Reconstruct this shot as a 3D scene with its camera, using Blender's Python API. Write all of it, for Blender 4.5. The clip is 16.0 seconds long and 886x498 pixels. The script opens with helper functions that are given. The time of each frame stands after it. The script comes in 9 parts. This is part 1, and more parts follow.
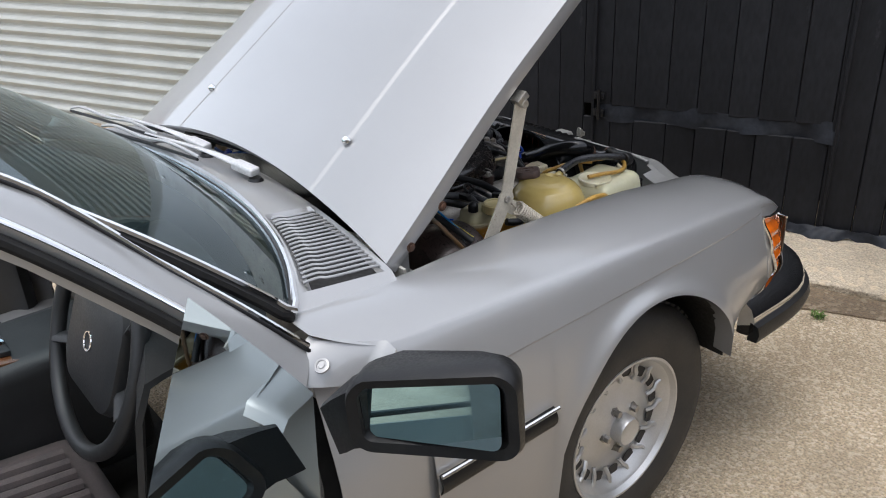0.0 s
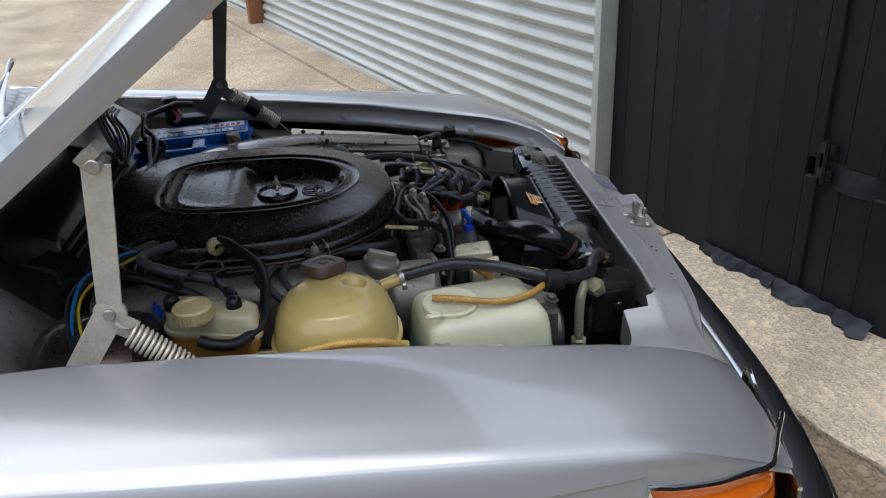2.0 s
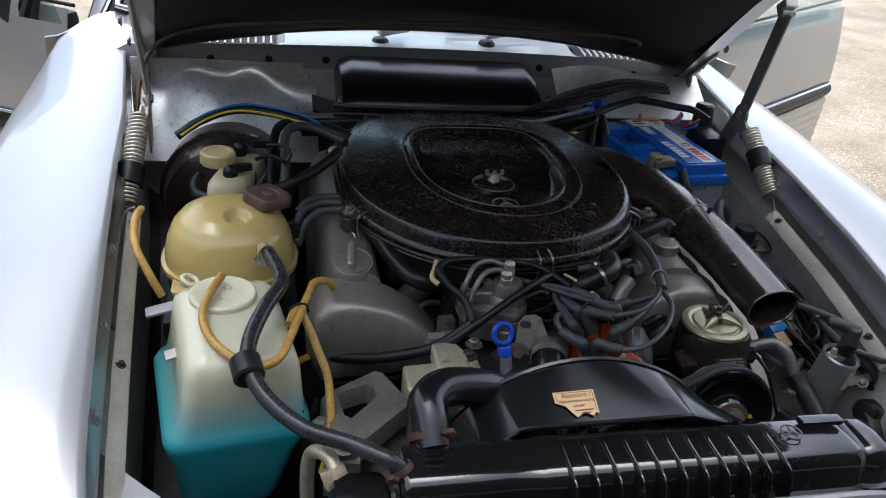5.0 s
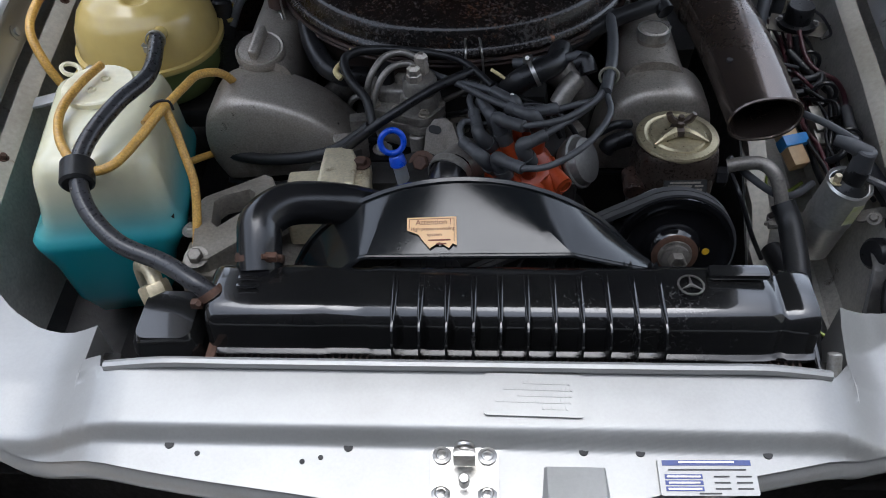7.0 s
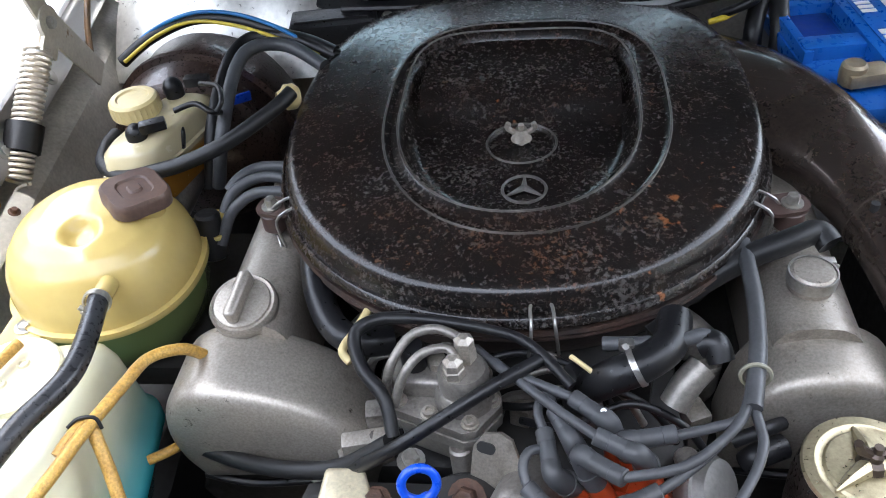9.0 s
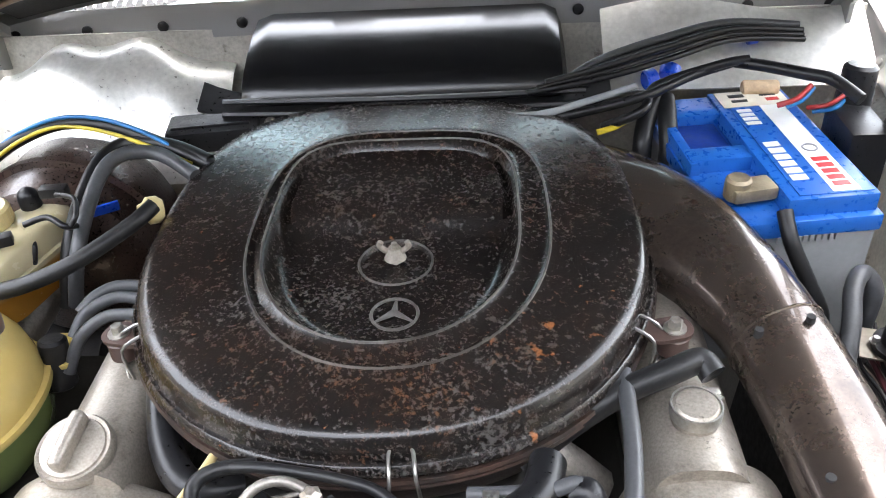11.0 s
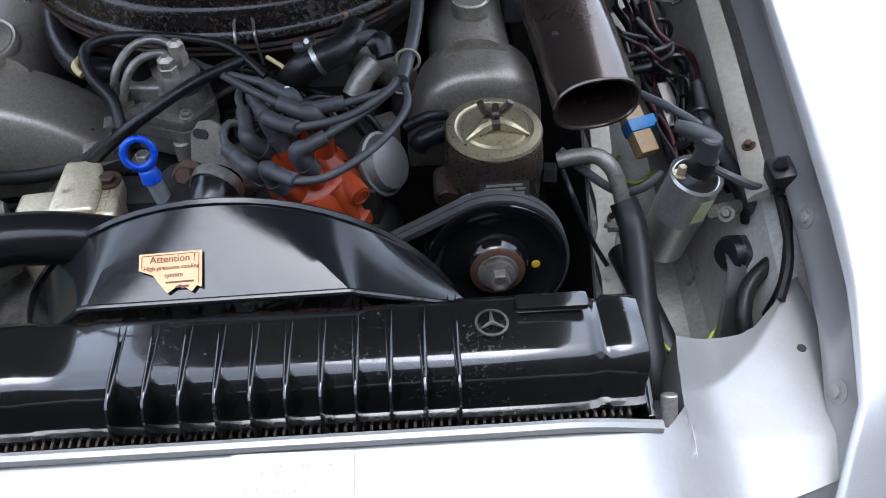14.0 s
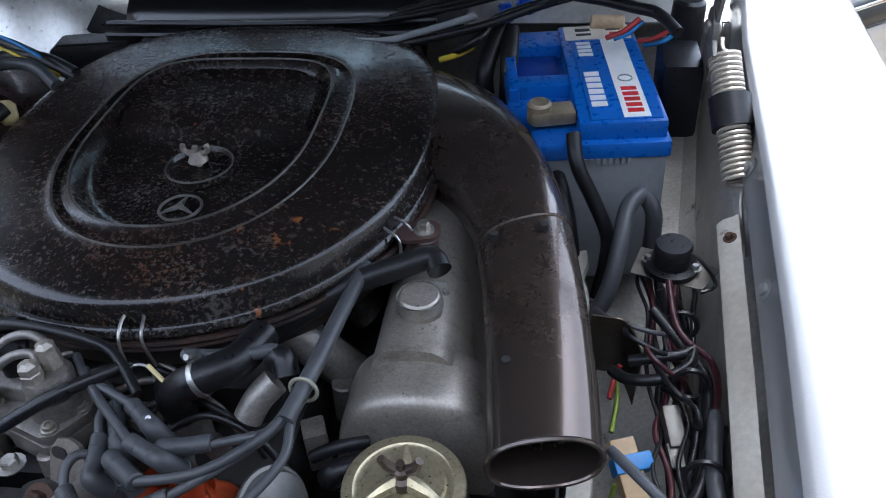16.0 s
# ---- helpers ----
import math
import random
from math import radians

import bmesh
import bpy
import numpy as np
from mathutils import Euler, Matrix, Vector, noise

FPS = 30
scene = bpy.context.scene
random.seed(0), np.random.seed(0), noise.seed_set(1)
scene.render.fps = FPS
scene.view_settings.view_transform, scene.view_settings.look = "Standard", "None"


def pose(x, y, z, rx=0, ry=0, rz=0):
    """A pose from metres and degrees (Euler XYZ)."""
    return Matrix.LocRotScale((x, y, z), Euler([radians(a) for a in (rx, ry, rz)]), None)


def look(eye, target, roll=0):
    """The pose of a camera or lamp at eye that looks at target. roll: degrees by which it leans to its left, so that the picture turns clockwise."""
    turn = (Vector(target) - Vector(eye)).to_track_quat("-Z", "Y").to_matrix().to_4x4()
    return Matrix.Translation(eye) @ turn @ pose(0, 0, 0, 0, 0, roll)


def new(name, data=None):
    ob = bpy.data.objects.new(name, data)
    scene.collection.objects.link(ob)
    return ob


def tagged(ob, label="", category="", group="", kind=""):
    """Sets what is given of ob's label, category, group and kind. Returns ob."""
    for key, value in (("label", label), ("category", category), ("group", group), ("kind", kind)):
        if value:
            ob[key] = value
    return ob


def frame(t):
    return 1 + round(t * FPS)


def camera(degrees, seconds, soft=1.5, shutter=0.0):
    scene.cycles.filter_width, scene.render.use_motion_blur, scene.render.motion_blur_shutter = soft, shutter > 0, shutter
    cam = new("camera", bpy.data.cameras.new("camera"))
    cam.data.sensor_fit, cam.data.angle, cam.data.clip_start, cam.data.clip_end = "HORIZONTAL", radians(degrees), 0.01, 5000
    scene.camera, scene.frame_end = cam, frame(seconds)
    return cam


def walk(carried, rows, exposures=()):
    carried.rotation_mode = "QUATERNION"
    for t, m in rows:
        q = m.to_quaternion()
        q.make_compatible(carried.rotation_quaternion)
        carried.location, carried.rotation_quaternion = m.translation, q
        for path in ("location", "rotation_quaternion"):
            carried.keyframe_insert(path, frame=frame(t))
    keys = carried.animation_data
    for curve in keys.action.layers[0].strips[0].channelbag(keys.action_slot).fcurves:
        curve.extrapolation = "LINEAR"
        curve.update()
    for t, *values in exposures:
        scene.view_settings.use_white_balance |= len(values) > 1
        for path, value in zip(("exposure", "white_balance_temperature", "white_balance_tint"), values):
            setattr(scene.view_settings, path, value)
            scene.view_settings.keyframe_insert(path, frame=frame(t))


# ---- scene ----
cam = camera(57.1, 16.0, soft=1.0)
PATH = [
    (0, (-1.756, 1.348, 1.563), (-0.345, 0.229, 0.694), -2.7),
    (0.5, (-1.76, 0.988, 1.533), (-0.271, -0.028, 0.668), -2.7),
    (1, (-1.71, 0.601, 1.484), (-0.109, -0.235, 0.627), -0.7),
    (1.5, (-1.607, 0.238, 1.43), (0.109, -0.31, 0.561), -1.1),
    (2, (-1.514, -0.12, 1.415), (0.266, -0.295, 0.519), -2.7),
    (2.5, (-1.425, -0.468, 1.399), (0.305, -0.051, 0.486), -2.2),
    (3, (-1.251, -0.792, 1.365), (0.357, 0.014, 0.491), -3.4),
    (3.5, (-1.094, -1.077, 1.342), (0.261, 0.126, 0.496), -2.6),
    (3.7, (-1.007, -1.124, 1.326), (0.23, 0.202, 0.483), -2.6),
    (5.8, (-0.036, -1.197, 1.376), (0.075, 0.506, 0.333), 6.6),
    (6, (0.007, -1.175, 1.377), (0.097, 0.488, 0.269), 4.9),
    (6.5, (0.011, -1.142, 1.378), (0.039, 0.404, 0.11), 1.3),
    (7, (0.045, -1.073, 1.337), (-0.036, 0.332, -0.083), -1.9),
    (7.5, (0.079, -0.973, 1.314), (-0.117, 0.378, -0.149), -5.2),
    (8, (0.074, -0.827, 1.295), (-0.146, 0.525, -0.162), -5.8),
    (8.5, (0.051, -0.722, 1.297), (-0.203, 0.7, -0.086), -6.8),
    (9, (0.048, -0.655, 1.293), (-0.218, 0.826, -0.025), -7.1),
    (9.2, (0.048, -0.629, 1.294), (-0.218, 0.875, 0.003), -7.1),
    (11.3, (0.119, -0.58, 1.275), (0.011, 1.041, 0.107), -3.6),
    (11.5, (0.123, -0.599, 1.267), (0.009, 0.971, 0.034), -4.0),
    (12, (0.133, -0.658, 1.253), (0.028, 0.814, -0.097), -4.2),
    (12.5, (0.143, -0.751, 1.253), (0.046, 0.676, -0.145), -4.2),
    (13, (0.154, -0.848, 1.248), (0.058, 0.554, -0.176), -4.1),
    (13.5, (0.134, -0.906, 1.241), (0.096, 0.473, -0.207), -2.7),
    (14, (0.193, -0.917, 1.249), (0.281, 0.437, -0.22), -0.1),
    (14.5, (0.308, -0.869, 1.237), (0.416, 0.483, -0.233), 0.0),
    (15, (0.352, -0.788, 1.251), (0.383, 0.609, -0.18), -1.4),
    (15.5, (0.359, -0.697, 1.253), (0.336, 0.776, -0.1), -2.5),
    (16, (0.394, -0.649, 1.266), (0.133, 0.897, 0.025), -4.4),
]
walk(cam, [(t, look(eye, target, roll)) for t, eye, target, roll in PATH], exposures=[(0, 1.25, 6450, 10), (1.5, 1.1, 6200, 10), (2.2, 1.25, 6050, 10), (3.7, 1.3, 6000, 10), (6, 1.8, 6050, 10), (6.5, 1.8, 6050, 10), (7.5, 1.8, 6050, 10), (8, 2.95, 6000, 10), (9, 3.5, 6250, 10), (11.5, 4.35, 6850, 10), (12.2, 4.1, 6550, 10), (13, 3.45, 6450, 10), (13.5, 2.75, 6050, 10), (14.5, 2.5, 5800, 10), (16, 2.65, 5700, 10)])

# ---- world and light ----
world = bpy.data.worlds.new("sky")
scene.world = world
world.use_nodes = True
wn, wl = world.node_tree.nodes, world.node_tree.links
sky = wn.new("ShaderNodeTexSky")
sky.sky_type = "NISHITA"
sky.sun_disc = False
sky.sun_elevation, sky.sun_rotation = radians(82), radians(0)
sky.air_density, sky.dust_density, sky.ozone_density = 1.0, 2.0, 1.0
soft_sky = wn.new("ShaderNodeHueSaturation")
soft_sky.inputs["Saturation"].default_value = 0.38
wl.new(sky.outputs["Color"], soft_sky.inputs["Color"])
# cloud cover: the sky is brighter overhead than at the horizon
sky_dir, sky_up, cover = wn.new("ShaderNodeTexCoord"), wn.new("ShaderNodeSeparateXYZ"), wn.new("ShaderNodeMapRange")
wl.new(sky_dir.outputs["Generated"], sky_up.inputs[0])
wl.new(sky_up.outputs["Z"], cover.inputs["Value"])
cover.inputs["To Min"].default_value, cover.inputs["To Max"].default_value = 1.0, 1.05
veil = wn.new("ShaderNodeMix")
veil.data_type, veil.blend_type = "RGBA", "MULTIPLY"
veil.inputs[0].default_value = 1.0
wl.new(soft_sky.outputs["Color"], veil.inputs[6])
wl.new(cover.outputs["Result"], veil.inputs[7])
cloud, cloud_amount = wn.new("ShaderNodeTexNoise"), wn.new("ShaderNodeMapRange")
cloud.inputs["Scale"].default_value, cloud.inputs["Detail"].default_value = 2.2, 5.0
wl.new(sky_dir.outputs["Generated"], cloud.inputs["Vector"])
wl.new(cloud.outputs["Fac"], cloud_amount.inputs["Value"])
cloud_amount.inputs["From Min"].default_value, cloud_amount.inputs["From Max"].default_value = 0.35, 0.65
cloud_amount.inputs["To Min"].default_value, cloud_amount.inputs["To Max"].default_value = 0.72, 1.25
clouds = wn.new("ShaderNodeMix")
clouds.data_type, clouds.blend_type = "RGBA", "MULTIPLY"
clouds.inputs[0].default_value = 1.0
wl.new(veil.outputs[2], clouds.inputs[6])
wl.new(cloud_amount.outputs["Result"], clouds.inputs[7])
wl.new(clouds.outputs[2], wn["Background"].inputs["Color"])
wn["Background"].inputs["Strength"].default_value = 0.15
sun = new("sun", bpy.data.lights.new("sun", "SUN"))
sun.data.energy, sun.data.angle, sun.data.color = 0.5, radians(40), (1.0, 0.975, 0.945)
sun.matrix_basis = look((0, 0, 10), (0.15, -0.08, 8.8))


# ---- materials ----
def surf(name, c1, c2=None, big=6.0, fine=140.0, rough=0.5, rvar=0.15, metal=0.0, bump=0.1, grain=0.12, coat=0.0,
         rust=None, rust_at=0.62, rust_size=14.0, vary=0.0, sss=0.0, spec=0.5, stretch=(1, 1, 1), trans=0.0):
    """A surface of two colours in large soft patches, fine grain, uneven gloss, fine relief and patches of wear."""
    m = bpy.data.materials.new(name)
    m.use_nodes = True
    n, l = m.node_tree.nodes, m.node_tree.links
    p = n["Principled BSDF"]
    tc = n.new("ShaderNodeTexCoord")
    mp = n.new("ShaderNodeMapping")
    mp.inputs["Scale"].default_value = stretch
    l.new(tc.outputs["Object"], mp.inputs["Vector"])

    def noise_tex(scale, detail, r=0.55):
        t = n.new("ShaderNodeTexNoise")
        t.inputs["Scale"].default_value, t.inputs["Detail"].default_value, t.inputs["Roughness"].default_value = scale, detail, r
        l.new(mp.outputs["Vector"], t.inputs["Vector"])
        return t.outputs["Fac"]

    def mixed(fac, a, b, mode="MIX"):
        x = n.new("ShaderNodeMix")
        x.data_type, x.blend_type = "RGBA", mode
        for sock, v in ((x.inputs[0], fac), (x.inputs[6], a), (x.inputs[7], b)):
            if isinstance(v, tuple):
                sock.default_value = (*v, 1)
            elif isinstance(v, float):
                sock.default_value = v
            else:
                l.new(v, sock)
        return x.outputs[2]

    def ramp(fac, lo, hi, a=0.0, b=1.0):
        x = n.new("ShaderNodeMapRange")
        x.inputs["From Min"].default_value, x.inputs["From Max"].default_value = lo, hi
        x.inputs["To Min"].default_value, x.inputs["To Max"].default_value = a, b
        l.new(fac, x.inputs["Value"])
        return x.outputs["Result"]

    c2 = c2 or tuple(v * 0.8 for v in c1)
    nb, nf = noise_tex(big, 5.0, 0.6), noise_tex(fine, 3.0)
    col = mixed(ramp(nb, 0.38, 0.62), c1, c2)
    g = n.new("ShaderNodeCombineColor")
    shade = ramp(nf, 0.3, 0.7, 1 - grain, 1 + grain)
    for i in range(3):
        l.new(shade, g.inputs[i])
    col = mixed(1.0, col, g.outputs["Color"], "MULTIPLY")
    if vary:
        oi = n.new("ShaderNodeObjectInfo")
        g2 = n.new("ShaderNodeCombineColor")
        s2 = ramp(oi.outputs["Random"], 0, 1, 1 - vary, 1 + vary)
        for i in range(3):
            l.new(s2, g2.inputs[i])
        col = mixed(1.0, col, g2.outputs["Color"], "MULTIPLY")
    rg = ramp(nf, 0.3, 0.7, max(0.02, rough - rvar / 2), min(1.0, rough + rvar / 2))
    if rust:
        nr = noise_tex(rust_size, 8.0, 0.68)
        mask = ramp(nr, rust_at, rust_at + 0.07)
        col = mixed(mask, col, rust)
        add = n.new("ShaderNodeMath")
        add.operation, add.use_clamp = "MULTIPLY_ADD", True
        add.inputs[1].default_value = 0.35
        l.new(mask, add.inputs[0])
        l.new(rg, add.inputs[2])
        rg = add.outputs[0]
    l.new(col, p.inputs["Base Color"])
    l.new(rg, p.inputs["Roughness"])
    p.inputs["Metallic"].default_value = metal
    p.inputs["Coat Weight"].default_value = coat
    p.inputs["Coat Roughness"].default_value = 0.04
    p.inputs["Specular IOR Level"].default_value = spec
    if trans:
        p.inputs["Transmission Weight"].default_value = trans
    if sss:
        p.inputs["Subsurface Weight"].default_value = sss
        p.inputs["Subsurface Radius"].default_value = (0.02, 0.018, 0.01)
        p.inputs["Subsurface Scale"].default_value = 1.0
    if bump:
        b = n.new("ShaderNodeBump")
        b.inputs["Strength"].default_value, b.inputs["Distance"].default_value = bump, 0.003
        l.new(nf, b.inputs["Height"])
        l.new(b.outputs["Normal"], p.inputs["Normal"])
    return m


def worn(m, layers, dull=0.3):
    """Lays patches of wear over a material: colour, patch size, threshold and softness for each layer."""
    n, l = m.node_tree.nodes, m.node_tree.links
    p = n["Principled BSDF"]
    tc = n.new("ShaderNodeTexCoord")
    for k, (colour, size, at, soft, region) in enumerate(layers):
        fine, large, add, mr, mx, ro = (n.new("ShaderNode" + q) for q in ("TexNoise", "TexNoise", "Math", "MapRange", "Mix", "Math"))
        for t, s, dt in ((fine, size, 9), (large, region, 3)):
            t.inputs["Scale"].default_value, t.inputs["Detail"].default_value, t.inputs["Roughness"].default_value = s, dt, 0.7
            l.new(tc.outputs["Object"], t.inputs["Vector"])
        add.operation = "MULTIPLY_ADD"
        l.new(large.outputs["Fac"], add.inputs[0])
        add.inputs[1].default_value = 0.6
        l.new(fine.outputs["Fac"], add.inputs[2])
        mr.inputs["From Min"].default_value, mr.inputs["From Max"].default_value = at, at + soft
        l.new(add.outputs[0], mr.inputs["Value"])
        mx.data_type = "RGBA"
        l.new(mr.outputs["Result"], mx.inputs[0])
        l.new(p.inputs["Base Color"].links[0].from_socket, mx.inputs[6])
        mx.inputs[7].default_value = (*colour, 1)
        l.new(mx.outputs[2], p.inputs["Base Color"])
        ro.operation, ro.use_clamp = "MULTIPLY_ADD", True
        ro.inputs[1].default_value = dull
        l.new(mr.outputs["Result"], ro.inputs[0])
        l.new(p.inputs["Roughness"].links[0].from_socket, ro.inputs[2])
        l.new(ro.outputs[0], p.inputs["Roughness"])
    return m


def pane(name, tint, ior=1.5, gloss=0.02, sheen=(1, 1, 1)):
    m = bpy.data.materials.new(name)
    m.use_nodes = True
    n, l = m.node_tree.nodes, m.node_tree.links
    n.remove(n["Principled BSDF"])
    fr, tr, gl, mx = (n.new("ShaderNode" + k) for k in ("Fresnel", "BsdfTransparent", "BsdfGlossy", "MixShader"))
    fr.inputs["IOR"].default_value = ior
    tr.inputs["Color"].default_value = (*tint, 1)
    gl.inputs["Roughness"].default_value = gloss
    gl.inputs["Color"].default_value = (*sheen, 1)
    l.new(fr.outputs[0], mx.inputs[0])
    l.new(tr.outputs[0], mx.inputs[1])
    l.new(gl.outputs[0], mx.inputs[2])
    l.new(mx.outputs[0], n["Material Output"].inputs["Surface"])
    return m


def banded(name, low, high, z0, z1, rough=0.32, sss=0.25):
    """Translucent plastic with a fluid that shows through up to a level."""
    m = surf(name, high, tuple(v * 0.96 for v in high), 5, 60, rough, 0.06, 0, 0.02, 0.03, 0.25, sss=sss)
    n, l = m.node_tree.nodes, m.node_tree.links
    p = n["Principled BSDF"]
    src = p.inputs["Base Color"].links[0].from_socket
    tc, sp, mr, mx, nz = (n.new("ShaderNode" + k) for k in ("TexCoord", "SeparateXYZ", "MapRange", "Mix", "TexNoise"))
    mx.data_type = "RGBA"
    mr.interpolation_type = "SMOOTHSTEP"
    mr.inputs["From Min"].default_value, mr.inputs["From Max"].default_value = z0, z1
    l.new(tc.outputs["Object"], sp.inputs[0])
    l.new(sp.outputs["Z"], mr.inputs["Value"])
    l.new(mr.outputs["Result"], mx.inputs[0])
    mx.inputs[6].default_value = (*low, 1)
    l.new(src, mx.inputs[7])
    l.new(mx.outputs[2], p.inputs["Base Color"])
    return m


SILVER = surf("silver_paint", (0.345, 0.346, 0.346), (0.333, 0.334, 0.334), 3, 900, 0.36, 0.05, 0.45, 0.010, 0.05, 1.0)
SILVER_DULL = surf("silver_paint_inner", (0.30, 0.30, 0.29), (0.26, 0.257, 0.247), 7, 300, 0.42, 0.12, 0.4, 0.02, 0.04, 0.15, rust=(0.26, 0.20, 0.14), rust_at=0.75, rust_size=9)
BAY_METAL = surf("grimy_bay_paint", (0.56, 0.54, 0.49), (0.41, 0.39, 0.345), 9, 200, 0.45, 0.2, 0.25, 0.06, 0.15, 0.1, rust=(0.10, 0.08, 0.062), rust_at=0.62, rust_size=12)
HOSE_GLOSS = surf("oily_black_hose", (0.007, 0.007, 0.008), (0.009, 0.009, 0.0095), 20, 200, 0.22, 0.10, 0, 0.012, 0.08, spec=0.5)
TANK_BLACK = worn(surf("scuffed_black_enamel", (0.006, 0.006, 0.0064), (0.009, 0.009, 0.0088), 9, 260, 0.16, 0.12, 0, 0.006, 0.2, 0.6), (((0.10, 0.098, 0.095), 75, 1.0, 0.12, 6), ((0.035, 0.034, 0.033), 230, 0.92, 0.14, 8)))
HOSE_GREY = surf("ribbed_grey_black_hose", (0.030, 0.031, 0.034), (0.022, 0.022, 0.024), 20, 200, 0.3, 0.12, 0, 0.05, 0.15, spec=0.45)
SHROUD = surf("satin_black_shroud", (0.008, 0.009, 0.010), (0.011, 0.012, 0.013), 8, 200, 0.15, 0.08, 0, 0.004, 0.05, spec=0.42)
BAY_BLACK = surf("mottled_bay_black", (0.018, 0.018, 0.020), (0.040, 0.038, 0.036), 9, 120, 0.5, 0.2, 0.1, 0.2, 0.25, rust=(0.10, 0.09, 0.08), rust_at=0.66, rust_size=10)
LEDGE = surf("cream_silver_ledge", (0.46, 0.44, 0.385), (0.36, 0.335, 0.28), 8, 160, 0.42, 0.15, 0.3, 0.04, 0.1, 0.1, rust=(0.16, 0.10, 0.06), rust_at=0.64, rust_size=14)
BLACK_GLOSS = surf("gloss_black_enamel", (0.004, 0.004, 0.0045), (0.007, 0.007, 0.008), 8, 260, 0.15, 0.10, 0, 0.008, 0.2, 0.4)
BLACK_PLASTIC = surf("black_plastic", (0.007, 0.007, 0.008), (0.011, 0.011, 0.012), 12, 220, 0.36, 0.2, 0, 0.06, 0.2, spec=0.35)
# oily black, also used where shade between parts is put into the colour
BLACK_DIRT_SHADE = surf("oily_shaded_black_metal", (0.008, 0.0075, 0.007), (0.018, 0.016, 0.014), 14, 120, 0.55, 0.25, 0.1, 0.15, 0.3)
RUBBER = surf("black_rubber", (0.008, 0.008, 0.009), (0.013, 0.013, 0.013), 20, 260, 0.42, 0.2, 0, 0.08, 0.2, spec=0.32)
TYRE = surf("tyre_rubber", (0.020, 0.020, 0.020), (0.030, 0.028, 0.026), 10, 180, 0.62, 0.15, 0, 0.1, 0.2)
GREY_LEAD = surf("grey_silicone_lead", (0.060, 0.062, 0.066), (0.045, 0.046, 0.049), 20, 260, 0.42, 0.15, 0, 0.03, 0.12, spec=0.4)
BOOT = surf("dark_grey_boot", (0.050, 0.052, 0.056), (0.038, 0.039, 0.041), 25, 200, 0.48, 0.15, 0, 0.04, 0.15, spec=0.4)
ALLOY = worn(surf("dull_cast_alloy", (0.365, 0.33, 0.285), (0.28, 0.25, 0.212), 6, 420, 0.42, 0.14, 0.6, 0.03, 0.20), (((0.13, 0.112, 0.094), 30, 0.86, 0.25, 6), ((0.07, 0.058, 0.046), 120, 0.99, 0.06, 10)))
ALLOY_DARK = worn(surf("oily_cast_alloy", (0.24, 0.222, 0.198), (0.155, 0.142, 0.125), 10, 300, 0.42, 0.2, 0.55, 0.12, 0.2), (((0.035, 0.03, 0.025), 25, 0.84, 0.2, 9),))
BRASSY = worn(surf("yellow_passivated_alloy", (0.62, 0.55, 0.39), (0.50, 0.43, 0.29), 10, 300, 0.42, 0.15, 0.6, 0.08, 0.14), (((0.20, 0.15, 0.085), 40, 0.90, 0.18, 9),))
ZINC = surf("zinc_plated_steel", (0.50, 0.49, 0.46), (0.34, 0.32, 0.28), 25, 300, 0.38, 0.15, 0.8, 0.05, 0.15, rust=(0.20, 0.13, 0.07), rust_at=0.68, rust_size=40)
STRUT_PAINT = surf("cream_strut_paint", (0.52, 0.48, 0.40), (0.44, 0.40, 0.33), 18, 200, 0.45, 0.15, 0.1, 0.04, 0.1, rust=(0.20, 0.11, 0.05), rust_at=0.66, rust_size=30)
CHROME = surf("chrome", (0.80, 0.80, 0.80), (0.74, 0.74, 0.74), 10, 200, 0.07, 0.04, 1.0, 0.01, 0.04)
STEEL = surf("bare_steel", (0.42, 0.41, 0.39), (0.30, 0.29, 0.27), 30, 300, 0.35, 0.15, 0.9, 0.05, 0.15)
RUSTY = surf("rusty_steel", (0.095, 0.048, 0.030), (0.055, 0.030, 0.021), 30, 260, 0.62, 0.15, 0.35, 0.15, 0.3)

HORN = worn(surf("worn_bronze_black_duct", (0.082, 0.064, 0.054), (0.115, 0.083, 0.064), 5, 300, 0.22, 0.10, 0.75, 0.0, 0.18, 0.5), (((0.014, 0.012, 0.011), 130, 1.0, 0.08, 9), ((0.10, 0.050, 0.028), 12, 0.90, 0.25, 5), ((0.012, 0.010, 0.009), 5, 0.80, 0.22, 3)))
LID = worn(surf("worn_black_lid", (0.0050, 0.0046, 0.0045), (0.0095, 0.008, 0.0072), 7, 330, 0.21, 0.10, 0.0, 0.0, 0.3, 0.05, spec=0.42),
           (((0.030, 0.0165, 0.0115), 110, 0.77, 0.28, 4), ((0.060, 0.056, 0.053), 220, 0.865, 0.12, 4.5), ((0.036, 0.032, 0.029), 85, 0.90, 0.10, 3.5), ((0.08, 0.034, 0.015), 170, 0.93, 0.10, 6), ((0.20, 0.070, 0.022), 40, 1.0, 0.06, 7)), 0.10)
BOOSTER = surf("brown_stained_booster", (0.055, 0.030, 0.022), (0.030, 0.020, 0.017), 9, 300, 0.33, 0.2, 0.35, 0.12, 0.3, 0.2)
TANK = banded("amber_tank_plastic", (0.12, 0.16, 0.06), (0.53, 0.40, 0.14), 0.722, 0.735, rough=0.22, sss=0.1)
WASHER = banded("white_bottle_blue_fluid", (0.025, 0.33, 0.37), (0.60, 0.575, 0.40), 0.645, 0.738, rough=0.24, sss=0.2)
RESERVOIR = banded("yellowed_reservoir_plastic", (0.36, 0.17, 0.03), (0.46, 0.40, 0.25), 0.756, 0.772, rough=0.25, sss=0.1)
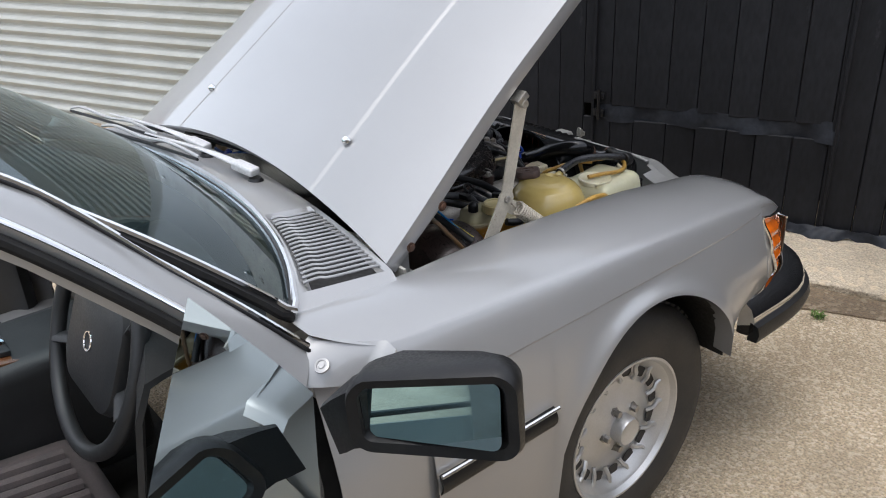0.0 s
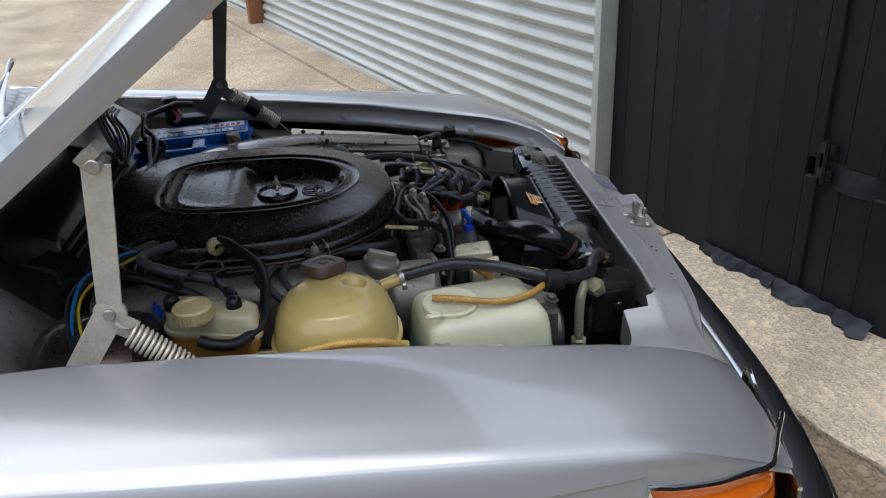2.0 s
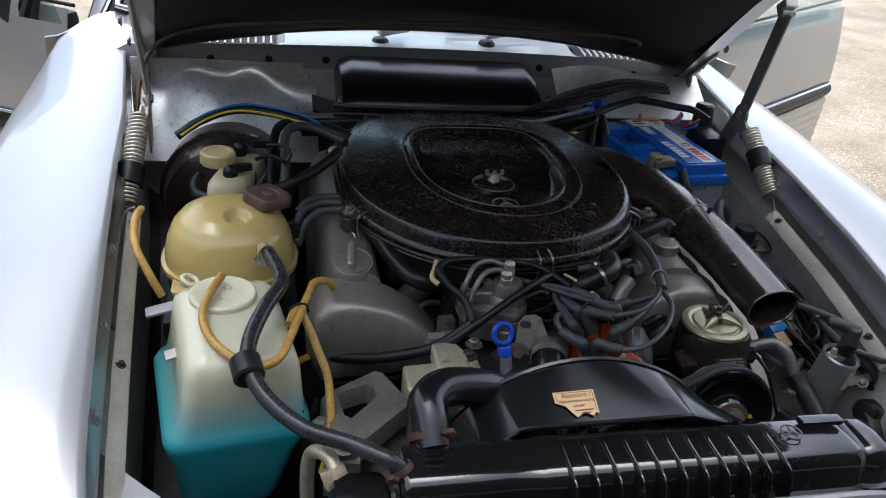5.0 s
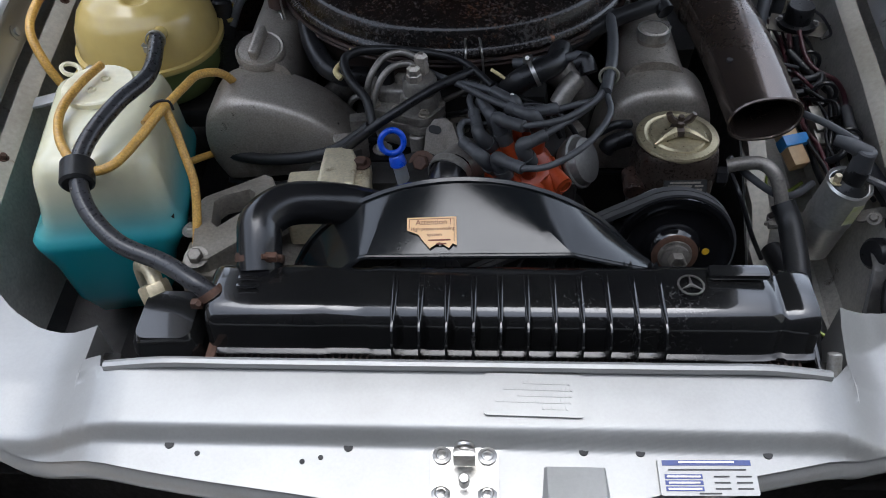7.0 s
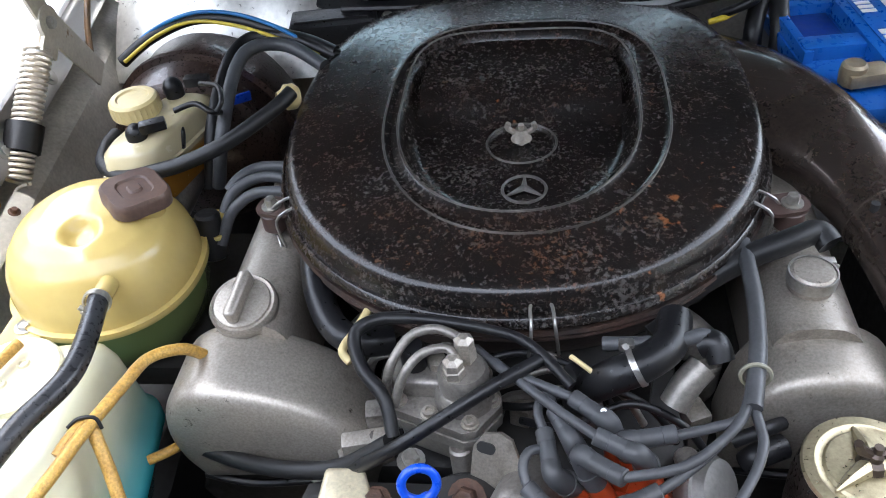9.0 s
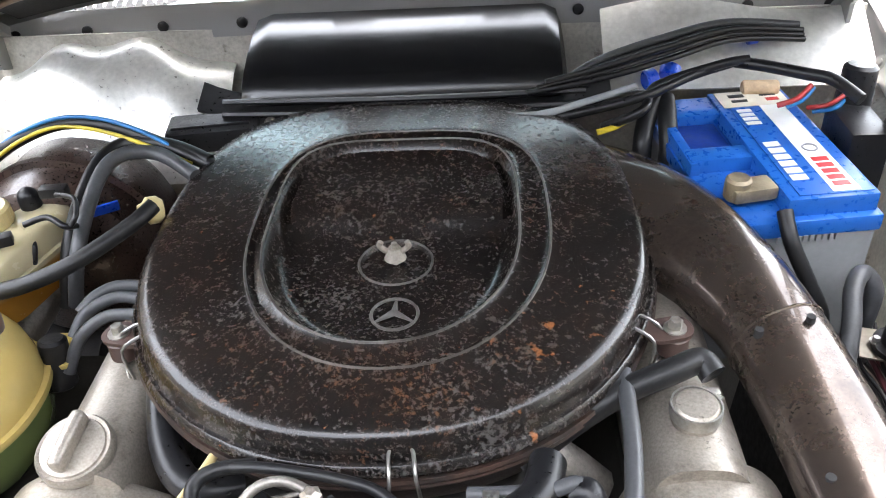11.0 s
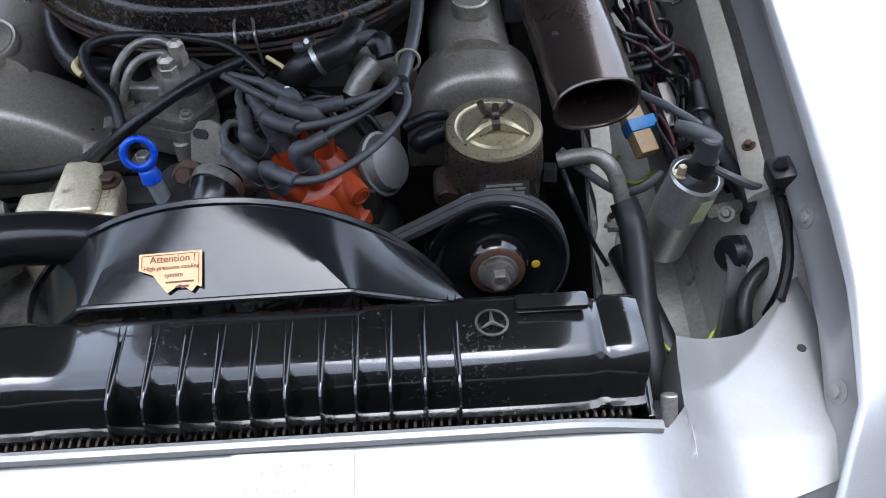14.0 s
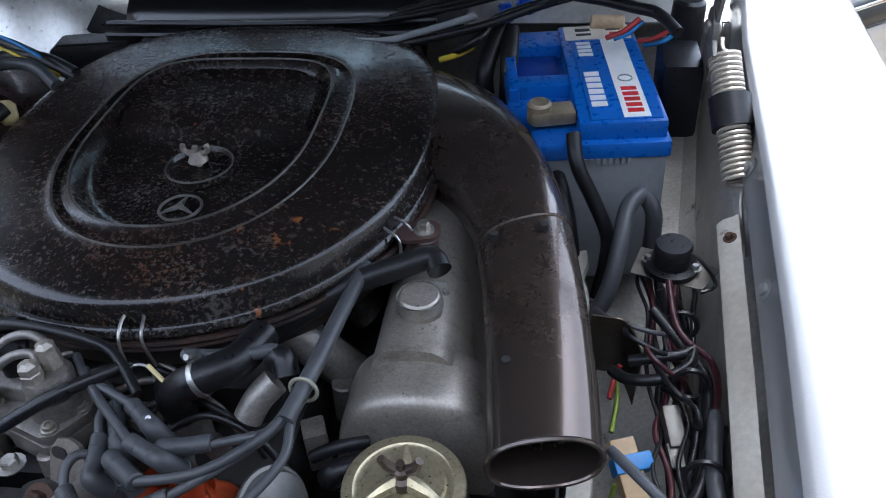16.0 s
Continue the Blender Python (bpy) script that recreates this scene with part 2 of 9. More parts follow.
CAP_YELLOW = surf("yellowed_white_cap", (0.55, 0.45, 0.22), (0.46, 0.37, 0.18), 20, 160, 0.4, 0.1, 0, 0.03, 0.08)
CREAM = surf("cream_plastic", (0.72, 0.68, 0.50), (0.62, 0.57, 0.38), 14, 120, 0.4, 0.1, 0, 0.03, 0.06, sss=0.1)
CAP_BROWN = surf("brown_bakelite_cap", (0.11, 0.065, 0.048), (0.075, 0.045, 0.036), 20, 220, 0.45, 0.15, 0, 0.06, 0.15)
BLUE = surf("blue_plastic", (0.010, 0.105, 0.42), (0.010, 0.092, 0.37), 12, 120, 0.30, 0.1, 0, 0.02, 0.06)
BLUE_RING = surf("bright_blue_plastic", (0.008, 0.07, 0.55), (0.008, 0.06, 0.45), 20, 100, 0.3, 0.1, 0, 0.02, 0.05)
GREY_PLASTIC = surf("light_grey_plastic", (0.245, 0.252, 0.259), (0.202, 0.209, 0.216), 10, 120, 0.5, 0.1, 0, 0.03, 0.06)
WHITE_LABEL = surf("white_label", (0.72, 0.72, 0.70), (0.66, 0.66, 0.63), 20, 100, 0.4, 0.1, 0, 0.01, 0.03)
RED_INK = surf("red_ink", (0.55, 0.02, 0.02), None, 20, 100, 0.4)
NAVY_INK = surf("navy_ink", (0.02, 0.04, 0.18), None, 20, 100, 0.4)
INK_HOLE_BLACK = surf("ink_and_hole_black", (0.02, 0.02, 0.02), None, 20, 100, 0.5)
YELLOW_PAINT = surf("yellow_paint", (0.70, 0.42, 0.02), None, 20, 100, 0.4)
ORANGE_CAP = surf("orange_red_bakelite", (0.36, 0.052, 0.012), (0.28, 0.040, 0.011), 22, 200, 0.34, 0.15, 0, 0.04, 0.12)
AMBER_LENS = surf("amber_lens", (0.70, 0.15, 0.006), (0.62, 0.12, 0.005), 12, 60, 0.16, 0.04, 0, 0.02, 0.05, 0.5, sss=0.05)
YELLOW_HOSE = surf("braided_amber_hose", (0.52, 0.31, 0.07), (0.40, 0.22, 0.045), 40, 420, 0.38, 0.2, 0, 0.25, 0.3)
STICKER = surf("orange_cream_sticker", (0.80, 0.52, 0.27), (0.74, 0.46, 0.22), 30, 120, 0.5, 0.1, 0, 0.02, 0.05)
CABLE_BROWN = surf("brown_release_cable", (0.10, 0.055, 0.022), (0.06, 0.034, 0.016), 30, 200, 0.45, 0.15, 0, 0.05, 0.2)
WIRE_BLUE = surf("blue_wire", (0.01, 0.16, 0.42), None, 30, 100, 0.4)
WIRE_YELLOW = surf("yellow_wire", (0.55, 0.42, 0.03), None, 30, 100, 0.4)
WIRE_RED = surf("red_wire", (0.40, 0.03, 0.03), None, 30, 100, 0.4)
WIRE_MAROON = surf("maroon_wire", (0.055, 0.012, 0.016), None, 30, 100, 0.4)
WIRE_GREEN = surf("yellow_green_wire", (0.28, 0.36, 0.05), None, 30, 100, 0.4)
BELT = surf("grey_black_belt", (0.06, 0.06, 0.062), (0.045, 0.045, 0.046), 30, 260, 0.6, 0.1, 0, 0.05, 0.12)
PAD = surf("black_bonnet_liner", (0.010, 0.010, 0.010), (0.016, 0.015, 0.015), 6, 200, 0.85, 0.1, 0, 0.2, 0.2)
CABIN = surf("black_vinyl", (0.013, 0.014, 0.015), (0.018, 0.019, 0.020), 14, 300, 0.5, 0.15, 0, 0.12, 0.15)
VELOUR = surf("brown_grey_velour", (0.075, 0.060, 0.058), (0.055, 0.045, 0.045), 16, 300, 0.85, 0.1, 0, 0.2, 0.2)
WALNUT = surf("walnut_veneer", (0.16, 0.065, 0.025), (0.09, 0.035, 0.015), 8, 120, 0.25, 0.1, 0, 0.02, 0.2, 0.6, stretch=(1, 6, 1))
GLASS = pane("window_glass", (0.80, 0.90, 0.89), sheen=(0.6, 0.68, 0.70))
GLASS_DARK = pane("windscreen_glass", (0.55, 0.76, 0.79), sheen=(0.85, 0.93, 0.95))
# the blue tint paints in the bluish reflection of the car's side
MIRROR = surf("mirror_glass", (0.46, 0.66, 0.76), (0.45, 0.65, 0.75), 5, 50, 0.02, 0.0, 1.0, 0.0, 0.01)
RIM = surf("silver_alloy_rim", (0.55, 0.55, 0.55), (0.50, 0.50, 0.49), 12, 300, 0.38, 0.1, 0.6, 0.03, 0.06, 0.3)
SHUTTER = surf("cream_white_shutter_slats", (0.47, 0.475, 0.44), (0.41, 0.415, 0.38), 2.5, 120, 0.42, 0.15, 0.1, 0.04, 0.06, 0.0, rust=(0.36, 0.34, 0.27), rust_at=0.64, rust_size=2.2, vary=0.05)
POST = surf("pale_grey_green_post", (0.42, 0.45, 0.42), (0.36, 0.38, 0.35), 5, 120, 0.5, 0.1, 0, 0.04, 0.08)
POST_RUST = surf("rust_red_frame", (0.32, 0.12, 0.05), (0.22, 0.09, 0.04), 6, 120, 0.65, 0.1, 0, 0.06, 0.15)
BOARD = surf("black_stained_boards", (0.0105, 0.011, 0.013), (0.016, 0.0165, 0.019), 2.2, 60, 0.62, 0.15, 0, 0.12, 0.25, vary=0.16, rust=(0.045, 0.045, 0.050), rust_at=0.66, rust_size=5.5, stretch=(1, 1, 0.35), spec=0.18)
FLAP = surf("black_rubber_sheet", (0.012, 0.013, 0.016), (0.030, 0.034, 0.042), 7, 60, 0.5, 0.2, 0, 0.15, 0.2, spec=0.2)
BRICK_WALL = surf("rendered_wall", (0.42, 0.40, 0.36), (0.36, 0.34, 0.30), 2, 60, 0.8, 0.1, 0, 0.1, 0.1)
GRASS = surf("weed_leaves", (0.07, 0.14, 0.025), (0.10, 0.17, 0.03), 20, 100, 0.55, 0.1, 0, 0.02, 0.15)
HEADLAMP = surf("smoky_headlamp_glass", (0.12, 0.10, 0.075), (0.08, 0.068, 0.052), 12, 90, 0.14, 0.06, 0.3, 0.03, 0.15, 0.9)
APRON = surf("grey_green_apron_paint", (0.27, 0.275, 0.255), (0.19, 0.19, 0.175), 9, 160, 0.4, 0.15, 0.3, 0.05, 0.12, 0.1)
TERRACOTTA = surf("pale_terracotta", (0.46, 0.28, 0.19), (0.40, 0.25, 0.17), 12, 100, 0.7)


def concrete(name, base, dark, pebble, size=55.0, depth=0.5):
    """Worn concrete with exposed aggregate, stains and cracks."""
    m = surf(name, base, dark, 0.9, 130, 0.8, 0.15, 0, 0.0, 0.42)
    n, l = m.node_tree.nodes, m.node_tree.links
    p = n["Principled BSDF"]
    src = p.inputs["Base Color"].links[0].from_socket
    tc, vo, wn_, mr, mx, bp, nz = (n.new("ShaderNode" + k) for k in ("TexCoord", "TexVoronoi", "TexNoise", "MapRange", "Mix", "Bump", "TexNoise"))
    vo.inputs["Scale"].default_value = size
    nz.inputs["Scale"].default_value, nz.inputs["Detail"].default_value = 2.3, 8
    wn_.inputs["Scale"].default_value, wn_.inputs["Detail"].default_value = 26, 6
    for t in (vo, nz, wn_):
        l.new(tc.outputs["Object"], t.inputs["Vector"])
    sep = n.new("ShaderNodeSeparateColor")
    l.new(vo.outputs["Color"], sep.inputs[0])
    mr.inputs["From Min"].default_value, mr.inputs["From Max"].default_value = 0.72, 0.80
    l.new(sep.outputs[0], mr.inputs["Value"])
    amount = n.new("ShaderNodeMath")
    amount.operation = "MULTIPLY"
    l.new(mr.outputs["Result"], amount.inputs[0])
    l.new(nz.outputs["Fac"], amount.inputs[1])
    mx.data_type = "RGBA"
    l.new(amount.outputs[0], mx.inputs[0])
    l.new(src, mx.inputs[6])
    mx.inputs[7].default_value = (*pebble, 1)
    mul = n.new("ShaderNodeMix")
    mul.data_type, mul.blend_type = "RGBA", "MULTIPLY"
    mul.inputs[0].default_value = 1.0
    st = n.new("ShaderNodeMapRange")
    st.inputs["From Min"].default_value, st.inputs["From Max"].default_value = 0.3, 0.7
    st.inputs["To Min"].default_value, st.inputs["To Max"].default_value = 0.80, 1.15
    l.new(nz.outputs["Fac"], st.inputs["Value"])
    cc = n.new("ShaderNodeCombineColor")
    for i in range(3):
        l.new(st.outputs["Result"], cc.inputs[i])
    l.new(mx.outputs[2], mul.inputs[6])
    l.new(cc.outputs["Color"], mul.inputs[7])
    l.new(mul.outputs[2], p.inputs["Base Color"])
    hsum = n.new("ShaderNodeMath")
    hsum.operation = "ADD"
    l.new(vo.outputs["Distance"], hsum.inputs[0])
    l.new(wn_.outputs["Fac"], hsum.inputs[1])
    bp.inputs["Strength"].default_value, bp.inputs["Distance"].default_value = depth, 0.006
    l.new(hsum.outputs[0], bp.inputs["Height"])
    l.new(bp.outputs["Normal"], p.inputs["Normal"])
    return m


YARD = concrete("yard_concrete", (0.40, 0.325, 0.225), (0.285, 0.222, 0.148), (0.60, 0.515, 0.40), 110, 1.0)
SLAB = concrete("apron_concrete", (0.44, 0.375, 0.285), (0.33, 0.275, 0.20), (0.62, 0.50, 0.35), 55, 1.0)
DIRT = concrete("gritty_dirt", (0.17, 0.125, 0.08), (0.11, 0.08, 0.05), (0.30, 0.25, 0.18), 60, 1.0)


# ---- mesh helpers ----
WORLD = {}


def finish(ob, parent, m):
    WORLD[ob.name] = m
    if parent:
        ob.parent = parent
        ob.matrix_basis = WORLD[parent.name].inverted() @ m
    else:
        ob.matrix_basis = m
    return ob


def thing(name, at, label, category, group="", kind=""):
    """An Empty at the base of a thing, which parents its parts."""
    ob = new(name)
    ob.empty_display_size = 0.05
    finish(ob, None, Matrix.Translation(at))
    return tagged(ob, label, category, group, kind)


def mesh_of(name, bm, smooth=40):
    bmesh.ops.remove_doubles(bm, verts=bm.verts, dist=1e-6)
    bmesh.ops.recalc_face_normals(bm, faces=bm.faces)
    me = bpy.data.meshes.new(name)
    bm.to_mesh(me)
    bm.free()
    if smooth:
        me.shade_smooth()
        me.set_sharp_from_angle(angle=radians(smooth))
    return me


def part(name, bm, material, parent, label="", m=None, smooth=40):
    """Links a bmesh (or a mesh that is shared) as one mesh object under a thing or a part."""
    me = bm if isinstance(bm, bpy.types.Mesh) else mesh_of(name, bm, smooth)
    if not me.materials:
        me.materials.append(material)
    ob = new(name, me)
    finish(ob, parent, m or Matrix())
    return tagged(ob, label)


def solo(name, bm, material, label, category, group="", kind="", smooth=40, m=None):
    ob = part(name, bm, material, None, "", m, smooth)
    return tagged(ob, label, category, group, kind)


def B():
    return bmesh.new()


def join(bm, other, m=None):
    me = bpy.data.meshes.new("tmp")
    other.to_mesh(me)
    other.free()
    if m is not None:
        me.transform(m)
    bm.from_mesh(me)
    bpy.data.meshes.remove(me)
    return bm


def box(bm, c, s, rot=(0, 0, 0), bev=0.0, seg=2):
    t = B()
    bmesh.ops.create_cube(t, size=1, matrix=Matrix.Diagonal((*s, 1)))
    if bev:
        bmesh.ops.bevel(t, geom=t.edges[:], offset=bev, segments=seg, profile=0.6, affect="EDGES")
    return join(bm, t, pose(*c, *rot))


def lathe(bm, prof, m, seg=24):
    rings = []
    for r, z in prof:
        if r < 1e-6:
            rings.append([bm.verts.new(m @ Vector((0, 0, z)))])
        else:
            rings.append([bm.verts.new(m @ Vector((r * math.cos(2 * math.pi * i / seg), r * math.sin(2 * math.pi * i / seg), z))) for i in range(seg)])
    for a, b in zip(rings, rings[1:]):
        for i in range(seg):
            q = [a[i % len(a)], a[(i + 1) % len(a)], b[(i + 1) % len(b)], b[i % len(b)]]
            q = list(dict.fromkeys(q))
            if len(q) > 2:
                bm.faces.new(q)
    return bm


def cyl(bm, a, b, r, r2=None, seg=20, bev=0.0):
    a, b = Vector(a), Vector(b)
    d = b - a
    h = d.length
    m = Matrix.Translation(a) @ d.to_track_quat("Z", "Y").to_matrix().to_4x4()
    r2 = r if r2 is None else r2
    e = bev
    prof = [(0, 0), (r - e, 0), (r, e), (r2, h - e), (r2 - e, h), (0, h)] if e else [(0, 0), (r, 0), (r2, h), (0, h)]
    return lathe(bm, prof, m, seg)


def spline(pts, n=6, closed=False):
    p = [Vector(v) for v in pts]
    if len(p) < 3:
        return p
    out, k = [], len(p)
    for i in range(k if closed else k - 1):
        a, b, c, d = (p[(i - 1) % k], p[i], p[(i + 1) % k], p[(i + 2) % k]) if closed else (p[max(i - 1, 0)], p[i], p[i + 1], p[min(i + 2, k - 1)])
        for j in range(n):
            t = j / n
            out.append(0.5 * ((2 * b) + (c - a) * t + (2 * a - 5 * b + 4 * c - d) * t * t + (3 * b - a - 3 * c + d) * t ** 3))
    if not closed:
        out.append(p[-1])
    return out


def tube(bm, pts, r, seg=10, n=6, closed=False, caps=True, flat=1.0, smooth_path=True):
    """A hose or wire swept along points; r is one radius or one for each point; flat squeezes it in height."""
    path = spline(pts, n, closed) if smooth_path else [Vector(v) for v in pts]
    k = len(path)
    rr = [r] * k if not isinstance(r, (list, tuple)) else list(np.interp(np.linspace(0, 1, k), np.linspace(0, 1, len(r)), r))
    rings, up = [], None
    for i in range(k):
        d = (path[(i + 1) % k] - path[i - 1]) if closed else (path[min(i + 1, k - 1)] - path[max(i - 1, 0)])
        d.normalize()
        if up is None or flat != 1.0:
            up = Vector((0, 0, 1)) if abs(d.z) < 0.9 else Vector((0, 1, 0))
        side = d.cross(up).normalized()
        up = side.cross(d).normalized()
        rings.append([bm.verts.new(path[i] + side * (rr[i] * math.cos(2 * math.pi * j / seg)) + up * (rr[i] * flat * math.sin(2 * math.pi * j / seg))) for j in range(seg)])
    for i in range(k if closed else k - 1):
        a, b = rings[i], rings[(i + 1) % k]
        for j in range(seg):
            bm.faces.new((a[j], a[(j + 1) % seg], b[(j + 1) % seg], b[j]))
    if caps and not closed:
        bm.faces.new(rings[0])
        bm.faces.new(rings[-1])
    return bm


def loft(bm, loops, cap0=True, cap1=True, closed=True):
    rings = [[bm.verts.new(Vector(v)) for v in lp] for lp in loops]
    for a, b in zip(rings, rings[1:]):
        k = len(a)
        for i in range(k if closed else k - 1):
            bm.faces.new((a[i], a[(i + 1) % k], b[(i + 1) % k], b[i]))
    if cap0:
        bm.faces.new(rings[0])
    if cap1:
        bm.faces.new(rings[-1])
    return bm


def rrect(w, h, r, k=4):
    """A rounded rectangle round the origin."""
    out = []
    for cx, cy, a in ((w / 2 - r, h / 2 - r, 0), (-w / 2 + r, h / 2 - r, 90), (-w / 2 + r, -h / 2 + r, 180), (w / 2 - r, -h / 2 + r, 270)):
        out += [(cx + r * math.cos(radians(a + 90 * i / k)), cy + r * math.sin(radians(a + 90 * i / k))) for i in range(k + 1)]
    return out


def slab_of(bm, outline, z0, z1, m=None, bev=0.0):
    """A flat plate of any outline."""
    t = B()
    loft(t, [[(x, y, z0) for x, y in outline], [(x, y, z1) for x, y in outline]])
    bmesh.ops.recalc_face_normals(t, faces=t.faces)
    if bev:
        bmesh.ops.bevel(t, geom=t.edges[:], offset=bev, segments=2, profile=0.6, affect="EDGES")
    return join(bm, t, m)


def torus(bm, R, r, m, seg=28, sub=8):
    pts = [m @ Vector((R * math.cos(2 * math.pi * i / seg), R * math.sin(2 * math.pi * i / seg), 0)) for i in range(seg)]
    ax = (m.to_3x3() @ Vector((0, 0, 1))).normalized()
    rings = []
    for p in pts:
        d = (p - m.translation).normalized()
        rings.append([bm.verts.new(p + d * (r * math.cos(2 * math.pi * j / sub)) + ax * (r * math.sin(2 * math.pi * j / sub))) for j in range(sub)])
    for i in range(seg):
        a, b = rings[i], rings[(i + 1) % seg]
        for j in range(sub):
            bm.faces.new((a[j], a[(j + 1) % sub], b[(j + 1) % sub], b[j]))
    return bm


def sheet(bm, f, us, vs, both=0.0):
    """A curved sheet from f(u, v); both gives it a thickness along its normal."""
    g = [[bm.verts.new(Vector(f(u, v))) for v in vs] for u in us]
    faces = []
    for i in range(len(us) - 1):
        for j in range(len(vs) - 1):
            faces.append(bm.faces.new((g[i][j], g[i + 1][j], g[i + 1][j + 1], g[i][j + 1])))
    if both:
        bmesh.ops.recalc_face_normals(bm, faces=bm.faces)
        bmesh.ops.solidify(bm, geom=bm.faces[:], thickness=both)
    return bm


def lin(a, b, n):
    return [a + (b - a) * i / n for i in range(n + 1)]


def step(a, b, x):
    t = min(1, max(0, (x - a) / (b - a)))
    return t * t * (3 - 2 * t)


def frame_at(o, x, y):
    """A matrix at o with the given x axis and about the given y axis."""
    x = Vector(x).normalized()
    z = x.cross(Vector(y)).normalized()
    y = z.cross(x)
    m = Matrix((x, y, z)).transposed().to_4x4()
    m.translation = o
    return m


def words(text, size, m, material, parent, name="lettering"):
    cu = bpy.data.curves.new(name, "FONT")
    cu.body, cu.size, cu.extrude, cu.align_x = text, size, 0.0002, "CENTER"
    tmp = bpy.data.objects.new("tmp", cu)
    me = bpy.data.meshes.new_from_object(tmp)
    bpy.data.objects.remove(tmp)
    me.name = name
    me.materials.clear()
    me.materials.append(material)
    ob = new(name, me)
    return finish(ob, parent, m)


def bolt(bm, at, axis=(0, 0, 1), r=0.006, h=0.005, washer=True):
    at, ax = Vector(at), Vector(axis).normalized()
    if washer:
        cyl(bm, at, at + ax * 0.0015, r * 1.6, seg=14)
    m = Matrix.Translation(at + ax * 0.0015) @ ax.to_track_quat("Z", "Y").to_matrix().to_4x4()
    lathe(bm, [(0, 0), (r, 0), (r, h * 0.8), (r * 0.8, h), (0, h)], m, 6)
    return bm


# ---- the yard ----
g = B()
sheet(g, lambda u, v: (u, v, 0), [-300, -20, -6, 0, 6, 20, 300], [-300, -20, -6, 0, 6, 20, 300])
solo("ground", g, YARD, "worn beige concrete yard with exposed aggregate", "ground", kind="structure", smooth=0)

FACADE = frame_at((1.581, -1.104, 0), (0.927, 0.375, 0), (-0.375, 0.927, 0))


def fac(s, n, z):
    return FACADE @ Vector((s, n, z))


wall = thing("wall_north", fac(0, 0, 0), "black boarded doors and roller shutters of a garage row", "wall", kind="structure")
bm = B()
for s0, s1, z0, z1 in ((-9, 14, 2.2, 2.4), (-9, -7.6, 0, 2.2), (9.7, 14, 0, 2.2)):
    box(bm, ((s0 + s1) / 2, -0.22, (z0 + z1) / 2), (s1 - s0, 0.24, z1 - z0), bev=0.01)
bm.transform(FACADE)
part("wall_block", bm, BRICK_WALL, wall)
bm = B()
box(bm, (2.5, -0.5, 1.1), (23, 0.04, 2.2))
bm.transform(FACADE)
part("wall_backing", bm, BLACK_DIRT_SHADE, wall)
# black boards, each a piece of its own
random.seed(3)
s, k = -7.6, 0
while s < -0.06:
    w = random.uniform(0.10, 0.15)
    w = min(w, -0.031 - s)
    spans = [(0.02 + random.uniform(0, 0.015), 2.2)]
    if -2.02 < s < -1.02:
        spans = [(0.02, 0.445), (0.505, 2.2)]
    for z0, z1 in spans:
        bm = B()
        box(bm, (0, 0, 0), (w - 0.002, 0.022, z1 - z0), (0, 0, random.uniform(2.0, 5.5)), bev=0.004, seg=1)
        part("board", bm, BOARD, wall, m=FACADE @ Matrix.Translation((s + w / 2, -0.03 + random.uniform(-0.003, 0.003), (z0 + z1) / 2)), smooth=0)
    s += w
bm = B()
sheet(bm, lambda u, v: fac(u, -0.028 + 0.012 * math.sin(u * 21) * (1 - v), 0.435 + 0.085 * v + 0.008 * math.sin(u * 13 + v)), lin(-2.04, -1.0, 40), lin(0, 1, 4), 0.006)
part("rubber_strip", bm, FLAP, wall, "wavy black rubber strip over the hatch gap")
bm = B()
for z in (0.47, 0.55):
    box(bm, (-1.03, -0.005, z), (0.05, 0.016, 0.035), bev=0.003)
cyl(bm, (-1.03, 0.006, 0.44), (-1.03, 0.006, 0.58), 0.007, seg=10)
bm.transform(FACADE)
part("hinge", bm, BLACK_PLASTIC, wall)
for s0, z0 in ((-2.03, 0.0), (-1.0, 0.0)):
    bm = box(B(), (s0, -0.012, 1.1), (0.014, 0.02, 2.16), bev=0.003)
    bm.transform(FACADE)
    part("cover_strip", bm, BOARD, wall)
bm = box(B(), (-0.009, 0.0, 1.1), (0.040, 0.12, 2.2), bev=0.006)
bm.transform(FACADE)
part("post", bm, POST, wall, "pale grey-green steel post")
bm = box(B(), (0.024, -0.02, 1.1), (0.024, 0.08, 2.2), bev=0.003)
bm.transform(FACADE)
part("frame_strip", bm, POST_RUST, wall, "rust-red steel frame strip")
for s0 in (4.86, 9.6):
    bm = box(B(), (s0, 0.0, 1.1), (0.09, 0.12, 2.2), bev=0.006)
    bm.transform(FACADE)
    part("post", bm, POST_RUST, wall, "rust-brown painted steel post")
# shutter slats
prof = [(0.0, 0.0), (0.006, 0.004), (0.016, 0.018), (0.032, 0.026), (0.048, 0.022), (0.060, 0.010), (0.066, 0.0), (0.075, 0.0)]
for s0, s1 in ((0.038, 4.81), (4.91, 9.55)):
    bm = B()
    loft(bm, [[(0, n - 0.085, z) for z, n in prof], [(s1 - s0, n - 0.085, z) for z, n in prof]], False, False, closed=False)
    slat = mesh_of("slat", bm)
    for i in range(29):
        part("slat", slat, SHUTTER, wall, m=FACADE @ Matrix.Translation((s0, random.uniform(-0.001, 0.001), 0.05 + 0.075 * i)))
    bm = box(B(), ((s0 + s1) / 2, -0.07, 0.03), (s1 - s0, 0.05, 0.05), bev=0.006)
    bm.transform(FACADE)
    part("bottom_bar", bm, SHUTTER, wall, "grey bottom bar of the roller shutter")

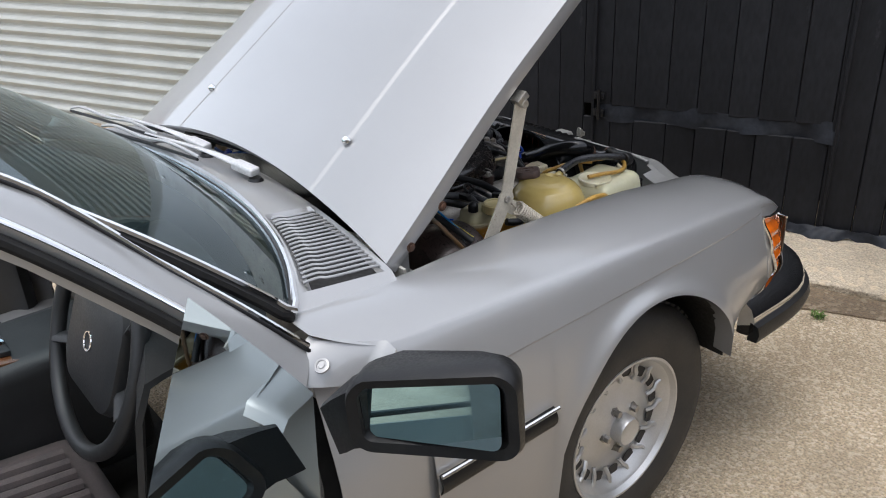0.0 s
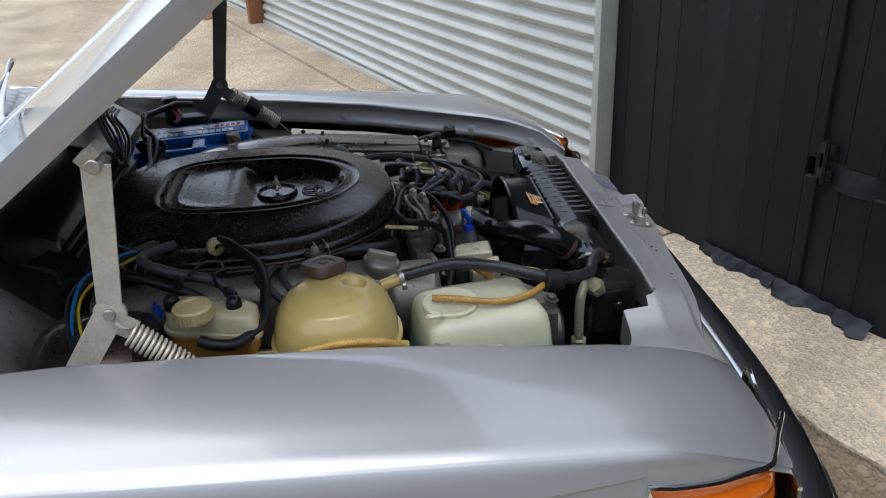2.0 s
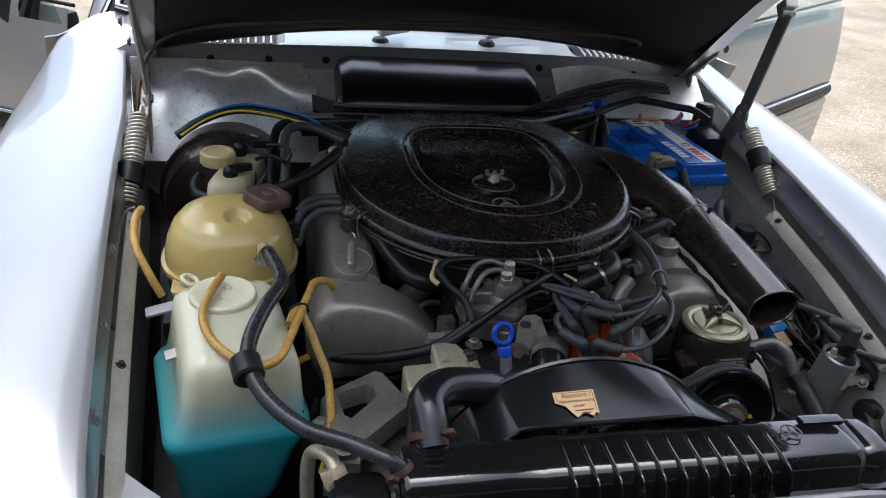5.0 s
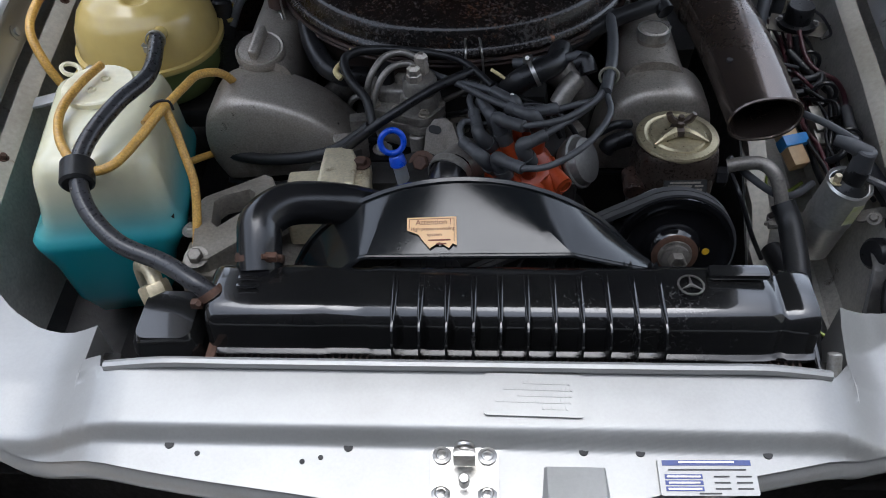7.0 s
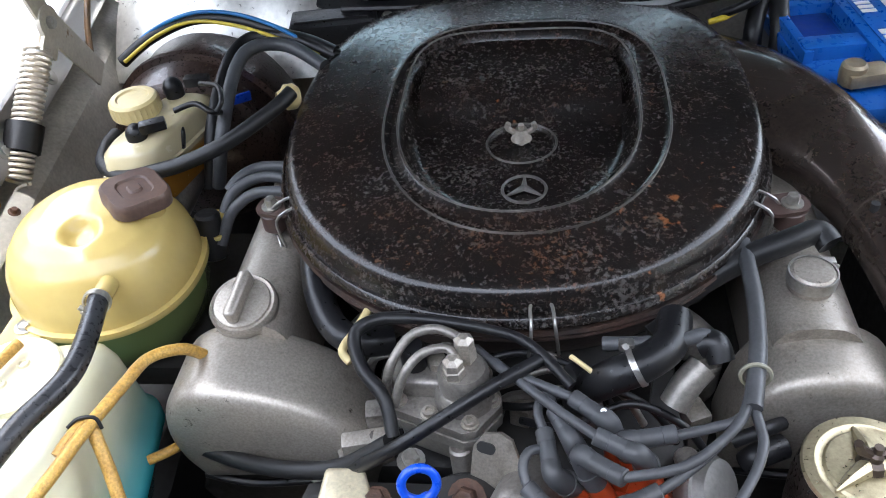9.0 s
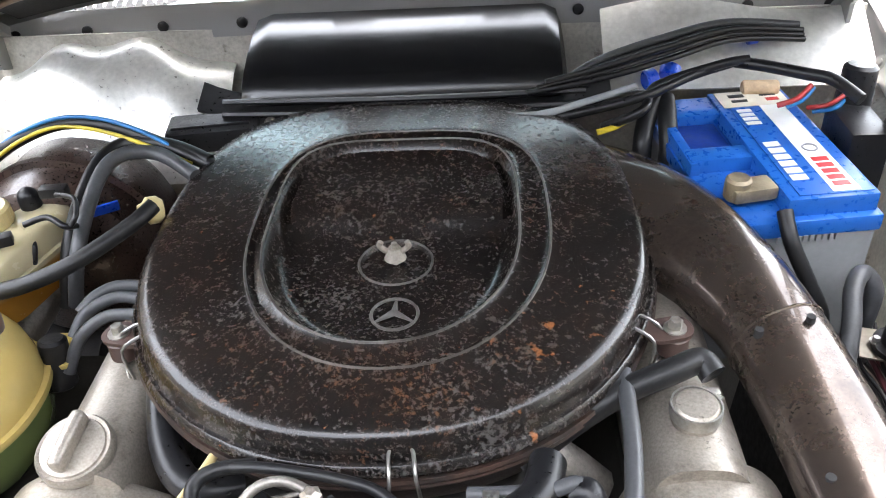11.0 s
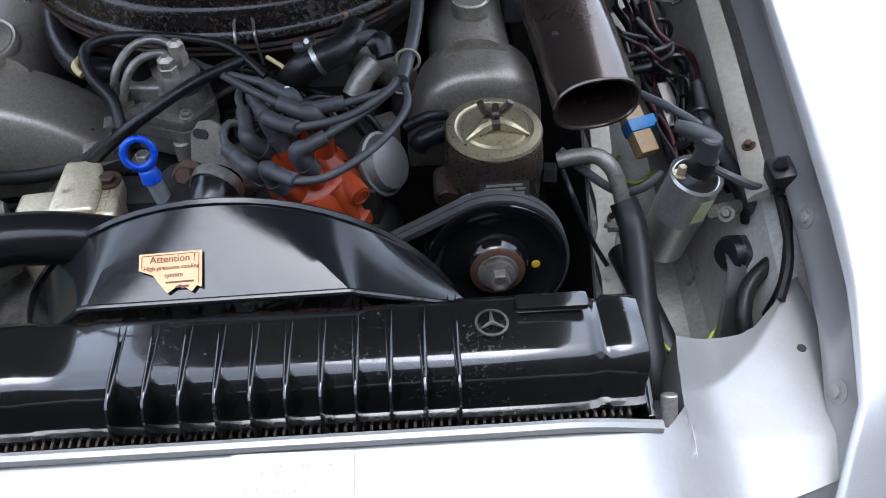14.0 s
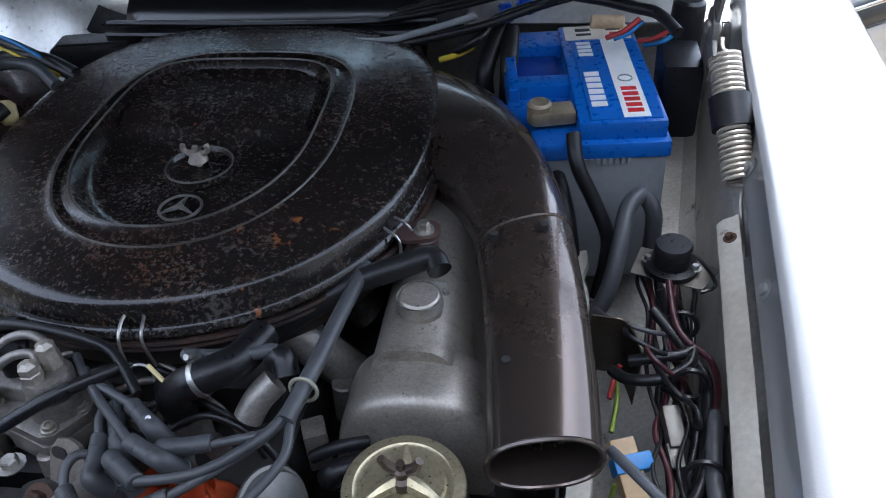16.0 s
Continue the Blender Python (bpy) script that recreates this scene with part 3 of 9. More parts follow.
# unseen wall, added to close the yard on its west side
bm = box(B(), (-5.2, 2.0, 1.5), (0.25, 16, 3.0), bev=0.02)
solo("wall_west", bm, surf("dull_brick_render", (0.26, 0.235, 0.205), (0.20, 0.18, 0.155), 2, 60, 0.85, 0.1, 0, 0.1, 0.12), "plain dull added wall, out of view, closing the yard", "wall", kind="structure", smooth=0)

# slabs in front of the doors
random.seed(5)
bm = B()
edge = [(-7, 0.46), (-3.1, 0.43), (-2.4, 0.47), (-2.0, 0.44), (-1.5, 0.48), (-1.1, 0.42), (-0.7, 0.37), (-0.42, 0.30), (-0.42, -0.06), (-7, -0.06)]
slab_of(bm, edge, -0.02, 0.030, bev=0.008)
bm.transform(FACADE)
solo("door_apron", bm, SLAB, "rough concrete strip in front of the black doors", "pavement", kind="structure", smooth=0)
bm = B()
slab_of(bm, [(-0.40, -0.06), (9.6, -0.06), (9.6, 0.16), (-0.02, 0.16), (-0.03, 0.42), (-0.40, 0.40)], -0.02, 0.026, bev=0.006)
bm.transform(FACADE)
solo("shutter_sill", bm, YARD, "pale concrete sill strip under the roller shutters", "pavement", kind="structure", smooth=0)
bm = B()
slab_of(bm, [(-7, 0.44), (-0.35, 0.28), (-0.38, 0.42), (-0.9, 0.62), (-1.6, 0.72), (-2.1, 0.62), (-3.0, 0.56), (-7, 0.60)], -0.01, 0.006)
bm.transform(FACADE)
solo("dirt_strip", bm, DIRT, "strip of gritty brown dirt beside the concrete", "ground", kind="structure", smooth=0)
# torn rubber flaps along the foot of the doors
for s0, w, d in ((-0.75, 0.34, 0.05), (-1.1, 0.36, 0.07), (-1.62, 0.44, 0.13), (-2.1, 0.45, 0.06), (-2.6, 0.4, 0.05)):
    bm = B()
    sheet(bm, lambda u, v: fac(s0 - w / 2 + w * u, 0.0 + d * v * (0.45 + 0.35 * math.sin(u * 9 + s0 * 5) + 0.12 * math.sin(u * 31 + s0)), 0.070 - 0.040 * v + 0.006 * math.sin(u * 11 + 3 * v + s0 * 3) * v + 0.003 * math.sin(u * 37 - 5 * v + s0)), lin(0, 1, 40), lin(0, 1, 8), 0.003)
    solo("rubber_flap", bm, FLAP, "torn black rubber flap at the foot of the doors", "flap", "rubber flaps")


def weed(at, n, h, seed):
    random.seed(seed)
    bm = B()
    for i in range(n):
        a, l = random.uniform(0, 6.28), h * random.uniform(0.5, 1.1)
        o = Vector(at) + Vector((random.gauss(0, h * 0.35), random.gauss(0, h * 0.35), 0))
        d = Vector((math.cos(a), math.sin(a), 0))
        w = Vector((-d.y, d.x, 0)) * l * 0.11
        p = [o, o + d * l * 0.3 + Vector((0, 0, l * 0.6)), o + d * l * 0.8 + Vector((0, 0, l * 0.7))]
        vs = [bm.verts.new(v) for v in (p[0] - w * 0.4, p[0] + w * 0.4, p[1] + w, p[2], p[1] - w)]
        bm.faces.new(vs)
    return solo("weed", bm, GRASS, "small green weed in a crack of the concrete", "weed", "weeds")


weed((3.38, 0.51, 0), 70, 0.055, 1)
weed((3.52, 0.64, 0), 30, 0.04, 2)
weed((3.51, 1.47, 0), 50, 0.03, 3)
weed((5.28, 1.36, 0), 50, 0.05, 6)
weed((1.31, -0.62, 0.0), 60, 0.04, 4)
weed((-0.62, -1.27, 0.0), 40, 0.03, 5)
weed((0.62, -0.79, 0.0), 40, 0.03, 7)
bm = B()
cyl(bm, (6.62, 1.22, 0), (6.62, 1.22, 0.22), 0.075, seg=24, bev=0.01)
solo("pipe_stub", bm, TERRACOTTA, "short pale terracotta pipe stub on the ground", "pipe")

# ---- the car: shell ----
car = thing("car", (0, 0.5, 0), "silver-grey two-door roadster with its bonnet raised and doors open", "car")
INNER = ((-0.66, 0.508, 0.663), (-0.60, 0.535, 0.710), (-0.52, 0.549, 0.741), (-0.45, 0.556, 0.757), (-0.30, 0.569, 0.781), (-0.15, 0.580, 0.806), (0.05, 0.595, 0.827), (0.28, 0.610, 0.846), (0.44, 0.632, 0.856), (0.58, 0.652, 0.866), (0.86, 0.672, 0.900))
CREASE = ((-0.66, 0.715, 0.640), (-0.60, 0.745, 0.682), (-0.52, 0.772, 0.728), (-0.46, 0.783, 0.754), (-0.40, 0.788, 0.765), (-0.24, 0.797, 0.783), (0.06, 0.802, 0.805), (0.31, 0.804, 0.822), (0.70, 0.804, 0.850), (0.86, 0.803, 0.866))


def along(table, y, i):
    return float(np.interp(y, [r[0] for r in table], [r[i] for r in table]))


def body_line(y):
    """Height of the pressed line along the wing's side."""
    return 0.733 + 0.0117 * (y + 0.35)


def side_x(y, z):
    xc, zc = along(CREASE, y, 1), along(CREASE, y, 2)
    x = xc + 0.006 + 0.072 * math.sin(min(1.0, max(0.0, zc - z) / 0.24) * math.pi / 2) - 0.05 * max(0, 0.5 - z)
    x -= 0.045 * step(-0.30, -0.66, y) * min(1.0, max(0.0, zc - z) / 0.15)
    x -= 0.085 * step(-0.20, -0.38, y) * step(0.57, 0.45, z)
    return x + 0.002 - 0.0028 * step(body_line(y) + 0.002, body_line(y) - 0.002, z)


WING_Y = sorted(set(lin(-0.66, -0.42, 8) + [-0.417] + lin(-0.40, 0.40, 44) + lin(0.40, 0.79, 8)))
WING_STATIONS = len(WING_Y)


def wing_end(x, z):
    """How far back the wing reaches: rounded off forwards from the pillar foot to the side."""
    if z < 0.845:
        return float(np.interp(z, (0.70, 0.765, 0.802, 0.836), (0.687, 0.694, 0.710, 0.724)))
    return float(np.interp(x, (0.735, 0.755, 0.780, 0.800, 0.812), (0.835, 0.826, 0.794, 0.762, 0.738)))


def fender(side):
    """Front wing: gutter flange, crowned top, crease, side with the wheel arch cut out."""
    narrow = 0.038 if side > 0 else 0.0

    def sec(y):
        xi, zi, xc, zc = along(INNER, y, 1), along(INNER, y, 2), along(CREASE, y, 1) - narrow, along(CREASE, y, 2)
        pts = [(xi - 0.006, zi - 0.057), (xi - 0.007, zi - 0.052), (xi - 0.004, zi - 0.045), (xi + 0.005, zi - 0.022), (xi + 0.004, zi - 0.012), (xi, zi - 0.005), (xi + 0.003, zi - 0.0005)]
        for t in (0.04, 0.15, 0.35, 0.6, 0.8, 0.92):
            pts.append((xi + (xc - xi) * t, zi + (zc - zi) * t + 0.014 * math.sin(math.pi * t)))
        pts += [(xc - 0.003, zc + 0.0026), (xc + 0.004, zc - 0.0015), (side_x(y, zc - 0.005) - narrow - 0.0028, zc - 0.0042), (side_x(y, zc - 0.008) - narrow, zc - 0.0085)]
        lamp_top = 0.722 - 0.255 * (-0.42 - y)
        ya = y - 0.08
        arch = 0.375 + math.sqrt(max(0.0, 0.32 ** 2 - ya * ya)) if abs(ya) < 0.32 else 0.20
        zb = max(arch, 0.20 if y > 0 else 0.425)
        if y < -0.4175:
            zb = min(lamp_top, zc - 0.012)
        line = body_line(y)
        rows = [line + 0.012, line + 0.002, line - 0.002, line - 0.010] if y > -0.4175 and zc > line + 0.025 else [zc - 0.009 + (zb - zc + 0.009) * q for q in (0.1, 0.2, 0.3, 0.4)]
        for z in [zc - 0.008 + (rows[0] - zc + 0.008) * 0.5] + rows + [rows[3] + (zb - rows[3]) * q for q in (0.3, 0.55, 0.75, 0.9, 1.0)]:
            t = (zc - 0.004 - z) / (zc - 0.004 - zb)
            x = side_x(y, z) - narrow * step(0.5, 0.0, t)
            x += 0.014 * step(0.72, 0.96, t) * step(0.41, 0.31, abs(ya))
            pts.append((x, z))
        pts.append((pts[-1][0] - 0.012, zb + 0.001))
        pts.append((pts[-2][0] - 0.05, zb + 0.006))
        pull = max(0.0, (y - 0.56) / 0.23)
        return [(side * x, y + pull * (wing_end(x, z) - 0.79), z) for x, z in pts]
    bm = loft(B(), [sec(y) for y in WING_Y], False, False, closed=False)
    return bm


FR = part("front_wing", fender(-1), SILVER, car, smooth=58)
FL = part("front_wing", fender(1), SILVER, car, smooth=58)
for wing in (FR, FL):
    k = len(wing.data.vertices) // WING_STATIONS
    for e in wing.data.edges:
        p, q = e.vertices
        if p % k == q % k and p % k in (14, 15, 19, 20):
            e.use_edge_sharp = True
for side, ys in ((1, (-0.574, -0.416, -0.082, 0.09, 0.30, 0.46)), (-1, (-0.574, -0.416, -0.27, -0.106, 0.088, 0.24, 0.46))):
    for y in ys:
        bm = B()
        xi, zi = along(INNER, y, 1), along(INNER, y, 2)
        at = (side * (xi - 0.0015), y, zi - 0.039)
        lathe(bm, [(0, 0), (0.011, 0), (0.011, 0.0015), (0.006, 0.002), (0.006, 0.005), (0.004, 0.0055), (0, 0.0055)], Matrix.Translation(at) @ Vector((-side * 0.93, 0, 0.36)).to_track_quat("Z", "Y").to_matrix().to_4x4(), 16)
        part("wing_bolt", bm, SILVER_DULL, FL if side > 0 else FR)
bm = box(B(), (0.560, -0.356, 0.722), (0.034, 0.030, 0.024), (0, -12, 0), bev=0.004)
cyl(bm, (0.553, -0.356, 0.733), (0.550, -0.356, 0.737), 0.007, seg=12)
part("rubber_buffer", bm, BLACK_PLASTIC, FL)
# thin body crease line and rubbing strip
for side in (-1, 1):
    bm = B()
    sheet(bm, lambda u, v: (side * (0.879 + 0.014 * math.sin(v * math.pi) - 0.004), u, 0.545 + 0.055 * v), lin(0.395, 0.683, 8), lin(0, 1, 6), 0.003)
    st = part("rubbing_strip", bm, RUBBER, FL if side > 0 else FR, "black rubbing strip with a chrome top")
    bm = B()
    tube(bm, [(side * 0.888, 0.392, 0.598), (side * 0.888, 0.55, 0.598), (side * 0.887, 0.684, 0.598)], 0.0042, 8)
    part("chrome_bead", bm, CHROME, st)

# bonnet, raised
HINGE = Matrix.Translation((0, 0.590, 0.884)) @ Matrix.Rotation(radians(-36.8), 4, "X")


def bonnet_z(v, u):
    a = abs(v) / 0.635
    z = 0.043 * (1 - a ** 2.2) + 0.0026 * step(0.344, 0.328, abs(v))
    return z - 0.03 * step(1.05, 1.33, u)


def bonnet_pt(u, v, lift=0.0):
    half = 0.633 - 0.038 * step(-0.1, 0.5, u) - 0.035 * u / 1.3 - 0.02 * step(1.1, 1.33, u)
    x = v * half / 0.635
    back = 0.070 * (1 - min(1, abs(v) / 0.633) ** 2)
    return HINGE @ Vector((x, -(back + u * (1.33 - back) / 1.33), bonnet_z(v, u) + lift))


vs = sorted(set(lin(-0.633, 0.633, 36) + [-0.345, -0.342, -0.338, -0.334, -0.330, -0.327, 0.327, 0.330, 0.334, 0.338, 0.342, 0.345]))
bm = sheet(B(), bonnet_pt, lin(0, 1.33, 20), vs)
for sgn in (-1, 1):
    sheet(bm, lambda u, v: HINGE @ (HINGE.inverted() @ bonnet_pt(u, sgn * 0.633) + Vector((sgn * 0.003 * math.sin(v * 3.14) - sgn * 0.004 * v, 0, -0.036 * v))), lin(0, 1.33, 20), lin(0, 1, 4))
    sheet(bm, lambda u, v: HINGE @ (HINGE.inverted() @ bonnet_pt(u, sgn * 0.633) + Vector((-sgn * (0.004 + 0.035 * v), 0, -0.036))), lin(0, 1.33, 20), [0, 1])
sheet(bm, lambda u, v: bonnet_pt(0, v, -0.02 * u), [0, 1], vs)
sheet(bm, lambda u, v: bonnet_pt(1.33, v, -0.05 * u), [0, 1], vs)
bonnet = part("bonnet", bm, SILVER, car, "raised silver bonnet", smooth=30)
bm = sheet(B(), lambda u, v: bonnet_pt(u, v, -0.008 - (0.028 + 0.008 * math.sin(u * 9) * math.sin(v * 8)) * step(0.0, 0.22, u)), lin(0.006, 1.30, 22), lin(-0.585, 0.585, 24), 0.008)
part("bonnet_liner", bm, PAD, bonnet, "black insulating liner")
for x in (-0.328, 0.326):
    o = HINGE @ Vector((x, -0.185, bonnet_z(x, 0.18) + 0.001))
    ax = HINGE.to_3x3() @ Vector((0, 0, 1))
    bm = lathe(B(), [(0.011, 0), (0.010, 0.004), (0.008, 0.009), (0.004, 0.012), (0, 0.0125)], Matrix.Translation(o) @ ax.to_track_quat("Z", "Y").to_matrix().to_4x4(), 16)
    part("washer_nozzle", bm, CHROME, bonnet, "small chrome washer jet")
for side in (-1, 1):
    bm = B()
    loft(bm, [[HINGE @ Vector((side * (0.602 + dx), -y, z)) for y, z in ((-0.015, -0.075), (0.02, -0.085), (0.05, -0.045), (0.17, -0.040), (0.17, -0.015), (0.0, -0.015))] for dx in (0, 0.006)])
    part("hinge_bracket", bm, SILVER_DULL, bonnet)
    for y in (0.055, 0.155):
        part("hinge_bolt", bolt(B(), HINGE @ Vector((side * 0.633, -y, -0.019)), (side, 0, 0), 0.006, 0.004), RUSTY, bonnet)

# struts and their springs
for side in (-1, 1):
    knee = Vector((side * 0.563, 0.222, 0.888))
    top = Vector((side * 0.578, 0.190, 1.096))
    low = Vector((side * 0.575, 0.305, 0.770))
    strut = B()
    for a, b, w in ((top, knee, 0.017), (knee, low, 0.019)):
        d = (b - a).normalized()
        sd = d.cross(Vector((1, 0, 0))).normalized()
        loft(strut, [[a - sd * w + Vector((e, 0, 0)), a + sd * w + Vector((e, 0, 0)), b + sd * w * 0.9 + Vector((e, 0, 0)), b - sd * w * 0.9 + Vector((e, 0, 0))] for e in (-0.002, 0.002)])
    cyl(strut, knee + Vector((-0.003, 0, 0)), knee + Vector((0.003, 0, 0)), 0.021, seg=20)
    box(strut, knee + Vector((0, -0.014, -0.022)), (0.005, 0.030, 0.030), (35, 0, 0), bev=0.001)
    st = part("bonnet_strut", strut, STRUT_PAINT if side < 0 else surf("grey_strut_paint", (0.20, 0.19, 0.17), (0.14, 0.13, 0.12), 18, 200, 0.45, 0.15, 0.2), car)
    bm = B()
    cyl(bm, knee + Vector((-0.008, 0, 0)), knee + Vector((0.008, 0, 0)), 0.008, seg=14, bev=0.001)
    part("pivot_pin", bm, ZINC, st)
    bm = cyl(B(), top + Vector((-0.014, 0, 0)), top + Vector((0.014, 0, 0)), 0.009, seg=14, bev=0.001)
    box(bm, top + Vector((0, 0.004, 0.012)), (0.026, 0.03, 0.016), (-38, 0, 0), bev=0.002)
    part("pivot_pin", bm, ZINC, st)
    a, b = Vector((side * 0.575, 0.202, 0.866)), Vector((side * 0.592, 0.072, 0.752))
    if side > 0:
        b = a.lerp(b, 0.86)
    ax = (b - a).normalized()
    fm = frame_at(a, ax, (1, 0, 0))
    L, turns, R = (b - a).length, 24, 0.0155
    pts = [fm @ Vector((0.004 + (L - 0.008) * i / (turns * 12), R * math.cos(i * math.pi / 6), R * math.sin(i * math.pi / 6))) for i in range(turns * 12)]
    bm = tube(B(), pts, 0.0025, 6, smooth_path=False)
    tube(bm, [a - ax * 0.018, a - ax * 0.004, fm @ Vector((0.004, R, 0))], 0.0024, 6)
    tube(bm, [fm @ Vector((L - 0.004, R, 0)), b + ax * 0.012, b + ax * 0.06 + Vector((0, -0.01, -0.02)), b + ax * 0.085 + Vector((-side * 0.008, -0.012, -0.03))], 0.0024, 6)
    sp = part("coil_spring", bm, surf("cream_spring_steel", (0.55, 0.50, 0.42), (0.45, 0.40, 0.33), 20, 200, 0.4, 0.1, 0.4), st, "cream coil spring with a rubber collar")
    bm = tube(B(), [fm @ Vector((L * t, 0, 0)) for t in ((0.56, 0.66, 0.76) if side < 0 else (0.34, 0.46, 0.58))], 0.022, 20, smooth_path=False)
    part("rubber_collar", bm, RUBBER, st)

# cowl behind the bonnet
def cowl_y0(x):
    return 0.548 + 0.045 * (abs(x) / 0.64) ** 2


def cowl_y1(x):
    return 0.662 + 0.165 * (abs(x) / 0.70) ** 2.6


def cowl_z(x, y):
    return 0.916 - 0.034 * (abs(x) / 0.66) ** 2 + 0.12 * (y - 0.6) - 0.024 * step(0.648, 0.70, abs(x))


bm = B()
xs = lin(-0.70, 0.70, 56)
sheet(bm, lambda u, v: (u, cowl_y0(u) + (cowl_y1(u) - cowl_y0(u)) * v, cowl_z(u, cowl_y0(u) + (cowl_y1(u) - cowl_y0(u)) * v) - (0.024 * step(0.335, 0.350, abs(u)) * step(0.642, 0.628, abs(u)) * step(0.06, 0.10, v) * step(0.88, 0.84, v))), xs, lin(0, 1, 14))
sheet(bm, lambda u, v: (u, cowl_y0(u) - 0.004 * v, cowl_z(u, cowl_y0(u)) - 0.05 * v), xs, lin(0, 1, 3))
sheet(bm, lambda u, v: (u, cowl_y1(u) + 0.004 * v, cowl_z(u, cowl_y1(u)) + 0.012 * v), xs, lin(0, 1, 2))
cowl = part("cowl_panel", bm, SILVER, car, smooth=35)
for sgn in (-1, 1):
    for i in range(18):
        x = sgn * (0.355 + 0.270 * i / 17)
        y0, y1 = cowl_y0(x) + 0.012, cowl_y0(x) + (cowl_y1(x) - cowl_y0(x)) * 0.86
        bm = B()
        tube(bm, [(x - sgn * k_, y0 + (y1 - y0) * f_, cowl_z(x, y0 + (y1 - y0) * f_) + e_) for f_, k_, e_ in ((0, 0, -0.003), (0.1, 0, 0), (0.66, 0.001, 0), (0.80, 0.010, 0), (1.0, 0.011, -0.003))], 0.0027, 6, 4)
        part("vent_slat", bm, SILVER, cowl)
    # solid dark sheet below the slats, painted as the shade in their gaps
    bm = sheet(B(), lambda u, v: (sgn * (0.347 + 0.286 * u), cowl_y0(0.347 + 0.286 * u) + 0.012 + (cowl_y1(0.347 + 0.286 * u) - cowl_y0(0.347 + 0.286 * u)) * 0.84 * v, cowl_z(0.347 + 0.286 * u, cowl_y0(0.35 + 0.286 * u) + 0.1 * v) - 0.0125), lin(0, 1, 6), lin(0, 1, 4))
    part("vent_mesh", bm, BLACK_DIRT_SHADE, cowl)
for i in range(11):
    x = -0.60 + 0.12 * i
    bm = lathe(B(), [(0, 0), (0.008, 0), (0.008, 0.003), (0.004, 0.005), (0, 0.005)], Matrix.Translation((x, cowl_y0(x) - 0.003, cowl_z(x, cowl_y0(x)) - 0.030)) @ Vector((0, -1, 0)).to_track_quat("Z", "Y").to_matrix().to_4x4(), 12)
    part("rubber_plug", bm, BLACK_PLASTIC, cowl)

# wipers
for piv in ((-0.120, 0.588, 0.918), (0.122, 0.592, 0.921)):
    p = Vector(piv)
    d = Vector((0.40, 0.105, 0.030))
    bm = B()
    lathe(bm, [(0, 0), (0.020, 0), (0.019, 0.008), (0.014, 0.014), (0, 0.014)], Matrix.Translation(p + Vector((0, 0, -0.012))), 20)
    wiper = part("wiper", bm, BLACK_PLASTIC, car, "silver wiper arm on a black pivot")
    bm = B()
    q = [p + Vector((0, 0, 0.012)), p + d * 0.12 + Vector((0, 0, 0.022)), p + d * 0.45 + Vector((0, 0, 0.028)), p + d * 0.95 + Vector((0, 0, 0.020))]
    tube(bm, q, [0.013, 0.012, 0.0065, 0.003], 10, 5, flat=0.55)
    box(bm, p + d * 0.07 + Vector((0, 0, 0.018)), (0.070, 0.030, 0.020), (0, -8, 14), bev=0.007, seg=3)
    part("wiper_arm", bm, surf("silver_grey_arm", (0.55, 0.55, 0.55), None, 10, 200, 0.4, 0.1, 0.3), wiper)
    bm = B()
    e = p + d * 0.95 + Vector((0, 0.01, 0.012))
    bd = Vector((0.22, 0.05, 0.006))
    tube(bm, [e - bd + Vector((0, 0, -0.006)), e - bd * 0.5 + Vector((0, 0, 0.008)), e, e + bd * 0.5 + Vector((0, 0, 0.008)), e + bd * 0.8 + Vector((0, 0, -0.004))], 0.004, 6)
    part("blade_holder", bm, surf("silver_grey_blade", (0.50, 0.50, 0.50), None, 10, 200, 0.4, 0.1, 0.3), wiper)
    bm = tube(B(), [e - bd + Vector((0, 0.004, -0.012)), e + Vector((0, 0.004, -0.010)), e + bd * 0.8 + Vector((0, 0.004, -0.012))], 0.004, 6)
    part("wiper_rubber", bm, RUBBER, wiper)

# windscreen and its frame
def screen_pt(u, v):
    a = abs(u)
    base = Vector((u * 0.700, 0.668 + 0.160 * a ** 2.6, 0.916 - 0.012 * a))
    top = Vector((u * 0.56, 1.165 + 0.10 * a ** 2.4, 1.275 - 0.02 * a))
    p = base.lerp(top, v)
    return p + Vector((0, -0.02, 0.02)) * math.sin(v * math.pi) * 0.5


bm = sheet(B(), screen_pt, lin(-0.985, 0.985, 32), lin(0.015, 0.97, 14))
ws = part("windscreen", bm, GLASS_DARK, car, "green-tinted windscreen glass")
ws.visible_shadow = False
rim = [screen_pt(u, 0.0) for u in lin(-1, 1, 24)] + [screen_pt(1.0, v) for v in lin(0.08, 1, 8)] + [screen_pt(u, 1.0) for u in lin(0.95, -0.95, 14)] + [screen_pt(-1.0, v) for v in lin(1, 0.08, 8)]
bm = tube(B(), [v + Vector((0, -0.004, 0.004)) for v in rim], 0.0065, 8, 2, closed=True)
part("screen_trim", bm, CHROME, car, "bright trim round the windscreen")
bm = tube(B(), [v + Vector((0, 0.006, -0.004)) for v in rim], 0.010, 8, 2, closed=True)
part("screen_seal", bm, RUBBER, car)
PILLAR_IN = ((0.744, 0.832, 0.857), (0.700, 0.914, 0.945), (0.655, 0.997, 1.028), (0.600, 1.133, 1.172), (0.560, 1.262, 1.262))
PILLAR_OUT = ((0.795, 0.876, 0.812), (0.766, 0.928, 0.898), (0.742, 1.015, 1.000), (0.690, 1.150, 1.135), (0.628, 1.290, 1.250))
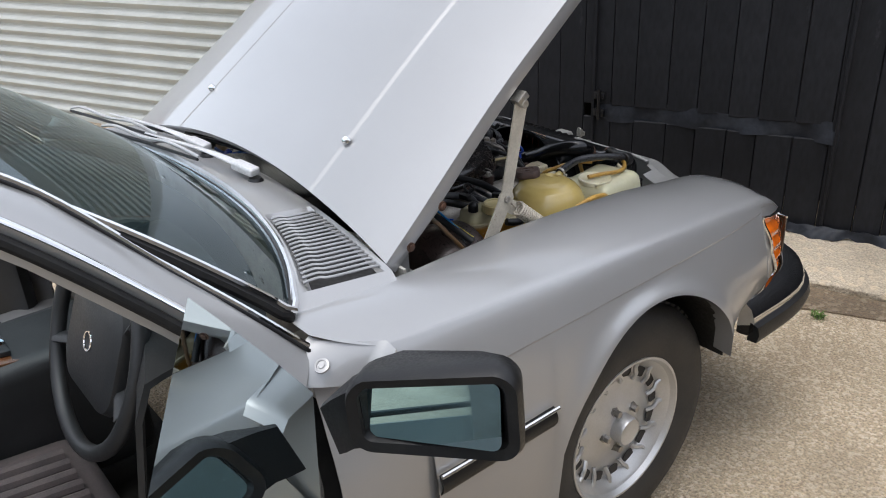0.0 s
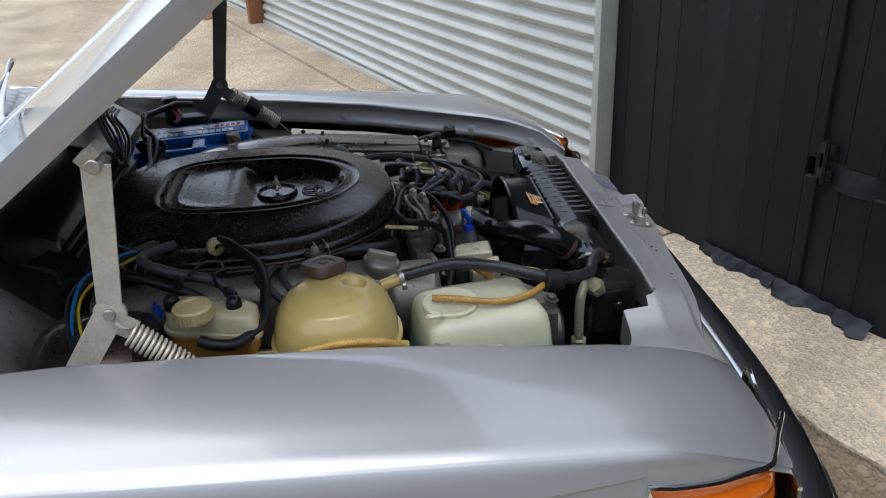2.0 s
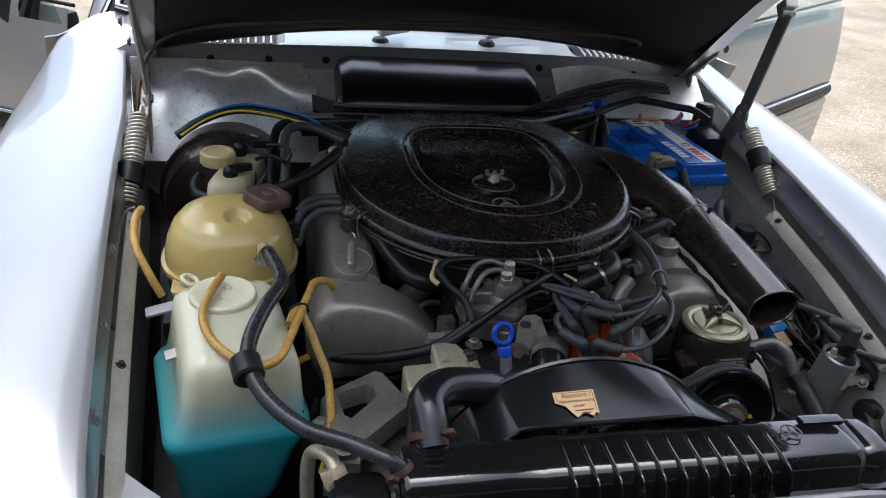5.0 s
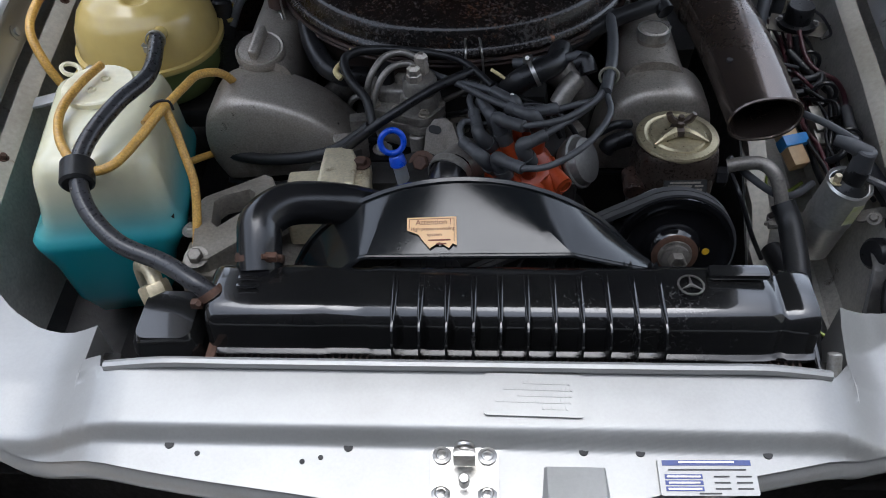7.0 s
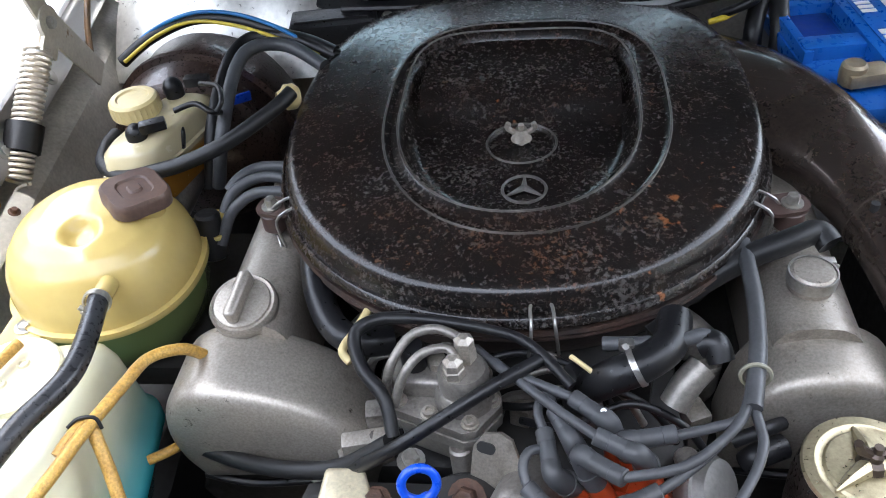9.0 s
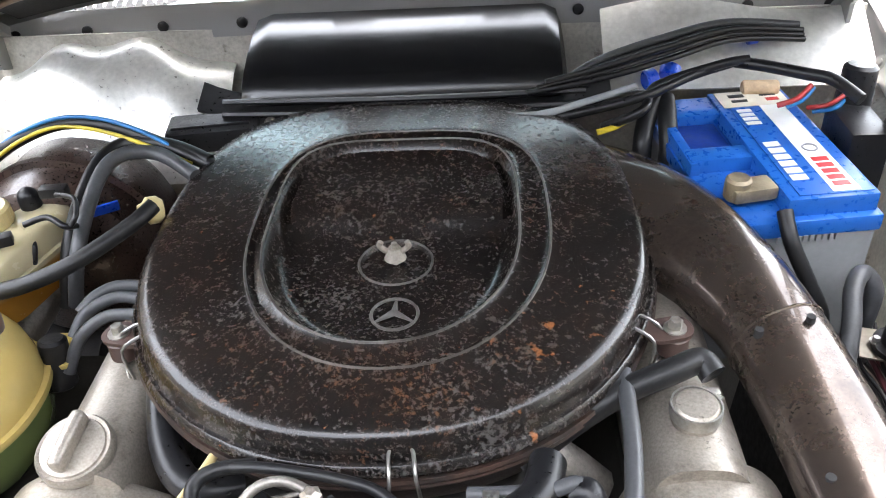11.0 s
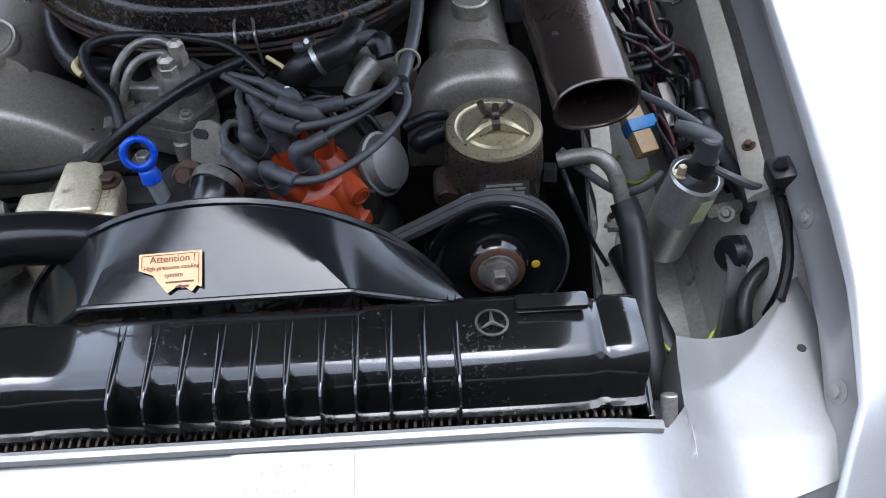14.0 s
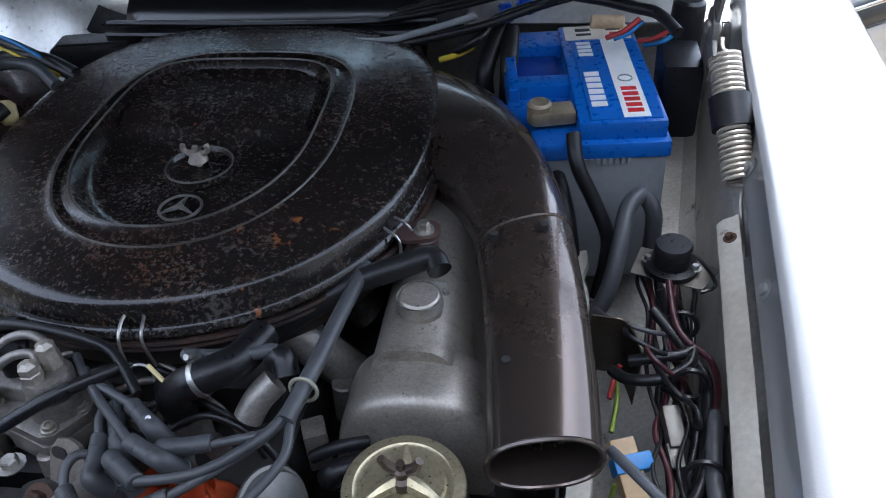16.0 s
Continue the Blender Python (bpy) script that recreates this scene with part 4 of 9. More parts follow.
for sgn in (-1, 1):
    loops, inner, outer = [], [], []
    for a, b in zip(PILLAR_IN, PILLAR_OUT):
        a, b = Vector((sgn * a[0], a[1], a[2])), Vector((sgn * b[0], b[1], b[2]))
        crown = Vector((0, -0.006, 0.007))
        back = Vector((sgn * -0.012, 0.032, -0.030))
        loops.append([a, a.lerp(b, 0.06) + crown * 0.5, a.lerp(b, 0.3) + crown * 0.95, a.lerp(b, 0.55) + crown, a.lerp(b, 0.8) + crown * 0.75, a.lerp(b, 0.95) + crown * 0.3, b, b + back * 0.5, b + back, a + back])
        inner.append(a + Vector((sgn * 0.001, -0.004, 0.004)))
        outer.append(b + Vector((sgn * 0.004, -0.002, 0.003)))
    ap = part("windscreen_pillar", loft(B(), loops), SILVER, car, smooth=50)
    part("pillar_trim", tube(B(), inner, 0.0055, 8), CHROME, ap)
    part("pillar_gasket", tube(B(), [p + Vector((sgn * 0.008, 0.004, -0.003)) for p in inner], 0.0035, 8), RUBBER, ap)
    part("pillar_trim", tube(B(), outer[1:], [0.009, 0.008, 0.008, 0.008], 8, flat=0.5), CHROME, ap)
    part("door_seal", tube(B(), [p + Vector((-sgn * 0.004, 0.020, -0.016)) for p in outer], 0.010, 8), RUBBER, ap)
bm = tube(B(), [screen_pt(u, 1.0) + Vector((0, 0.02, 0)) for u in lin(-1, 1, 12)], 0.026, 10, 2)
part("screen_header", bm, SILVER, car)
# front panel over the radiator
def panel_front(x):
    return -0.717 + 0.29 * x * x - 0.024 * math.exp(-((x - 0.07) / 0.12) ** 2)


REAR_R = ((-0.56, -0.41), (-0.506, -0.467), (-0.463, -0.508), (-0.421, -0.534), (-0.387, -0.541), (-0.3515, -0.541), (-0.3485, -0.586), (-0.329, -0.588), (-0.324, -0.604))
REAR_L = ((0.388, -0.604), (0.4105, -0.578), (0.412, -0.524), (0.435, -0.520), (0.459, -0.515), (0.479, -0.508), (0.496, -0.498), (0.524, -0.471), (0.543, -0.447), (0.561, -0.436))
FOLD_L = ((0.405, -0.567), (0.434, -0.560), (0.454, -0.551), (0.488, -0.522), (0.521, -0.486), (0.541, -0.459), (0.561, -0.440))


def panel_rear(x):
    t = REAR_R if x < 0 else REAR_L
    return float(np.interp(x, [r[0] for r in t], [r[1] for r in t]))


def panel_z(x, y):
    corner = step(0.30, 0.40, -x) if x < 0 else step(0.365, 0.45, x)
    return 0.699 + 0.24 * min(0.0, y + 0.604) - 0.016 * step(-0.660, -0.672, y) * step(0.47, 0.40, abs(x)) - 0.034 * corner + (0.62 * max(0.0, y - along(FOLD_L, x, 1) - 0.003) * step(0.560, 0.545, x) if x > 0.41 else 0.0)


xs = sorted(set(lin(-0.56, -0.352, 14) + [-0.3515, -0.350, -0.3485, -0.338, -0.329, -0.3245] + lin(-0.32, 0.385, 40) + [0.3875, 0.395, 0.403, 0.4095, 0.4115, 0.4125] + lin(0.416, 0.56, 24)))
bm = sheet(B(), lambda u, v: (u, panel_front(u) + (panel_rear(u) - panel_front(u)) * v, panel_z(u, panel_front(u) + (panel_rear(u) - panel_front(u)) * v)), xs, lin(0, 1, 44))
sheet(bm, lambda u, v: (u, panel_front(u) + 0.004 - 0.010 * math.sin(v * 3.0), panel_z(u, panel_front(u)) - 0.035 * v), xs, lin(0, 1, 4))
sheet(bm, lambda u, v: (u, panel_rear(u) + 0.003 * v, panel_z(u, panel_rear(u)) - 0.06 * v), xs, lin(0, 1, 2))
front_panel = part("front_panel", bm, SILVER_DULL, car, "silver panel over the radiator with a pressed step", smooth=35)
bm = tube(B(), [(x, -0.604, panel_z(x, -0.604) + 0.005 * step(-0.32, -0.27, x) * step(0.385, 0.33, x)) for x in lin(-0.318, 0.382, 12)], 0.0055, 8)
part("rolled_lip", bm, SILVER_DULL, front_panel)
for i, x in enumerate((-0.243, -0.073, 0.146, 0.198, 0.314)):
    bm = cyl(B(), (x, -0.672, panel_z(x, -0.672) - 0.004), (x, -0.672, panel_z(x, -0.672) + 0.0008), 0.0045, seg=14)
    part("hole_plug", bm, INK_HOLE_BLACK, front_panel)
for x, y in ((-0.215, -0.680), (-0.115, -0.686), (-0.098, -0.682), (0.534, -0.518), (-0.02, -0.728)):
    bm = cyl(B(), (x, y, panel_z(x, y) - 0.004), (x, y, panel_z(x, y) + 0.0008), 0.004 if x > 0.5 else 0.0025, seg=12)
    part("hole_plug", bm, INK_HOLE_BLACK, front_panel)
# latch
bm = B()
slab_of(bm, rrect(0.062, 0.052, 0.008), 0, 0.003, Matrix.Translation((0.036, -0.697, panel_z(0.036, -0.697) + 0.001)) @ Matrix.Rotation(radians(12), 4, "X"))
latch = part("bonnet_latch", bm, ZINC, front_panel, "zinc latch plate with four rosette bolts")
for dx in (-0.021, 0.021):
    for dy in (-0.017, 0.017):
        o = (0.036 + dx, -0.697 + dy, panel_z(0.036, -0.697 + dy) + 0.004)
        bm = lathe(B(), [(0, 0), (0.009, 0), (0.009, 0.001), (0.006, 0.002), (0.005, 0.001), (0.003, 0.002), (0, 0.002)], Matrix.Translation(o), 18)
        part("rosette_bolt", bm, STEEL, latch)
bm = B()
tube(bm, [(0.030, -0.690, 0.682), (0.030, -0.690, 0.702), (0.036, -0.690, 0.707), (0.042, -0.690, 0.702), (0.042, -0.690, 0.682)], 0.003, 8)
box(bm, (0.036, -0.694, 0.690), (0.020, 0.008, 0.026), (10, 0, 0), bev=0.002)
cyl(bm, (0.036, -0.712, 0.676), (0.036, -0.714, 0.690), 0.005, seg=12, bev=0.001)
part("latch_hook", bm, STEEL, latch)
bm = B()
loft(bm, [[(0.137 + sx * (0.034 - 0.008 * t), -0.742 + 0.058 * s - 0.010 * t * (s - 0.5), panel_z(0.137, -0.70) - 0.012 + 0.020 * t) for sx, s in ((-1, 0), (1, 0), (1, 1), (-1, 1))] for t in (0, 0.7, 1)])
part("safety_catch_housing", bm, SILVER_DULL, front_panel)
# plates
pm = frame_at((0.100, -0.630, panel_z(0.1, -0.630) + 0.002), (1, -0.02, 0), (0, 1, 0.24))
bm = slab_of(B(), rrect(0.092, 0.042, 0.003), 0, 0.0012, pm)
vin = part("stamped_plate", bm, SILVER_DULL, front_panel, "small stamped silver plate with rows of figures")
for i, (w, x) in enumerate(((0.045, 0.012), (0.066, 0.004), (0.052, 0.010), (0.072, 0.0), (0.026, 0.020))):
    bm = B()
    k = int(w / 0.0038)
    for j in range(k):
        box(bm, (x - w / 2 + w * (j + 0.5) / k, 0.0125 - 0.0062 * i, 0.0016), (0.0024, 0.0038, 0.0008))
    bm.transform(pm)
    tagged(part("stamped_line", bm, SILVER_DULL, vin), kind="stuff")
pm = frame_at((0.256, -0.694, panel_z(0.256, -0.694) + 0.002), (1, 0.02, 0), (0, 1, 0.24))
bm = slab_of(B(), rrect(0.088, 0.034, 0.002), 0, 0.0012, pm)
plate = part("data_plate", bm, SILVER_DULL, front_panel, "black and silver data plate with bars of small writing")
bm = B()
for w, x, y, h in ((0.080, 0, 0.0125, 0.005), (0.034, -0.022, 0.0, 0.0042), (0.034, -0.022, -0.0055, 0.0042), (0.034, -0.022, -0.011, 0.0042)):
    box(bm, (x, y, 0.0014), (w, h, 0.0004))
bm.transform(pm)
part("dark_field", bm, NAVY_INK, plate)
bm = B()
for w, x, y in ((0.050, 0.0, 0.0132), (0.030, -0.022, 0.0), (0.028, -0.022, -0.0055), (0.030, -0.022, -0.011)):
    box(bm, (x, y, 0.0018), (w, 0.0016, 0.0003))
bm.transform(pm)
tagged(part("light_bars", bm, ZINC, plate), kind="stuff")
bm = B()
for x, y, w in ((0.012, 0.0, 0.014), (0.032, 0.0, 0.014), (0.012, -0.0055, 0.014), (0.032, -0.0055, 0.014), (0.012, -0.011, 0.014), (0.032, -0.011, 0.014), (0, 0.0062, 0.07), (0, -0.0152, 0.02)):
    box(bm, (x, y, 0.0016), (w, 0.0014, 0.0004))
bm.transform(pm)
tagged(part("dark_bars", bm, INK_HOLE_BLACK, plate), kind="stuff")

# nose: valance, bumper, lamps
bm = sheet(B(), lambda u, v: (u, panel_front(u) + 0.060 - 0.03 * v, 0.62 - 0.24 * v), lin(-0.5, 0.5, 12), lin(0, 1, 4), 0.004)
part("grille_bulkhead", bm, BLACK_DIRT_SHADE, car)
bm = sheet(B(), lambda u, v: (u, -0.60 - 0.20 * v * (1 - 0.5 * (u / 0.7) ** 2), 0.40 + 0.03 * v), lin(-0.70, 0.70, 16), lin(0, 1, 4), 0.006)
part("nose_tray", bm, BLACK_DIRT_SHADE, car)
bm = tube(B(), [(0.18, -0.680, 0.600), (0.109, -0.695, 0.580), (-0.02, -0.722, 0.572), (-0.16, -0.735, 0.545), (-0.24, -0.73, 0.50)], 0.007, 8)
part("stay_rod", bm, RUSTY, car, "rusty stay rod behind the bumper")
def nose_line(a):
    """Outline of the nose from the right wheel arch round to the left one."""
    return Vector((0.832 * math.copysign(min(1, abs(math.sin(a))) ** 0.68, math.sin(a)), -0.30 - 0.52 * max(0, math.cos(a)) ** 0.38, 0))


arc = [radians(v) for v in [-89.9, -89.5, -88.6, -87] + lin(-84, 84, 40) + [87, 88.6, 89.5, 89.9]]
bm = sheet(B(), lambda u, v: nose_line(u) * 0.975 + Vector((0, 0.004 + 0.075 * v, 0.500 + 0.030 * v - 0.012 * v * v)), arc, lin(0, 1, 5), 0.003)
part("bumper_apron", bm, APRON, car)
sec = [(0.0, 0.0), (0.020, 0.004), (0.034, 0.022), (0.034, 0.05), (0.022, 0.078), (0.0, 0.094), (-0.022, 0.098), (-0.042, 0.092), (-0.040, 0.080), (-0.012, 0.070), (-0.012, 0.002)]
def swept(section, z0, scale=1.0):
    loops = []
    for a in arc:
        p, q = nose_line(a), nose_line(a + 0.001) - nose_line(a - 0.001)
        nrm = Vector((q.y, -q.x, 0)).normalized()
        if nrm.dot(p - Vector((0, 0.3, 0))) < 0:
            nrm = -nrm
        loops.append([p * scale + nrm * n + Vector((0, 0, z0 + z)) for n, z in section])
    return loft(B(), loops)
bumper = part("front_bumper", swept(sec, 0.424), CHROME, car, "chrome front bumper with a black rubber insert")
part("bumper_rubber", swept([(0.020, 0.002), (0.046, 0.004), (0.052, 0.026), (0.046, 0.048), (0.024, 0.056)], 0.412), RUBBER, bumper)
for side in (-1, 1):
    def lamp_pt(u, v):
        top = (-0.420 - 0.256 * u, 0.720 - 0.062 * u)
        low = (-0.482 - 0.194 * u, 0.520 - 0.012 * u)
        y, z = top[0] + (low[0] - top[0]) * v, top[1] + (low[1] - top[1]) * v
        bulge = 0.010 * math.sin(math.pi * v) * math.sin(math.pi * min(1, u * 1.2 + 0.1)) + 0.0030 * math.cos(v * math.pi * 10)
        x = side_x(max(y, -0.655), z) + 0.001 + bulge
        x -= 0.10 * step(0.72, 1.05, u) + (0.034 if side > 0 else 0.0)
        return Vector((side * x, y - 0.010 * step(0.7, 1.0, u), z))
    bm = sheet(B(), lamp_pt, lin(0, 1, 16), lin(0, 1, 50))
    lamp = part("indicator_lamp", bm, AMBER_LENS, car, "ribbed amber front indicator")
    edge = [lamp_pt(u, 0) for u in lin(0, 1, 8)] + [lamp_pt(1, v) for v in lin(0.1, 1, 6)] + [lamp_pt(u, 1) for u in lin(0.9, 0, 8)] + [lamp_pt(0, v) for v in lin(0.9, 0.1, 6)]
    part("lamp_trim", tube(B(), edge, 0.004, 6, 2, closed=True), CHROME, lamp)
    bm = sheet(B(), lambda u, v: (side * (0.755 - 0.255 * u - (0.034 * (1 - u) if side > 0 else 0.0)), -0.650 - 0.045 * u - 0.020 * math.sin(math.pi * min(1, 0.12 + 0.9 * u)) * math.sin(math.pi * (0.08 + 0.84 * v)) ** 0.6 + 0.0012 * math.sin(u * 60), 0.630 + 0.012 * u - 0.165 * v), lin(0, 1, 40), lin(0, 1, 10), 0.004)
    hl = part("headlamp", bm, HEADLAMP, car, "smoky ribbed headlamp glass")
    rim_h = [(side * (0.755 - 0.255 * u - (0.034 * (1 - u) if side > 0 else 0.0)), -0.652 - 0.045 * u, 0.632 + 0.012 * u) for u in lin(0, 1, 6)] + [(side * 0.498, -0.70, 0.57), (side * 0.50, -0.697, 0.48)]
    part("headlamp_trim", tube(B(), rim_h, 0.004, 6, 3), CHROME, hl)
    def low_pt(u, v):
        y = -0.417 - 0.243 * u
        zt = 0.725 + (y + 0.417) / 0.073 * 0.22 if y > -0.49 else 0.503 + 0.12 * (y + 0.49)
        z = zt + (0.415 - zt) * v
        return (side * (side_x(y, z) - (0.034 if side > 0 else 0.0)), y, z)
    bm = sheet(B(), low_pt, lin(0, 1, 20), lin(0, 1, 10), 0.004)
    part("wing_lower_front", bm, SILVER, car)

# wheels
def wheel(side, y=0.06):
    w = Matrix.Translation((side * 0.712, y, 0.315)) @ Matrix.Rotation(radians(90 * side), 4, "Y")
    prof = [(0.186, -0.088), (0.20, -0.098), (0.245, -0.104), (0.285, -0.098), (0.306, -0.082), (0.315, -0.06), (0.316, 0.0), (0.315, 0.06), (0.306, 0.082), (0.285, 0.098), (0.245, 0.104), (0.20, 0.098), (0.186, 0.088), (0.183, 0.0), (0.186, -0.088)]
    bm = lathe(B(), prof, w, 64)
    tyre = part("tyre", bm, TYRE, car, "black road tyre")
    bm = B()
    for i in range(72):
        for j, off in ((-0.045, 0), (0.0, 0.5), (0.045, 0)):
            a = 2 * math.pi * (i + off) / 72
            box(bm, (0.3165 * math.cos(a), 0.3165 * math.sin(a), j), (0.007, 0.018, 0.036), (0, 0, math.degrees(a)), bev=0)
    bm.transform(w)
    tagged(part("tread", bm, TYRE, tyre, smooth=0), kind="stuff")
    bm = lathe(B(), [(0.192, 0.088), (0.190, 0.094), (0.184, 0.094), (0.176, 0.082), (0.168, 0.05), (0.164, 0.0), (0.15, -0.02), (0.05, 0.005), (0, 0.005)], w, 56)
    lathe(bm, [(0.176, 0.082), (0.168, 0.076), (0.150, 0.052), (0.132, 0.050), (0.10, 0.052), (0.075, 0.062), (0.055, 0.070), (0, 0.070)], w, 56)
    r = part("rim", bm, RIM, car, "silver alloy wheel with many short vanes")
    for i in range(15):
        a = 2 * math.pi * i / 15
        bm = B()
        m = w @ Matrix.Rotation(a, 4, "Z")
        tube(bm, [m @ Vector((0.118, -0.006, 0.056)), m @ Vector((0.135, 0.0, 0.064)), m @ Vector((0.150, 0.010, 0.064)), m @ Vector((0.163, 0.012, 0.066))], 0.0055, 6, 3)
        part("vane", bm, RIM, r)
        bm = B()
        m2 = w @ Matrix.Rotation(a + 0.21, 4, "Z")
        # black plates stand in for the shade inside the vent openings
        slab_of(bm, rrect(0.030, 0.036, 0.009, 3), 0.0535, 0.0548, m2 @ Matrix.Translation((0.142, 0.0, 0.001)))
        part("vent_hole", bm, INK_HOLE_BLACK, r)
    bm = lathe(B(), [(0.037, 0.066), (0.036, 0.095), (0.033, 0.100), (0.028, 0.098), (0, 0.099)], w, 28)
    part("centre_cap", bm, RIM, r)
    for i in range(5):
        a = 2 * math.pi * i / 5 + 0.4
        bm = B()
        m = w @ Matrix.Rotation(a, 4, "Z")
        lathe(bm, [(0, 0.064), (0.013, 0.064), (0.012, 0.072), (0.009, 0.072), (0.009, 0.085), (0, 0.087)], m @ Matrix.Translation((0.056, 0, 0)), 6)
        part("wheel_bolt", bm, STEEL, r)


wheel(-1)
wheel(1)
wheel(-1, 2.52)
wheel(1, 2.52)
for side in (-1, 1):
    bm = sheet(B(), lambda u, v: (side * (0.60 + 0.25 * v), 0.08 + 0.326 * math.cos(u), 0.375 + 0.326 * math.sin(u)), lin(-0.35, math.pi - 0.12, 24), [0, 1], 0.003)
    part("wheel_arch_liner", bm, BLACK_DIRT_SHADE, car)
# sill, floor and rear body, mostly hidden
bm = box(B(), (0, 1.9, 0.22), (1.50, 2.1, 0.06), bev=0.01)
part("floor_pan", bm, BLACK_DIRT_SHADE, car)
for side in (-1, 1):
    bm = box(B(), (side * 0.80, 1.45, 0.27), (0.12, 1.2, 0.14), bev=0.03)
    part("sill", bm, SILVER, car)
def tail_top(y):
    return 0.885 - 0.05 * step(2.4, 3.2, y) - 0.20 * step(3.12, 3.27, y)
for side in (-1, 1):
    loops = []
    for y in lin(2.02, 3.27, 60):
        ya, zt = y - 2.52, tail_top(y)
        zb = max(0.27 + 0.10 * step(2.9, 3.27, y), 0.375 + math.sqrt(0.32 ** 2 - ya * ya) if abs(ya) < 0.32 else 0)
        w = 0.872 - 0.10 * step(2.85, 3.27, y)
        sec_t = [(w - 0.165, zt + 0.008), (w - 0.08, zt)]
        for k in range(9):
            z = zt - 0.008 + (zb - zt + 0.008) * k / 8
            sec_t.append((w - 0.068 * (1 - math.sin(min(1, max(0, zt - z) / 0.24) * math.pi / 2)) - 0.06 * max(0, 0.5 - z), z))
        loops.append([(side * x, y, z) for x, z in sec_t])
    part("rear_wing", loft(B(), loops, False, False, closed=False), SILVER, car, smooth=32)
bm = sheet(B(), lambda u, v: (u * (0.708 - 0.10 * step(2.85, 3.27, v)), v, tail_top(v) + 0.008 + 0.02 * (1 - u * u)), lin(-1, 1, 14), lin(2.30, 3.27, 20), 0.004)
part("boot_lid", bm, SILVER, car)
bm = sheet(B(), lambda u, v: (u * 0.77, 3.262 + 0.012 * (1 - u * u), 0.37 + 0.29 * v), lin(-1, 1, 14), lin(0, 1, 6), 0.004)
part("tail_panel", bm, SILVER, car)
bm = box(B(), (0, 2.22, 0.60), (1.5, 0.04, 0.60), bev=0.01)
part("cabin_rear_wall", bm, CABIN, car)
for side in (-1, 1):
    bm = sheet(B(), lambda u, v: (side * (0.60 + 0.25 * v), 2.52 + 0.326 * math.cos(u), 0.375 + 0.326 * math.sin(u)), lin(-0.2, math.pi + 0.2, 20), [0, 1], 0.003)
    part("wheel_arch_liner", bm, BLACK_DIRT_SHADE, car)

# doors, hinged at their front edge
def door(side, angle):
    hx, hy = side * 0.835, 0.88
    m = Matrix.Translation((hx, hy, 0)) @ Matrix.Rotation(radians(-side * angle), 4, "Z")
    def skin(u, v):
        z = 0.24 + 0.635 * v
        x = 0.030 * math.sin(min(1, (0.88 - z) / 0.26) * math.pi / 2) - 0.045 * max(0, 0.5 - z) - 0.035
        return m @ Vector((side * x, 0.01 + 1.10 * u, z))
    bm = sheet(B(), skin, lin(0, 1, 10), lin(0, 1, 16), 0.003)
    d = part("door", bm, SILVER, car, "open silver door with its window half raised" if side < 0 else "open silver door")
    bm = B()
    box(bm, (-side * 0.075, 0.56, 0.56), (0.05, 1.06, 0.60), bev=0.02)
    bm.transform(m)
    part("door_trim", bm, CABIN, d)
    bm = B()
    sheet(bm, lambda u, v: (side * (0.002 + 0.014 * math.sin(v * math.pi)), 0.015 + 1.09 * u, 0.545 + 0.055 * v), [0, 1], lin(0, 1, 6), 0.003)
    bm.transform(m)
    part("rubbing_strip", bm, RUBBER, d)
    bm = sheet(B(), lambda u, v: (side * (0.004 - 0.045 * max(0, 0.26 - 0.30 * v) + 0.0035 * abs(math.sin(v * math.pi * 9))), 0.012 + 1.095 * u, 0.245 + 0.295 * v), [0, 1], lin(0, 1, 72), 0.003)
    bm.transform(m)
    part("ribbed_cladding", bm, SILVER, d, "silver-beige ribbed lower panel")
    bm = tube(B(), [(side * 0.010, 0.015, 0.598), (side * 0.010, 1.10, 0.598)], 0.0042, 8)
    bm.transform(m)
    part("chrome_bead", bm, CHROME, d)
    bm = tube(B(), [(-side * 0.045, 0.0, 0.882), (-side * 0.045, 1.10, 0.900)], 0.005, 8)
    bm.transform(m)
    part("waist_trim", bm, RUBBER, d)
    def glass(u, v):
        y0 = 0.25 * v - 0.02 * v * (1 - v)
        return m @ Vector((-side * 0.105 * v, y0 + (1.02 - y0) * u, 0.845 + 0.315 * v))
    bm = sheet(B(), glass, lin(0, 1, 6), lin(0, 1, 6))
    gl = part("door_glass", bm, GLASS, d, "half-raised clear door window")
    gl.visible_shadow = False
    return d


door_r = door(-1, 61)
door(1, 55)
